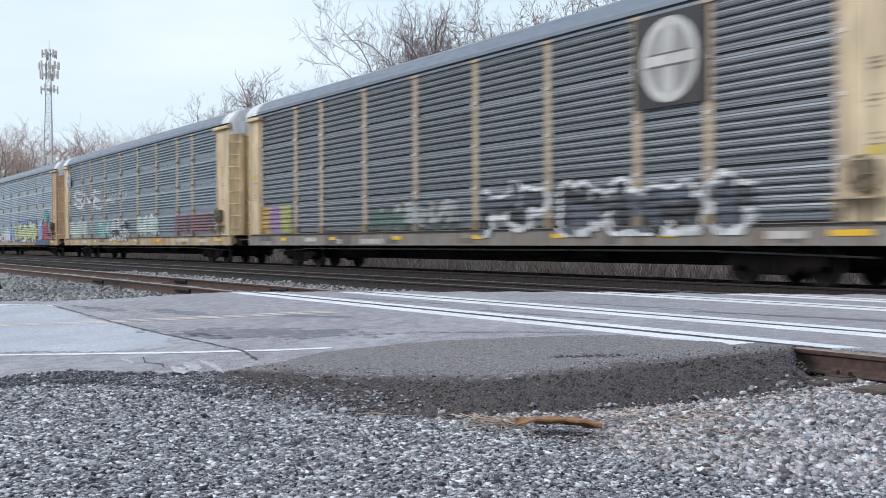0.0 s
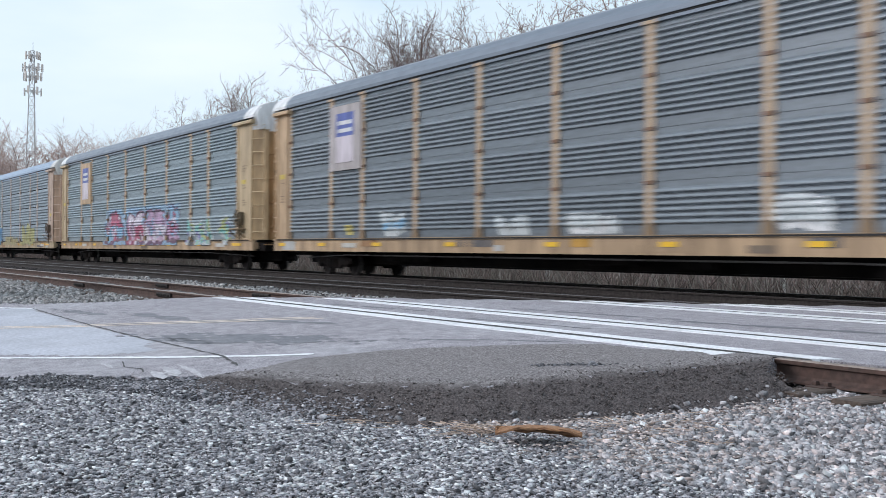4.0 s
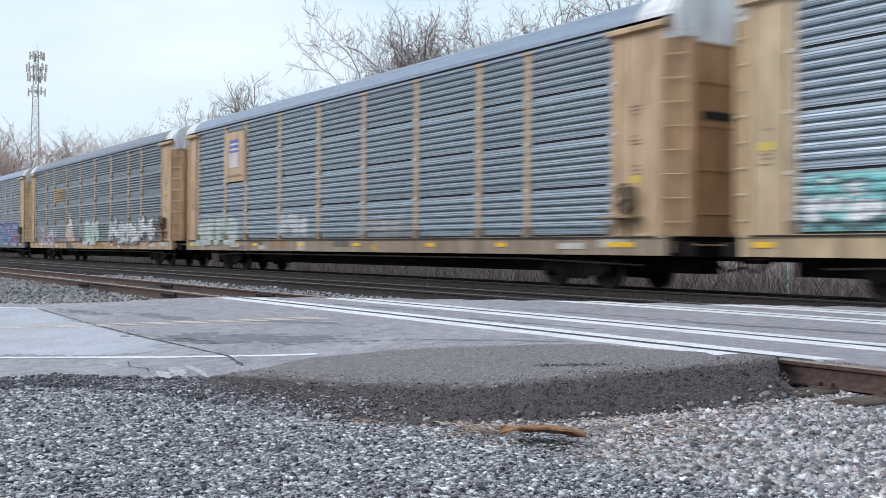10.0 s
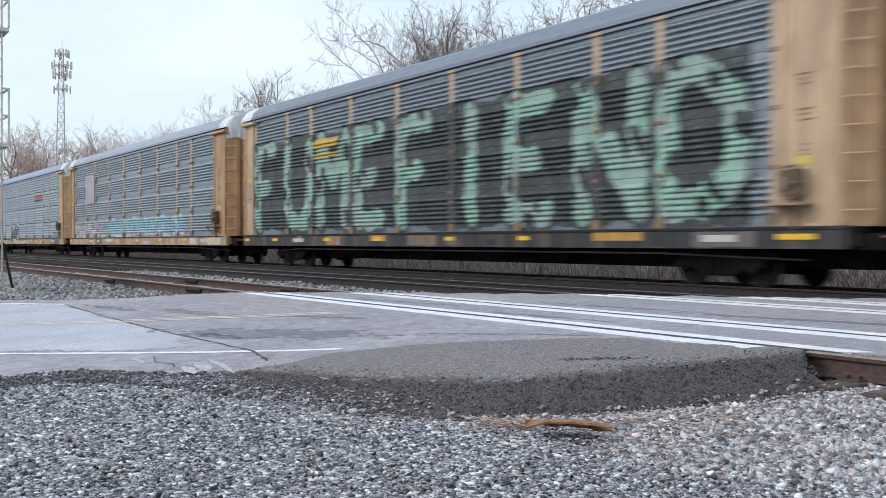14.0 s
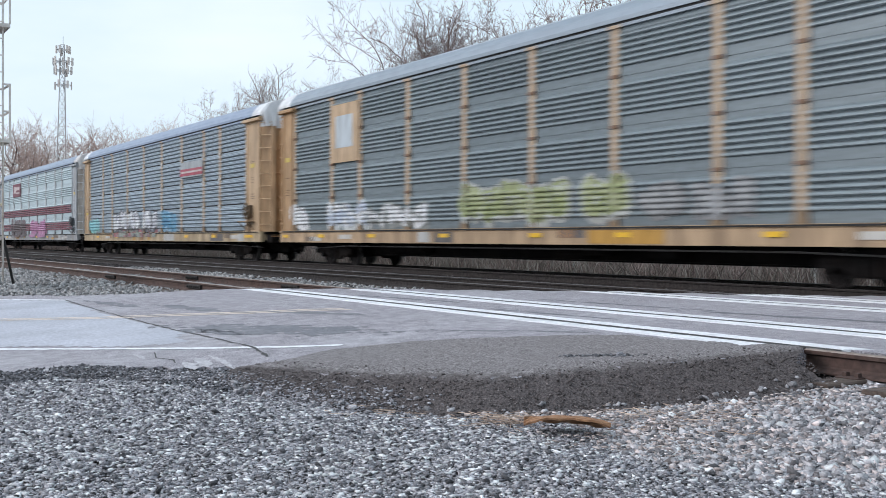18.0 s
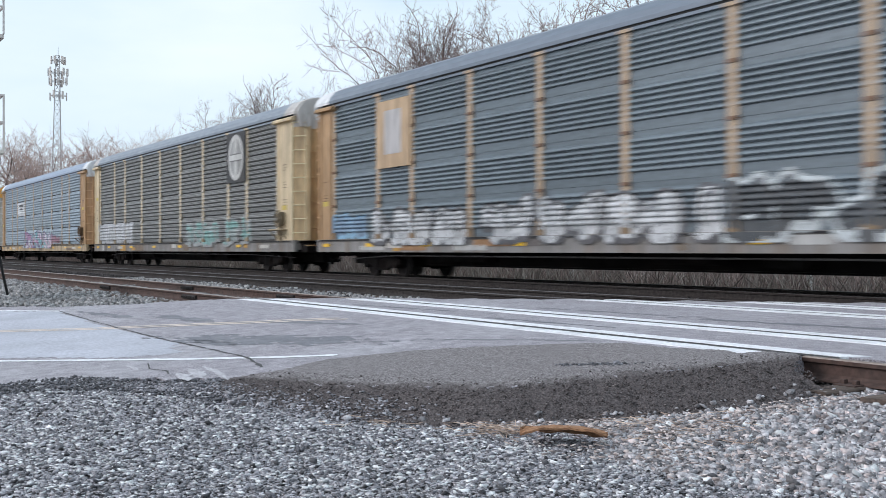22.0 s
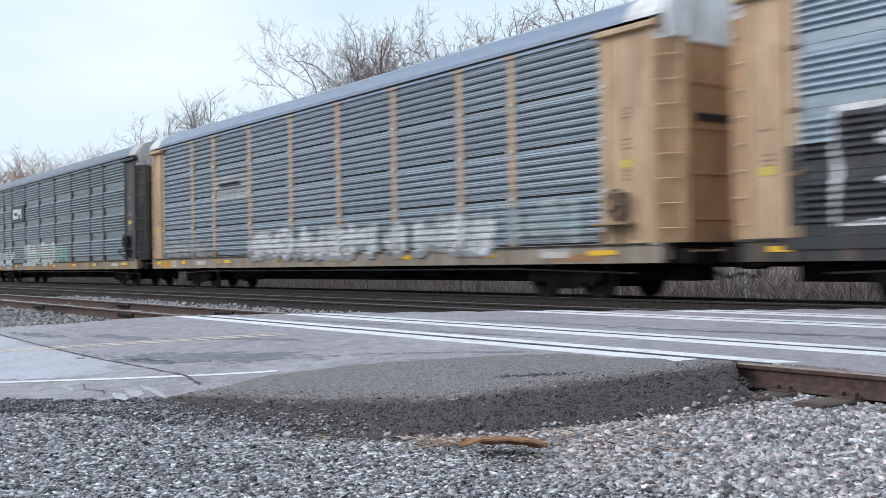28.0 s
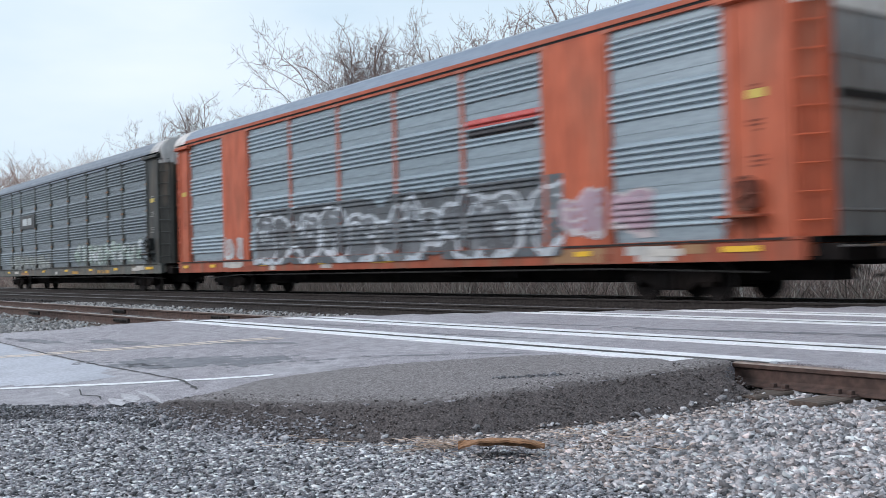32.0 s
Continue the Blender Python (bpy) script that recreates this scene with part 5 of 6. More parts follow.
auto_carrier(4, "B", (0.37, 0.42, 0.45), TAN, TAN, roof=ROOFB, sill=TAN, label="pale grey car carrier with long yellow, teal and red graffiti",
             plates=[(-12.45, -11.55, 1.2, 2.1, TAN, [(0.0, 1.0, 0.0, 1.0, ("disc", (0.30, 0.33, 0.35))), (0.2, 0.8, 0.2, 0.8, TAN)])], tags=[(-9.1, -7.5, 3.25, 3.65, (0.06, 0.06, 0.07), BLK, "thin"), (-11.8, -5.4, 0.74, 2.25, [(0.62, 0.48, 0.60), WHT, (0.60, 0.52, 0.60)], (0.06, 0.07, 0.09), "blocks", (0.30, 0.58, 0.64)), (-5.0, -1.7, 0.9, 2.2, [WHT, (0.62, 0.64, 0.70)], (0.42, 0.45, 0.52), "bold"), (-1.7, -0.2, 0.74, 2.3, [(0.25, 0.34, 0.64), SKY], (0.22, 0.30, 0.58), "blob"), (-0.2, 7.4, 0.74, 2.45, [(0.60, 0.65, 0.34), (0.66, 0.70, 0.42)], (0.05, 0.06, 0.07), "bold", (0.25, 0.34, 0.64)), (7.2, 8.9, 0.74, 2.4, [(0.30, 0.40, 0.66), (0.36, 0.48, 0.70)], (0.30, 0.40, 0.66), "blob"), (7.3, 11.1, 0.73, 1.05, (0.05, 0.08, 0.16), BLUE, "field"), (8.7, 11.0, 1.11, 2.4, [RED, (0.46, 0.07, 0.11)], (0.20, 0.10, 0.26), "house"), (9.3, 10.5, 2.1, 3.0, [(0.10, 0.42, 0.36), TEAL], (0.06, 0.10, 0.12), "blob")])
auto_carrier(5, "B", (0.25, 0.26, 0.265), TAN, TAN, roof=ROOFB, sill=TAN, label="dull grey car carrier with tan ends and blue shield emblem", plates=[plate(1, 3.1, 5.0, (0.46, 0.42, 0.42), SHIELD)],
             tags=[(-6.6, -5.0, 1.15, 1.9, [SKY, PALE], PALE, "blob"), (-1.0, 0.3, 1.15, 1.6, PALE, PALE, "blob"), (1.6, 3.2, 1.15, 1.6, PALE, WHT, "blob"), (6.8, 8.2, 1.15, 1.8, PALE, WHT, "blob"), (-8.3, -7.9, 1.2, 1.5, YEL, YEL, "field")])
auto_carrier(6, "B", (0.31, 0.345, 0.35), TAN, YELTAN, roof=ROOFB, sill=TAN, label="grey car carrier with shield emblem and crimson and blue graffiti", plates=[plate(1, 3.0, 5.1, TAN, SHIELD)],
             tags=[(-4.9, 5.6, 0.74, 2.6, [SKY, (0.44, 0.10, 0.18), (0.66, 0.62, 0.70), (0.50, 0.34, 0.50)], (0.16, 0.08, 0.14), "bold", (0.30, 0.46, 0.62)), (6.6, 11.0, 0.74, 2.0, [PURP, TEAL, LIME], PALE, "blocks")])
auto_carrier(7, "A", (0.27, 0.305, 0.325), PINKTAN, PINKTAN, gable=(0.62, 0.62, 0.60), roof=(0.355, 0.424, 0.500), sill=YELTAN, label="dark grey car carrier, pinkish tan posts, blue and yellow graffiti", plates=[plate(1, 3.2, 5.0, PINKTAN, BADGE)],
             tags=[(-12.2, -9.8, 1.12, 2.0, BLUE, BLUE, "blob"), (-7.2, -5.4, 1.2, 1.9, PALE, BLUE, "blob"), (-4.6, -1.4, 0.74, 2.05, [(0.05, 0.19, 0.30), (0.05, 0.19, 0.36)], BLUE, "field"), (4.7, 8.2, 0.74, 2.25, (0.42, 0.40, 0.16), (0.38, 0.36, 0.15)), (-0.6, 3.4, 0.74, 1.5, (0.40, 0.34, 0.16), (0.36, 0.30, 0.16))])
auto_carrier(8, "C", SILVER, TAN, TAN, gable=(0.55, 0.30, 0.05), roof=ROOFB, sill=TAN, wide=(1, 7), roof_edge=TAN, door=(0.30, 0.33, 0.34), label="silver car carrier with wide tan panels and orange roof end", plates=[(-9.45, -7.95, 4.15, 4.85, TAN, [(0.05, 0.45, 0.1, 0.9, WHT), (0.15, 0.45, 0.3, 0.7, TAN), (0.55, 0.68, 0.1, 0.9, WHT), (0.68, 0.85, 0.4, 0.7, WHT), (0.85, 0.97, 0.1, 0.9, WHT)])],
             tags=[(-12.6, -4.9, 0.74, 2.05, [(0.055, 0.13, 0.12), (0.10, 0.24, 0.22)], (0.46, 0.56, 0.56), "bold"), (-4.9, -3.3, 0.74, 1.9, BLUE, BLUE, "blob"), (1.3, 2.5, 1.6, 1.80, (0.10, 0.11, 0.12), BLK, "thin"), (4.3, 5.5, 1.6, 1.80, (0.10, 0.11, 0.12), BLK, "thin"), (-9.6, -7.6, 1.95, 2.4, BLUE, BLUE, "house")])
auto_carrier(9, "A", (0.29, 0.33, 0.36), YELTAN, YELTAN, roof=(0.311, 0.347, 0.361), sill=YELTAN, label="grey car carrier with tan posts and long teal and crimson graffiti",
             tags=[(-7.0, -5.0, 3.45, 3.85, (0.10, 0.11, 0.12), BLK, "thin"), (-11.8, -5.0, 1.15, 2.1, [WHT, (0.20, 0.55, 0.56)], (0.06, 0.14, 0.15), "bold", (0.20, 0.55, 0.56)), (-4.9, -2.4, 0.9, 1.95, [LIME, PALE, SKY], PALE), (-1.9, 8.6, 0.74, 2.35, [(0.32, 0.18, 0.22), (0.60, 0.56, 0.59), (0.38, 0.24, 0.29)], (0.56, 0.54, 0.56), "bold", (0.25, 0.13, 0.165)), (8.4, 11.1, 0.74, 2.0, [YEL, (0.50, 0.40, 0.12)], PALE, "blob")])
auto_carrier(10, "A", (0.29, 0.325, 0.345), TAN, TAN, roof=(0.340, 0.385, 0.443), sill=(0.38, 0.30, 0.22), label="grey car carrier with tan emblem plate and faded pale graffiti", plates=[plate(1, 3.2, 5.0, TAN, BADGE)],
             tags=[(-12.0, -8.0, 0.74, 2.0, [(0.50, 0.58, 0.54), PALE], (0.42, 0.52, 0.48), "blocks"), (-4.6, -2.4, 1.2, 2.0, PALE, (0.45, 0.47, 0.48), "blob"), (0.8, 3.6, 1.2, 1.7, (0.36, 0.37, 0.38), (0.30, 0.31, 0.32))])
auto_carrier(11, "B", (0.225, 0.235, 0.24), TAN, TAN, roof=ROOFB, sill=TAN, label="brownish grey car carrier with orange plate and pale graffiti",
             tags=[*((-7.1, -5.2, z, z + 0.15, (0.52, 0.31, 0.06), YEL, "field") for z in (3.38, 3.63, 3.88)), (-10.8, -6.6, 0.74, 2.0, [(0.24, 0.17, 0.22), (0.28, 0.19, 0.25), PALE], PALE, "blob"), (-4.7, -2.6, 1.1, 2.75, [(0.66, 0.46, 0.42), (0.68, 0.56, 0.50), (0.70, 0.66, 0.60)], PALE, "house"), (-0.6, 2.1, 0.74, 2.2, [(0.45, 0.66, 0.58), (0.50, 0.62, 0.58)], PALE, "blob"), (3.8, 11.0, 0.9, 2.25, [WHT, PALE], (0.16, 0.17, 0.19), "blocks")])
auto_carrier(12, "A", (0.235, 0.25, 0.26), TAN, YELTAN, gable=(0.56, 0.55, 0.55), roof=(0.326, 0.362, 0.418), sill=(0.20, 0.20, 0.26), label="grey car carrier with a long blue, purple and teal graffiti band",
             tags=[(-12.2, -7.8, 1.15, 1.9, (0.30, 0.31, 0.32), (0.14, 0.16, 0.16)), (-7.2, 3.4, 0.74, 2.35, [TEAL, SKY, (0.08, 0.12, 0.14)], BLK, "blocks", (0.10, 0.15, 0.20)), (3.4, 11.1, 0.74, 2.45, [PURP, BLUE, (0.34, 0.12, 0.28)], SKY, "blocks", (0.12, 0.12, 0.30))])
auto_carrier(13, "B", (0.26, 0.28, 0.285), TAN, TAN, roof=ROOFB, sill=BLK, label="grey car carrier under huge black and mint green graffiti",
             tags=[(-12.3, 11.2, 1.12, 4.45, [(0.26, 0.46, 0.36), (0.29, 0.40, 0.36)], (0.030, 0.042, 0.045), "tall", (0.030, 0.042, 0.045), "FUMEFIEND"), *((-7.1, -5.4, z, z + w, (0.60, 0.40, 0.06), YEL, "field") for z, w in ((3.55, 0.12), (3.85, 0.30)))])
auto_carrier(14, "B", (0.30, 0.315, 0.32), TAN, TAN2, roof=(0.38, 0.40, 0.42), sill=TAN, label="weathered grey car carrier with low pink and teal graffiti", plates=[plate(1, 3.0, 4.6, (0.40, 0.40, 0.44), [])],
             tags=[(-12.0, -5.2, 1.12, 1.9, [(0.42, 0.22, 0.30), PALE], PALE), (-5.0, 7.8, 1.12, 2.15, [TEAL, SKY], PALE, "blocks")])
auto_carrier(15, "A", (0.36, 0.41, 0.435), TAN, TAN, roof=(0.340, 0.377, 0.443), sill=YELTAN, label="pale blue-grey car carrier with a black graffiti blot and red stripe",
             tags=[(4.2, 6.75, 3.80, 4.06, (0.56, 0.10, 0.09), RED, "field"), (4.2, 6.6, 3.60, 3.76, (0.06, 0.05, 0.06), BLK, "field"), (-4.6, -1.6, 0.74, 2.3, [(0.06, 0.07, 0.08), (0.12, 0.13, 0.14)], PALE, "blob"), (-6.4, -4.7, 1.1, 1.9, PALE, PALE, "blob")])
auto_carrier(16, "B", (0.255, 0.275, 0.27), TAN, TAN2, roof=(0.36, 0.385, 0.40), sill=TAN, label="greenish grey car carrier with white and green graffiti", plates=[plate(1, 3.2, 5.0, TAN, [(0.2, 0.8, 0.25, 0.8, (0.52, 0.58, 0.62))])],
             tags=[(-12.4, -11.0, 1.12, 2.0, WHT, WHT, "blob"), (-9.6, -6.9, 1.1, 2.15, [(0.50, 0.56, 0.66), WHT], PALE, "blob"), (-6.8, -3.4, 1.1, 1.9, WHT, (0.26, 0.28, 0.27)), (-1.9, 4.9, 1.12, 2.3, [(0.31, 0.35, 0.17), (0.36, 0.39, 0.22)], (0.45, 0.47, 0.45), "bold"), (4.8, 7.8, 1.2, 2.0, (0.34, 0.35, 0.36), (0.27, 0.28, 0.29))])
auto_carrier(17, "A", (0.31, 0.345, 0.37), TAN, TAN, roof=(0.333, 0.377, 0.451), sill=YELTAN, label="blue-grey car carrier with red plate and white and cyan graffiti",
             plates=[plate(6, 3.45, 4.1, (0.38, 0.41, 0.43), [(0.0, 1.0, 0.1, 0.55, RED), (0.02, 0.98, 0.28, 0.40, (0.6, 0.5, 0.5))])],
             tags=[(-12.3, -10.0, 1.12, 1.95, (0.24, 0.55, 0.60), TEAL, "blob"), (-7.0, 0.6, 0.74, 1.5, [(0.40, 0.13, 0.15), (0.30, 0.36, 0.32)], (0.10, 0.09, 0.10), "bold"), (-7.0, 0.6, 1.15, 2.3, [WHT, (0.60, 0.62, 0.68)], (0.10, 0.10, 0.12), "bold"), (0.9, 3.5, 1.12, 2.2, [(0.06, 0.24, 0.40), (0.12, 0.36, 0.52)], SKY, "blob")])
auto_carrier(18, "C", (0.50, 0.54, 0.56), (0.46, 0.48, 0.50), (0.40, 0.43, 0.46), gable=(0.60, 0.58, 0.57), roof=(0.311, 0.354, 0.418), sill=(0.42, 0.43, 0.44), door=(0.16, 0.17, 0.19), label="pale silver car carrier with maroon stripes and pink and brown graffiti",
             plates=[plate(2, 3.9, 4.85, MAROON, [(0.15, 0.4, 0.3, 0.8, (0.6, 0.5, 0.5)), (0.42, 0.9, 0.5, 0.75, (0.6, 0.5, 0.5)), (0.42, 0.9, 0.22, 0.34, (0.6, 0.5, 0.5))])],
             tags=[*((-12.0, 11.5, Z_SILL1 + r * ROW_H + 0.27 + 0.124 * k, Z_SILL1 + r * ROW_H + 0.27 + 0.124 * k + 0.10, MAROON, MAROON, "field") for r in (0, 1) for k in range(4)), (-8.3, -1.9, 0.80, 2.4, [(0.075, 0.05, 0.055), (0.09, 0.06, 0.065)], (0.16, 0.10, 0.11), "blocks"), (-0.8, 4.4, 0.74, 2.25, [(0.46, 0.19, 0.36), (0.50, 0.22, 0.38)], (0.42, 0.19, 0.34), "blob")])
auto_carrier(19, "B", (0.215, 0.235, 0.24), TAN, TAN2, roof=ROOFB, sill=(0.30, 0.29, 0.28), label="dark grey car carrier with rust-tan ends and long white graffiti letters", plates=[plate(1, 3.1, 5.0, TAN, [(0.25, 0.75, 0.2, 0.85, (0.52, 0.50, 0.50))])],
             tags=[(-12.3, -10.0, 1.12, 2.0, (0.20, 0.30, 0.42), SKY, "blob"), (-9.6, 3.8, 0.74, 2.1, [(0.50, 0.52, 0.54), (0.64, 0.66, 0.68)], (0.11, 0.11, 0.12), "bold"), (3.9, 11.0, 0.74, 2.35, [(0.07, 0.08, 0.09), (0.10, 0.11, 0.12)], PALE, "blocks")])
auto_carrier(20, "A", (0.200, 0.182, 0.162), CREAM, CREAM, gable=(0.50, 0.48, 0.46), roof=(0.30, 0.32, 0.34), sill=(0.27, 0.26, 0.25), label="dark grey car carrier with cream posts and a round white emblem",
             plates=[plate(7, 3.32, 5.2, (0.022, 0.022, 0.024), ROUND)], tags=[(-12.4, -6.0, 1.12, 2.15, [(0.60, 0.62, 0.64), (0.54, 0.56, 0.58)], (0.44, 0.45, 0.47), "bold", (0.52, 0.54, 0.57)), (2.0, 9.2, 0.9, 2.15, [(0.34, 0.40, 0.40), (0.22, 0.42, 0.40)], (0.36, 0.38, 0.38), "blocks")])
auto_carrier(21, "A", (0.31, 0.355, 0.385), TAN, TAN2, roof=(0.333, 0.377, 0.443), sill=YELTAN, label="blue-grey car carrier with a white plate and pink and blue graffiti",
             tags=[(-7.2, -4.65, 3.20, 4.15, (0.76, 0.78, 0.80), WHT, "field"), (-6.6, -5.1, 3.86, 4.00, BLK, BLK, "field"), (-6.4, -5.4, 3.62, 3.76, (0.16, 0.16, 0.18), BLK, "field"), (-4.7, 4.4, 0.74, 2.15, [(0.62, 0.62, 0.68), (0.46, 0.20, 0.38), (0.16, 0.46, 0.50), (0.66, 0.50, 0.60)], (0.10, 0.09, 0.20), "bold", (0.44, 0.54, 0.60)), (-4.6, 3.0, 2.2, 3.0, [(0.34, 0.40, 0.44)], (0.32, 0.38, 0.42)), (4.2, 6.4, 1.2, 1.7, (0.32, 0.14, 0.20), (0.34, 0.28, 0.30), "blob")])
auto_carrier(22, "C", (0.38, 0.41, 0.42), (0.54, 0.60, 0.64), (0.50, 0.55, 0.59), gable=(0.72, 0.36, 0.06), cap=(0.52, 0.55, 0.58), roof=(0.26, 0.29, 0.32), sill=(0.48, 0.47, 0.46), door=(0.30, 0.26, 0.22), label="silver grey car carrier with white posts and yellow roof end",
             tags=[(-6.6, -4.5, 1.12, 1.9, [(0.28, 0.31, 0.12), (0.30, 0.34, 0.16)], PALE, "blob"), (-4.0, -1.4, 0.74, 2.0, [(0.40, 0.36, 0.45), (0.46, 0.42, 0.48)], (0.26, 0.24, 0.30), "blocks"), (0.6, 4.2, 0.9, 2.1, [(0.50, 0.52, 0.56), WHT], (0.34, 0.26, 0.30), "blocks"), (4.2, 5.4, 1.2, 1.9, (0.28, 0.16, 0.20), PALE, "blob"), (-9.4, -6.8, 1.12, 1.9, (0.42, 0.46, 0.47), (0.36, 0.39, 0.40))])
auto_carrier(23, "B", (0.30, 0.345, 0.37), TAN, TAN, roof=(0.34, 0.365, 0.39), sill=BLK, label="grey car carrier, lower half painted black with white pictures",
             tags=[(-12.3, 11.2, 0.74, 2.6, (0.022, 0.026, 0.030), BLK, "field"), (-11.4, -7.6, 1.26, 3.18, [WHT, (0.030, 0.034, 0.038)], WHT, "frame"), (-5.4, -3.0, 1.9, 3.6, [WHT, (0.05, 0.055, 0.06)], WHT, "frame"), (-1.5, 2.5, 0.93, 3.5, [WHT, (0.030, 0.034, 0.038)], (0.60, 0.62, 0.64), "frame"), (6.4, 10.6, 1.0, 3.4, [PALE, (0.10, 0.11, 0.12), WHT], (0.03, 0.03, 0.035), "blob")])
auto_carrier(24, "A", (0.275, 0.305, 0.325), TAN, TAN, roof=(0.333, 0.377, 0.443), sill=(0.36, 0.31, 0.25), label="grey car carrier with tan ends and washed-out white graffiti",
             tags=[(-7.2, -4.65, 2.95, 3.80, (0.40, 0.43, 0.45), PALE, "field"), (-6.9, -5.2, 3.42, 3.58, BLK, BLK, "field"), (-12.1, -7.9, 1.12, 1.8, (0.36, 0.38, 0.39), (0.26, 0.28, 0.29)), (-4.7, 8.2, 0.9, 2.05, [(0.66, 0.69, 0.71), (0.58, 0.64, 0.66)], (0.30, 0.32, 0.34), "bold"), (8.5, 11.0, 1.12, 2.1, (0.32, 0.42, 0.44), (0.36, 0.40, 0.42), "blob")])
auto_carrier(25, "B", (0.235, 0.25, 0.255), (0.05, 0.052, 0.056), (0.042, 0.045, 0.05), roof=ROOFB, sill=(0.34, 0.27, 0.17), label="dark car carrier with black posts, a white emblem and pale graffiti", gable=(0.52, 0.52, 0.52),
             plates=[plate(2, 3.35, 4.25, BLK, [(0.18, 0.5, 0.2, 0.8, WHT), (0.27, 0.5, 0.4, 0.6, BLK), (0.52, 0.60, 0.2, 0.8, WHT), (0.60, 0.74, 0.45, 0.75, WHT), (0.74, 0.82, 0.2, 0.8, WHT)])],
             tags=[(-12.2, -6.8, 0.74, 2.0, [(0.46, 0.52, 0.56), PALE], (0.16, 0.18, 0.20), "blocks"), (-4.6, -2.0, 0.74, 2.2, [(0.40, 0.50, 0.46), PALE], PALE, "blob"), (-1.8, 1.6, 0.9, 2.2, [(0.44, 0.56, 0.48), (0.50, 0.46, 0.46)], PALE, "blob"), (1.7, 3.6, 1.2, 1.9, (0.26, 0.40, 0.38), TEAL, "blob")])
auto_carrier(26, "B", (0.44, 0.48, 0.51), (0.50, 0.44, 0.36), TAN2, roof=(0.326, 0.370, 0.435), sill=TAN2, label="bright silver car carrier with tan posts and small black emblem",
             tags=[(-7.1, -5.9, 3.30, 3.62, BLK, BLK, "field"), (-5.7, -4.75, 3.42, 3.80, BLK, BLK, "field"), (-5.9, -4.9, 3.22, 3.34, (0.05, 0.05, 0.06), BLK, "field")])
auto_carrier(27, "C", (0.36, 0.40, 0.41), (0.49, 0.095, 0.038), (0.51, 0.105, 0.042), gable=(0.66, 0.64, 0.62), roof=(0.296, 0.331, 0.377), sill=(0.42, 0.09, 0.04), wide=(1, 7), roof_edge=(0.46, 0.09, 0.04), door=(0.30, 0.32, 0.33), label="orange-red car carrier with bright silver sheeting and black and white graffiti",
             tags=[(4.2, 6.75, 3.86, 4.06, (0.58, 0.10, 0.09), RED, "field"), (4.25, 6.7, 3.64, 3.80, (0.04, 0.035, 0.04), BLK, "field"), (-6.9, 7.5, 0.74, 2.6, [(0.17, 0.19, 0.21), (0.10, 0.11, 0.125), (0.14, 0.16, 0.18)], (0.56, 0.62, 0.68), "bold", (0.10, 0.115, 0.13)), (-9.4, -7.7, 1.12, 1.9, (0.5, 0.42, 0.42), PALE, "blob"), (7.4, 9.9, 1.2, 2.3, (0.42, 0.30, 0.36), (0.55, 0.50, 0.52), "blob")])
auto_carrier(28, "B", (0.20, 0.215, 0.22), (0.035, 0.045, 0.042), (0.025, 0.032, 0.032), roof=ROOFB, sill=(0.12, 0.13, 0.12), label="dark car carrier with black posts and low pale graffiti", gable=(0.5, 0.5, 0.5),
             plates=[plate(2, 3.2, 3.9, BLK, [(0.2, 0.5, 0.25, 0.75, PALE), (0.55, 0.8, 0.25, 0.75, PALE)])], tags=[(2.0, 10.9, 1.12, 2.2, [(0.36, 0.46, 0.42), PALE], (0.14, 0.18, 0.17), "blocks"), (-10.0, -2.0, 1.0, 1.9, (0.30, 0.33, 0.32), (0.16, 0.18, 0.18))])

# ---- trees behind the tracks ----
def tree_parts(seed, height, lean=0.0, last=6, twig=None):
    """A bare broad-crowned tree: a trunk with limbs, and a crown of fine twigs."""
    rnd = random.Random(seed)
    trunk, twigs = Shape(), Shape()

    def grow(a, d, length, r, level):
        n = 3 if level < 4 else 2
        p = Vector(a)
        d = Vector(d).normalized()
        bend = 0.14 if level == 0 else 0.26 if level < 4 else 0.36
        for i in range(n):
            lift = 0.10 if level < 2 else -0.02 if level < 4 else 0.05
            d = (d + Vector((rnd.gauss(0, bend), rnd.gauss(0, bend), rnd.gauss(lift, bend * 0.7)))).normalized()
            q = p + d * (length / n)
            r1 = r * (1 - 0.32 * (i + 1) / n)
            (trunk if level < 3 else twigs).tube(p, q, r * (1 - 0.32 * i / n), r1, 6 if level < 2 else (4 if level < 3 else 3), caps=False)
            if level < last and (i > 0 or level > 0):
                for _ in range(2 if level == 0 else rnd.choice((1, 1, 2)) if level < 5 else 1):
                    side = Vector((rnd.gauss(0, 1), rnd.gauss(0, 1), rnd.gauss(0.1, 0.45))).normalized()
                    nd = (d * rnd.uniform(0.45, 0.9) + side * rnd.uniform(0.7, 1.1) + Vector((0, 0, 0.06))).normalized()
                    grow(q, nd, length * (rnd.uniform(0.6, 0.82) if level < 3 else rnd.uniform(0.40, 0.58)), max(0.007, r1 * rnd.uniform(0.5, 0.66)), level + 1)
            p = q
        if level < last:
            grow(p, d, length * 0.66, max(0.007, r * 0.62), level + 1)

    grow((0, 0, -0.3), (lean, 0, 1), height * 0.30, height * 0.0125, 0)
    top = max(v[2] for v in trunk.v + twigs.v)
    k = height / top
    for s in (trunk, twigs):
        s.v = [(x * k, y * k, z * k) for x, y, z in s.v]
    return trunk.mesh("trunk", M_BARK), twigs.mesh("crown", twig or M_TWIG)


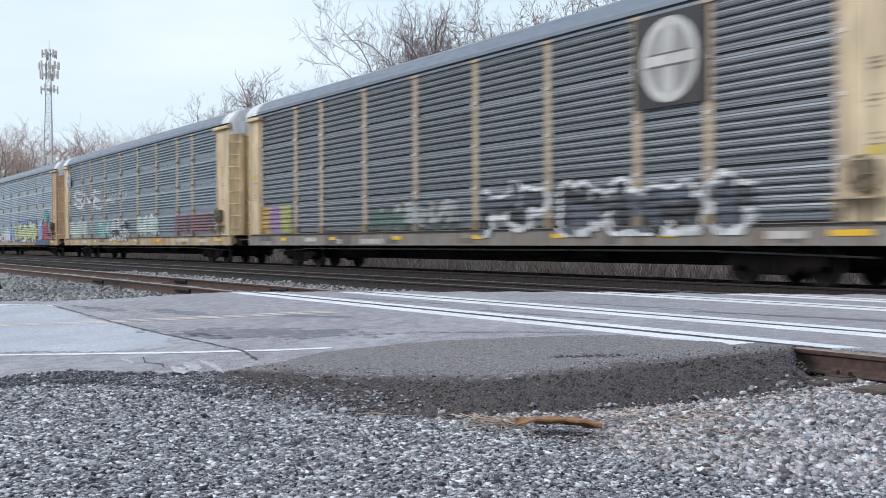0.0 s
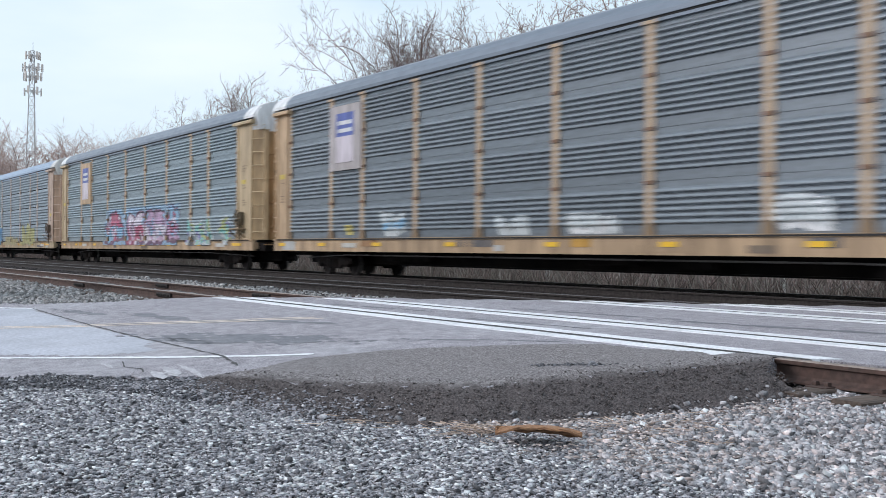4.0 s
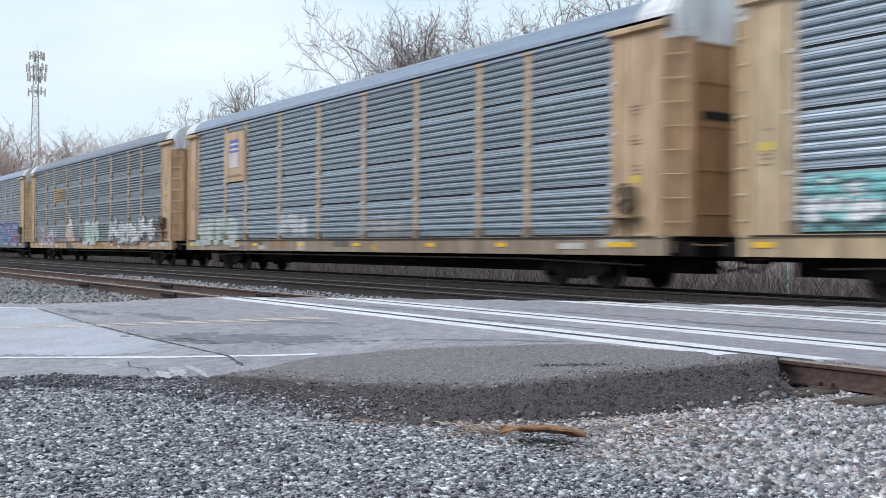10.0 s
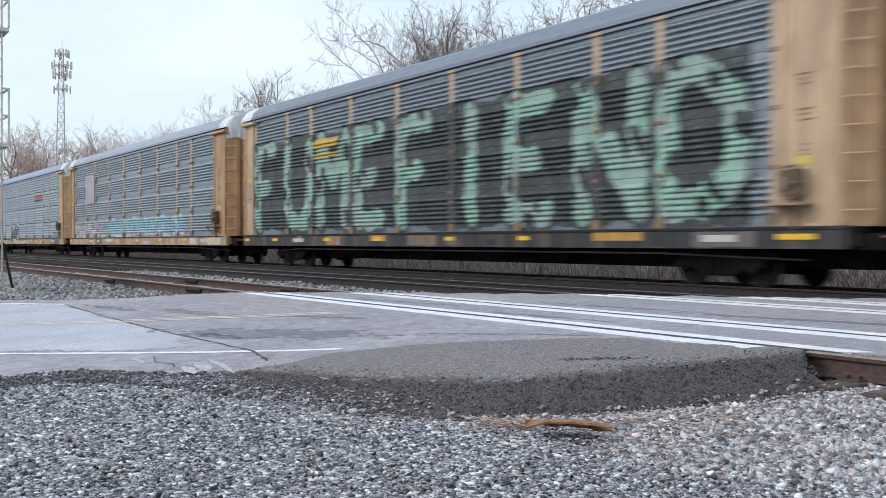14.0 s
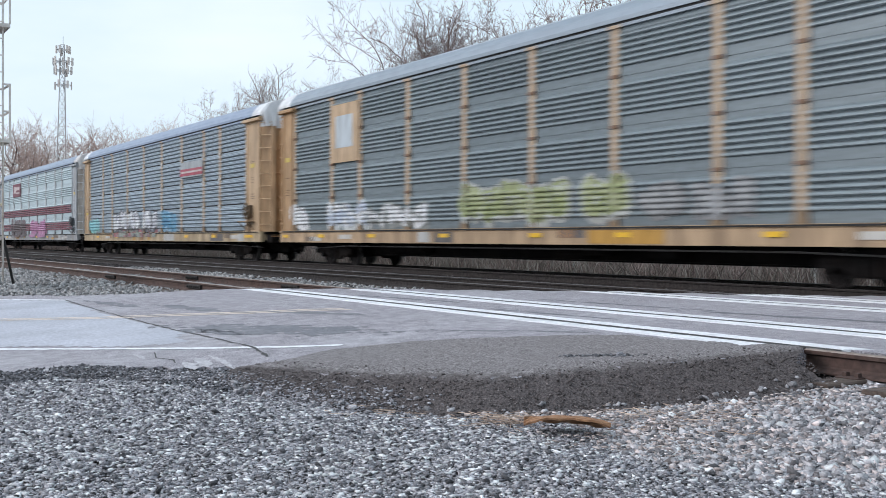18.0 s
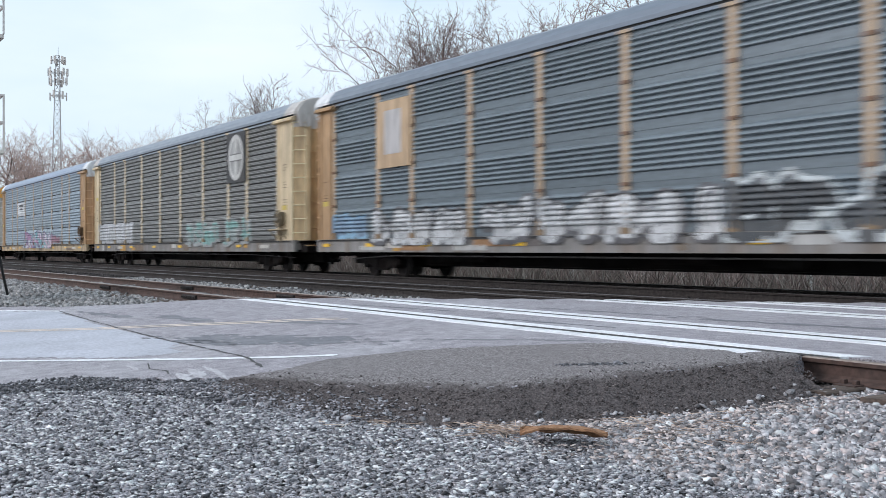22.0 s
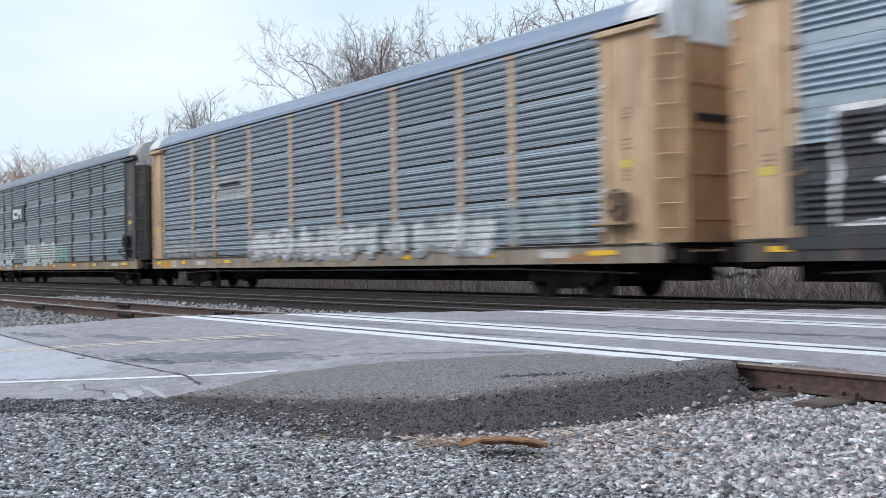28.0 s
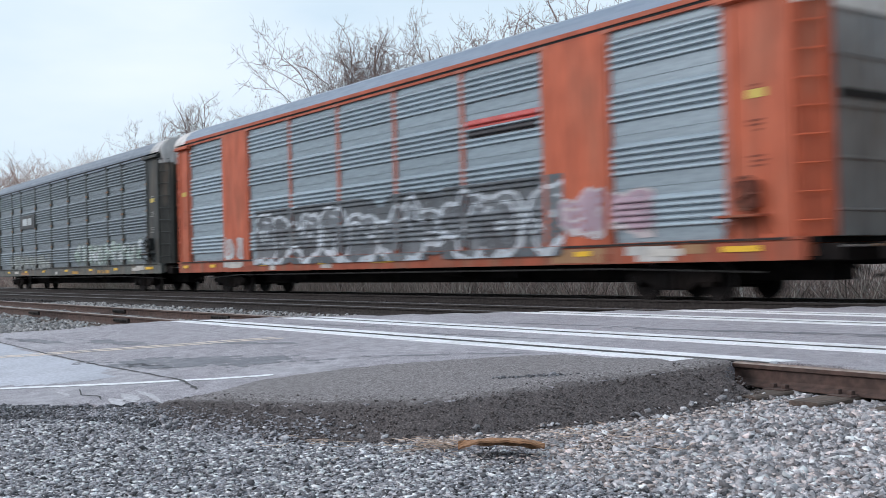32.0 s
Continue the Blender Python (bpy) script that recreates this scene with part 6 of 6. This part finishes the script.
TREES = [tree_parts(s, 15.0, ln, 6) for s, ln in ((3, 0.03), (8, -0.03), (21, 0.0))]
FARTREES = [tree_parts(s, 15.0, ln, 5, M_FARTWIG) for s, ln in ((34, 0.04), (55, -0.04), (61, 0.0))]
rnd = random.Random(5)
# x, y and size: a far row at the end of the straight, a small pair, then the tall group
spots = [(-87, 35, 1.13, 0.8), (-91, 36, 1.16, 0.8), (-97, 36, 1.06, 0.8), (-63.6, 36, 0.98, 0.7), (-62.8, 38, 1.12, 0.66), (-60.6, 37, 1.18, 0.7), (-58.0, 36, 1.16, 0.74), (-55.0, 36, 1.10, 0.8), (-50, 36, 1.09, 0.85), (-45, 37, 1.08, 0.85), (-40, 35, 1.05, 0.9), (-35, 36, 1.02, 0.9), (-30, 36, 1.0, 0.9), (-57.0, 41, 1.14, 0.8)]
for x in np.arange(-205, -94, 6.5):
    spots.append((x + rnd.uniform(-1.5, 1.5), rnd.uniform(31, 41), (0.88 + 0.0060 * (-95 - x)) * rnd.uniform(0.9, 1.1), 0.85))
for x in np.arange(-95, -20, 9.0):
    spots.append((x + rnd.uniform(-2, 2), rnd.uniform(38, 46), rnd.uniform(0.5, 0.6), 0.9))
for x, y, s, wide_ in spots:
    tr = thing("tree", "bare winter tree with fine reddish grey twigs", "tree", "trees behind the tracks")
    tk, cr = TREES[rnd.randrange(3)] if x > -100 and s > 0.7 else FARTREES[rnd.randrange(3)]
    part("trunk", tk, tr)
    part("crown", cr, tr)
    tr.matrix_world = pose(x, y, -0.4, 0, 0, rnd.uniform(0, 360)) @ Matrix.Diagonal((wide_ * s, wide_ * s, s, 1))

# ---- dry brush along the far side of the tracks ----
def brush(n, x0, x1, y0, y1, h0, h1, r, mat, name, label, seed, spread=0.3):
    rg = np.random.RandomState(seed)
    s = Shape()
    for _ in range(n):
        x, y = rg.uniform(x0, x1), rg.uniform(y0, y1)
        h = rg.uniform(h0, h1)
        b = Vector((x, y, float(bed_z(x, y)) - 0.02))
        t = b + Vector((rg.randn() * spread * h, rg.randn() * spread * h, h))
        m = (b + t) / 2 + Vector((rg.randn() * 0.04, 0, 0.04))
        s.tube(b, m, r, r * 0.7, 3, caps=False)
        s.tube(m, t, r * 0.7, r * 0.25, 3, caps=False)
    solid(name, s.mesh(name, mat), label, "dry brush", kind="stuff")


brush(13000, -110, -4, 18.9, 23.5, 0.25, 0.95, 0.010, M_DEADGRASS, "dry_grass", "tall dead brown grass behind the rails", 1, 0.42)
brush(2000, -80, -4, 18.6, 20.4, 0.4, 1.3, 0.013, M_PALESTEM, "bleached_stems", "pale bleached stems in the dead grass", 4, 0.5)
brush(3500, -110, -4, 19.5, 26, 0.8, 2.2, 0.014, M_BRUSH, "brushwood", "tangled bare brushwood behind the rails", 2, 0.35)
brush(3500, -200, -10, 27, 33, 1.0, 2.6, 0.016, M_BRUSH, "undergrowth", "bare undergrowth below the trees", 3, 0.3)
stake_mesh = Shape().bevel_box(-0.05, 0.05, -0.05, 0.05, -0.4, 0.62, 0.01).mesh("post", M_ALU)
for x in np.arange(-76, -6, 9.0):
    f = thing("marker_post", "short pale post in the dry grass", "post", "posts behind the tracks", pose(float(x) - 3.7, 21.0, -0.1))
    part("shaft", stake_mesh, f)

# ---- the lattice mast with its antennas ----
mast = thing("cell_tower", "slender grey lattice mast with three rings of antennas", "cell tower", m=pose(-174.0, 37.5, 0, 0, 0, 20))
MH = 31.7
for k in range(3):
    a0 = 2.0944 * k
    part("leg", Shape().tube((1.25 * math.cos(a0), 1.25 * math.sin(a0), -0.5), (0.38 * math.cos(a0), 0.38 * math.sin(a0), MH), 0.11, 0.06, 6).mesh("leg", M_MASTSTEEL), mast)
s = Shape()
n = 22
for i in range(n):
    z0, z1 = MH * i / n, MH * (i + 1) / n
    r0, r1 = 1.25 - 0.87 * i / n, 1.25 - 0.87 * (i + 1) / n
    for k in range(3):
        a, b = 2.0944 * k, 2.0944 * (k + 1)
        pa, pb = (r0 * math.cos(a), r0 * math.sin(a), z0), (r1 * math.cos(b), r1 * math.sin(b), z1)
        pc, pd = (r0 * math.cos(b), r0 * math.sin(b), z0), (r1 * math.cos(a), r1 * math.sin(a), z1)
        s.tube(pa, pb, 0.03, n=3)
        s.tube(pc, pd, 0.03, n=3)
        s.tube((r1 * math.cos(a), r1 * math.sin(a), z1), pb, 0.03, n=3)
part("bracing", s.mesh("bracing", M_MASTSTEEL), mast)
panel_data = Shape().bevel_box(-0.15, 0.15, -0.09, 0.09, -0.62, 0.62, 0.04).mesh("antenna", M_ALU)
for zc, rr, cnt in ((MH - 0.8, 1.0, 7), (MH - 2.7, 1.4, 9), (MH - 4.1, 1.25, 9), (MH - 6.4, 1.15, 5)):
    s = Shape()
    for k in range(12):
        a, b = 0.5236 * k, 0.5236 * (k + 1)
        s.tube((rr * math.cos(a), rr * math.sin(a), zc), (rr * math.cos(b), rr * math.sin(b), zc), 0.05, n=4)
        if k % 4 == 0:
            s.tube((0, 0, zc), (rr * math.cos(a), rr * math.sin(a), zc), 0.06, n=4)
    ring = part("antenna_ring", s.mesh("antenna_ring", M_MASTSTEEL), mast)
    for k in range(cnt):
        a = 6.28318 * k / cnt + 0.15 * math.sin(k * 5)
        part("antenna", panel_data, ring, at=pose((rr + 0.1) * math.cos(a), (rr + 0.1) * math.sin(a), zc + 0.15 * math.sin(k * 3.7), 0, 0, math.degrees(a) + 90))
part("lightning_rod", Shape().tube((0, 0, MH - 0.5), (0, 0, MH + 1.4), 0.05, 0.03, 5).mesh("lightning_rod", M_MASTSTEEL), mast)

# ---- the railway signal beside the road; it faces along the tracks ----
SX, SY, SZ = -25.8, 3.74, -0.28
signal = thing("railway_signal", "tall railway signal mast with black heads, ladder and platforms", "railway signal", m=pose(SX, SY, SZ, 0, 0, 90))
part("mast_pole", Shape().tube((0.07, 0, 0), (0.07, 0, 9.6), 0.15, 0.12, 16).mesh("mast_pole", M_ALU), signal)
part("base", Shape().bevel_box(-0.55, 0.30, -0.40, 0.40, -0.15, 0.16, 0.03).mesh("base", M_CONC), signal)
for i, z in enumerate((3.34, 5.95, 8.5)):
    pf = part("platform", Shape().bevel_box(-0.70, 0.56, -0.45, 0.45, z - 0.09, z, 0.01).mesh("platform", M_ALU), signal)
    rail_post = cached("railpost", lambda: Shape().box(-0.02, 0.02, -0.02, 0.02, 0, 1.25).mesh("rail_post", M_ALU))
    side_rail = cached("siderail", lambda: Shape().box(0.40, 0.55, -0.016, 0.016, -0.02, 0.02).mesh("side_rail", M_ALU))
    end_rail = cached("endrail", lambda: Shape().box(0.535, 0.565, -0.45, 0.45, -0.02, 0.02).mesh("end_rail", M_ALU))
    for y in (-0.45, 0.45):
        for x in (0.40, 0.55):
            part("rail_post", rail_post, pf, at=pose(x, y, z))
        for h in (0.62, 1.23):
            part("side_rail", side_rail, pf, at=pose(0, y, z + h))
    for h in (0.62, 1.23):
        part("end_rail", end_rail, pf, at=pose(0, 0, z + h))
    for h in (0.35, 0.95):
        part("platform_brace", Shape().tube((-0.6, 0.42, z + h), (0.42, 0.42, z + h), 0.018, n=6).mesh("platform_brace", M_ALU), pf)
    n = 24
    hd = Shape()
    ring = [(0.08 + 0.26 * math.cos(6.28318 * k / n), 0.70 * math.sin(6.28318 * k / n)) for k in range(n)]
    ring = [(x if abs(x) < 9 else x, max(-0.66, min(0.66, h * 1.25))) for x, h in ring]
    vs = [(x, y, z + 1.6 + h) for y in (0.14, 0.34) for x, h in ring]
    hd.add(vs, [(k, (k + 1) % n, n + (k + 1) % n, n + k) for k in range(n)] + [tuple(range(n - 1, -1, -1)), tuple(range(n, 2 * n))])
    head = part("signal_head", hd.mesh("signal_head", M_SIGBLACK), signal)
    for h in (1.2, 1.6, 2.0):
        part("visor", Shape().tube((0.08, 0.34, z + h), (0.08, 0.66, z + h - 0.03), 0.13, 0.14, 14, caps=False).mesh("visor", M_SIGBLACK), head)
s = Shape()
for x in (-0.02, 0.42):
    s.tube((x, -0.34, 0.0), (x, -0.34, 9.6), 0.022, n=6)
for i in range(25):
    s.tube((-0.02, -0.34, 0.3 + 0.38 * i), (0.42, -0.34, 0.3 + 0.38 * i), 0.014, n=5)
part("ladder", s.mesh("ladder", M_ALU), signal)
for i in range(9):
    part("ladder_bracket", Shape().tube((-0.05, 0.0, 3.6 + 0.7 * i), (-0.02, -0.34, 3.6 + 0.7 * i), 0.016, n=5).mesh("ladder_bracket", M_ALU), signal)
part("stay", Shape().tube((0.44, -0.30, 1.1), (0.70, -0.1, -0.02), 0.03, n=6).mesh("stay", M_SIGBLACK), signal)
cab = thing("signal_cabinet", "beige steel signal cabinet on legs beside the mast", "cabinet", m=pose(SX + 0.42, SY - 0.135, SZ, 0, 0, 90))
part("housing", Shape().bevel_box(-1.3, 0.38, -0.65, -0.15, 0.80, 3.17, 0.02).mesh("housing", M_CABINET), cab)
part("door", Shape().bevel_box(-0.75, 0.33, -0.675, -0.655, 0.86, 3.10, 0.005).mesh("door", M_CABINET), cab)
# Warm light reflected low on the cabinet, put in as a yellow-painted sheet.
part("yellow_panel", Shape().bevel_box(-0.74, 0.32, -0.684, -0.676, 0.87, 1.16, 0.003).mesh("yellow_panel", paint((0.88, 0.66, 0.32), 0.6, 0.1)), cab, "warm light reflection painted low on the cabinet door")
part("latch", Shape().tube((0.20, -0.71, 1.35), (0.20, -0.67, 1.35), 0.06, n=10).mesh("latch", M_UNDER), cab)
for x in (-1.15, 0.28):
    for y in (-0.58, -0.22):
        part("leg", Shape().box(x - 0.04, x + 0.04, y - 0.04, y + 0.04, -0.1, 0.81).mesh("leg", M_ALU), cab)
part("step", Shape().bevel_box(-0.6, 0.36, -1.0, -0.66, 0.30, 0.36, 0.01).mesh("step", M_ALU), cab)

# ---- loose stones ----
GEMV = np.array([(1, 0, 0), (-1, 0, 0), (0, 1, 0), (0, -1, 0), (0, 0, 1), (0, 0, -1)], float)
GEMF = np.array([(0, 2, 4), (2, 1, 4), (1, 3, 4), (3, 0, 4), (2, 0, 5), (1, 2, 5), (3, 1, 5), (0, 3, 5)])
BOXV = np.array([(x, y, z) for x in (-1, 1) for y in (-1, 1) for z in (-1, 1)], float)
BOXF = np.array([(0, 1, 3), (0, 3, 2), (4, 6, 7), (4, 7, 5), (0, 4, 5), (0, 5, 1), (2, 3, 7), (2, 7, 6), (0, 2, 6), (0, 6, 4), (1, 5, 7), (1, 7, 3)])


def stones(name, label, places, size, mat, seed, flat=0.6, gem=False):
    """Broken angular stones at plan places, as one mesh: bent boxes with uneven corners."""
    rg = np.random.RandomState(seed)
    n = len(places)
    V, F = (GEMV * 1.35, GEMF) if gem else (BOXV, BOXF)
    nv, nf = len(V), len(F)
    v = V[None] * rg.uniform(0.5 if gem else 0.35, 1.05, (n, nv, 3)) + (0.26 if gem else 0.12) * rg.randn(n, nv, 3)
    sc = size * np.clip(rg.lognormal(0, 0.36, (n, 1)), 0.45, 1.9) * np.stack([rg.uniform(0.85, 1.4, n), rg.uniform(0.7, 1.05, n), flat * rg.uniform(0.6, 1.2, n)], -1)
    v *= sc[:, None]
    tilt = 0.26 if flat < 0.45 else 0.55
    for i, j, lim in ((1, 2, tilt), (0, 2, tilt), (0, 1, 3.14)):
        a = rg.uniform(-lim, lim, (n, 1))
        c, s = np.cos(a), np.sin(a)
        p, q = v[:, :, i].copy(), v[:, :, j].copy()
        v[:, :, i], v[:, :, j] = c * p - s * q, s * p + c * q
    v += np.asarray(places)[:, None]
    v[:, :, 2] += sc[:, None, 2] * rg.uniform(0.0, 0.9, (n, 1))
    f = F[None] + nv * np.arange(n)[:, None, None]
    me = bpy.data.meshes.new(name)
    me.vertices.add(nv * n)
    me.vertices.foreach_set("co", v.ravel())
    me.loops.add(f.size)
    me.loops.foreach_set("vertex_index", f.ravel())
    me.polygons.add(nf * n)
    me.polygons.foreach_set("loop_start", np.arange(0, f.size, 3))
    me.materials.append(mat)
    me.update(calc_edges=True)
    return solid(name, me, label, "gravel", kind="stuff")


def scatter(n, x0, x1, y0, y1, keep, seed):
    rg = np.random.RandomState(seed)
    x, y = rg.uniform(x0, x1, n), rg.uniform(y0, y1, n)
    k = keep(x, y)
    x, y = x[k], y[k]
    return np.stack([x, y, bed_z(x, y)], -1)


def near_gravel(x, y):
    d = inside_distance(x, y, EDGE) + 0.5 * wobble(x, y)
    lim = np.where(x < -7.6, -0.02, -0.45 - 0.12 * np.sin(2.3 * x) ** 2)
    return (d < lim) & (y < 4.7 + 0.35 * np.sin(3 * x)) & (np.hypot(x, y) > 3.9)


def slope_gravel(x, y):
    d = inside_distance(x, y, APRON_EDGE)
    return (d < 0.0) & (d > -0.75) & (x > -8.2) & (x < -4.6)


def clean_ballast(x, y):
    return (inside_distance(x, y, APRON_EDGE) < -0.45) & (y > 4.1 + 0.45 * np.sin(2 * x)) & (y < 6.46) & ~((y > 5.98) & (np.abs((x / 0.53 + 0.5) % 1 - 0.5) < 0.20))


stones("roadside_gravel", "fine grey crushed gravel beside the road", scatter(150000, -11.5, -2.2, 0.4, 5.2, near_gravel, 1), 0.0098, M_STONE, 2, 0.42, True)
stones("gravel_chips", "flat sharp grey chips among the roadside gravel", scatter(135000, -11.5, -2.2, 0.4, 5.2, near_gravel, 51) + np.array([0, 0, 0.003]), 0.0088, M_SLATE, 52, 0.38)
def road_edge_mud(x, y):
    d = inside_distance(x, y, EDGE) + 0.5 * wobble(x, y)
    return (d < -0.01) & (d > -0.40 - 0.3 * np.sin(1.9 * x) ** 2) & (x < -6.6) & (y < 3.6)


MUD = scatter(30000, -11.5, -6.6, 0.4, 3.6, road_edge_mud, 31)
MUD[:, 2] += 0.012
stones("muddy_gravel", "dark muddy gravel along the edge of the road", MUD, 0.0115, M_MUDSTONE, 32, 0.5, True)
PIT = np.random.RandomState(33).randn(160, 2) * (0.10, 0.06)
PIT = np.column_stack([-5.92 + PIT[:, 0] + 0.5 * PIT[:, 1], 5.12 + PIT[:, 1] + 0.8 * PIT[:, 0], np.zeros(160)])
PIT[:, 2] = apron_z(PIT[:, 0], PIT[:, 1]) + 0.008
stones("pothole_rubble", "loose stones in a small broken spot of the apron", PIT, 0.011, M_MUDSTONE, 34, 0.5)
LIT = scatter(3600, -6.4, -3.6, 3.6, 6.2, lambda x, y: (np.abs(inside_distance(x, y, APRON_EDGE) + 0.78 + 0.12 * np.sin(3 * x + 2 * y)) < 0.24) & (x > -6.3), 35)
heap = np.random.RandomState(36).randn(420, 2) * (0.40, 0.30) + (-4.30, 4.12)
LIT = np.concatenate([LIT, np.column_stack([heap, bed_z(heap[:, 0], heap[:, 1])])])
LIT[:, 2] += 0.024
stones("wood_litter", "pale pinkish wood chips at the foot of the apron", LIT, 0.012, M_LITTER, 36, 0.25)
stones("dark_stones", "dark slaty stones among the gravel", scatter(15000, -11.5, -2.2, 0.4, 6.1, lambda x, y: near_gravel(x, y) | clean_ballast(x, y), 37) + np.array([0, 0, 0.006]), 0.0125, M_MUDSTONE, 38, 0.55, True)
stones("pale_pebbles", "pale stones among the grey gravel", scatter(17000, -11.5, -2.2, 0.4, 5.2, near_gravel, 3) + np.array([0, 0, 0.005]), 0.0108, M_STONEWHITE, 4, 0.4)
def yard(x, y):
    return (inside_distance(x, y, APRON_EDGE) < -0.3) & (y < 6.4) & ((np.hypot(x, y) < 3.95) | (x > -2.15) | (y < 0.42))


stones("yard_gravel", "coarse grey gravel spread over the ground beside the tracks", scatter(42000, -7.5, 8.0, -6.0, 6.4, yard, 41), 0.021, M_STONE, 42, 0.5, True)
stones("clean_ballast", "coarse clean grey ballast beside the rail", scatter(34000, -5.6, -1.8, 3.6, 6.5, clean_ballast, 5), 0.0150, M_STONE, 6, 0.62)
stones("pinkish_ballast", "pinkish stones among the clean ballast", scatter(11000, -5.6, -1.8, 3.6, 6.5, clean_ballast, 7), 0.0150, M_STONEPINK, 8, 0.6)
stones("pale_ballast", "pale stones among the clean ballast", scatter(3600, -5.6, -1.8, 3.6, 6.5, clean_ballast, 17), 0.0155, M_STONEWHITE, 18, 0.55)
SPILL = scatter(5200, -8.4, -4.4, 2.4, 6.2, slope_gravel, 15)
SPILL = SPILL[inside_distance(SPILL[:, 0], SPILL[:, 1], APRON_EDGE) < -0.62 * np.random.RandomState(5).uniform(0.2, 1.0, len(SPILL)) ** 0.4]
SPILL[:, 2] = apron_z(SPILL[:, 0], SPILL[:, 1]) + 0.012
stones("spilled_gravel", "gravel spilled along the foot of the asphalt apron", SPILL, 0.015, M_STONE, 16, 0.6)

FOOT = np.random.RandomState(61).uniform((-8.3, 2.3), (-5.7, 5.0), (60000, 2))
FD = inside_distance(FOOT[:, 0], FOOT[:, 1], APRON_EDGE) + 0.4 * wobble(FOOT[:, 0], FOOT[:, 1])
FOOT = FOOT[(FD > -0.72) & (FD < -0.14) & (np.random.RandomState(62).uniform(0, 1, len(FD)) < np.clip((-0.14 - FD) / 0.5, 0, 1) ** 1.3 * smooth(-5.7, -6.6, FOOT[:, 0]))]
stones("slope_foot_gravel", "grey gravel lapping over the foot of the asphalt apron", np.column_stack([FOOT, apron_z(FOOT[:, 0], FOOT[:, 1]) + 0.009]), 0.0092, M_SLATE, 63, 0.42)


def left_bank(x, y):
    return (inside_distance(x, y, EDGE) < -0.1) & (x < -14) & ~((np.abs(y - RAIL1) < 0.1) | (np.abs(y - RAIL1 - GAUGE) < 0.1))


stones("bank_ballast", "pale grey ballast along the little-used track", scatter(42000, -36, -15.5, 0.5, 10.6, left_bank, 9), 0.027, M_BALLAST, 10, 0.8)


def main_ballast_keep(x, y):
    return (inside_distance(x, y, EDGE) < -0.1) & (np.abs(y - RAIL2) > 0.1) & (np.abs(y - RAIL2 - GAUGE) > 0.1) & (np.abs(y - RAIL3) > 0.1)


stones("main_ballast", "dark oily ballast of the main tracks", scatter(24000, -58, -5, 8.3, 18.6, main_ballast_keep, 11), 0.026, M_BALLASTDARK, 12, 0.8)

rg_ = np.random.RandomState(21)
CH = np.stack([rg_.uniform(-8.3, -4.6, 60000), rg_.uniform(2.6, 6.2, 60000)], -1)
SD = inside_distance(CH[:, 0], CH[:, 1], APRON_EDGE)
CH = CH[(inside_distance(CH[:, 0], CH[:, 1], PATCH) > 0.02) & (SD > -0.62) & (SD < 0.3) & (rg_.uniform(0, 1, len(SD)) < np.where(SD < -0.05, 0.95, 0.10))][:17000]
stones("asphalt_chippings", "coarse dark chippings in the surface of the asphalt apron", np.column_stack([CH, apron_z(CH[:, 0], CH[:, 1]) + 0.006]), 0.0058, M_CHIP, 22, 0.7, True)

# ---- small things on the ground ----
bark = Shape()
for i in range(15):
    u = i / 14
    w = 0.075 * (1 - abs(2 * u - 1) ** 2.5) + 0.012 * math.sin(9 * u)
    for v in (-1.0, -0.5, 0.0, 0.5, 1.0):
        bark.v.append((0.50 * (u - 0.5), w * v * 1.6 - 0.09 * (2 * u - 1) ** 2, 0.042 * (1 - (2 * u - 1) ** 2) + 0.024 * (1 - v * v) + 0.02 * v * (1 - u) + 0.004 * math.sin(23 * u + 5 * v)))
bark.f = [(5 * i + j, 5 * i + 5 + j, 5 * i + 6 + j, 5 * i + j + 1) for i in range(14) for j in range(4)]
bark.m = [0] * len(bark.f)
piece = solid("bark_piece", bark.mesh("bark_piece", M_BARKPIECE), "curled orange-brown piece of bark lying on the gravel", "bark", at=pose(-4.70, 3.80, -0.268, -20, 0, 40))
mod = piece.modifiers.new("thickness", "SOLIDIFY")
mod.thickness = 0.012


def straw(name, cx, cy, n, rad, seed, label):
    rg = np.random.RandomState(seed)
    s = Shape()
    for _ in range(n):
        x, y = cx + rg.randn() * rad, cy + rg.randn() * rad * 0.8
        a, ln = rg.uniform(0, 6.28), rg.uniform(0.05, 0.16)
        z = float(bed_z(x, y)) + rg.uniform(0.015, 0.05)
        s.tube((x, y, z), (x + ln * math.cos(a), y + ln * math.sin(a), z + rg.uniform(-0.012, 0.02)), 0.0022, n=3, caps=False)
    solid(name, s.mesh(name, M_STRAW), label, "dry straw", kind="stuff")


straw("straw_tuft", -5.16, 3.66, 110, 0.12, 1, "matted dry straw at the foot of the apron")
straw("straw_tuft", -5.9, 3.35, 40, 0.2, 2, "loose dry straw at the foot of the apron")
straw("straw_tuft", -4.6, 4.5, 90, 0.3, 3, "loose dry straw among the ballast")


# ---- what moves ----
def motions():
    for number, car in CARS:
        walk(car, [(t, pose(car_x(number, t), RAIL3 + GAUGE / 2, 0)) for t in (0.0, 6.4, 12.8, 19.2, 25.6, 32.0)])


motions()
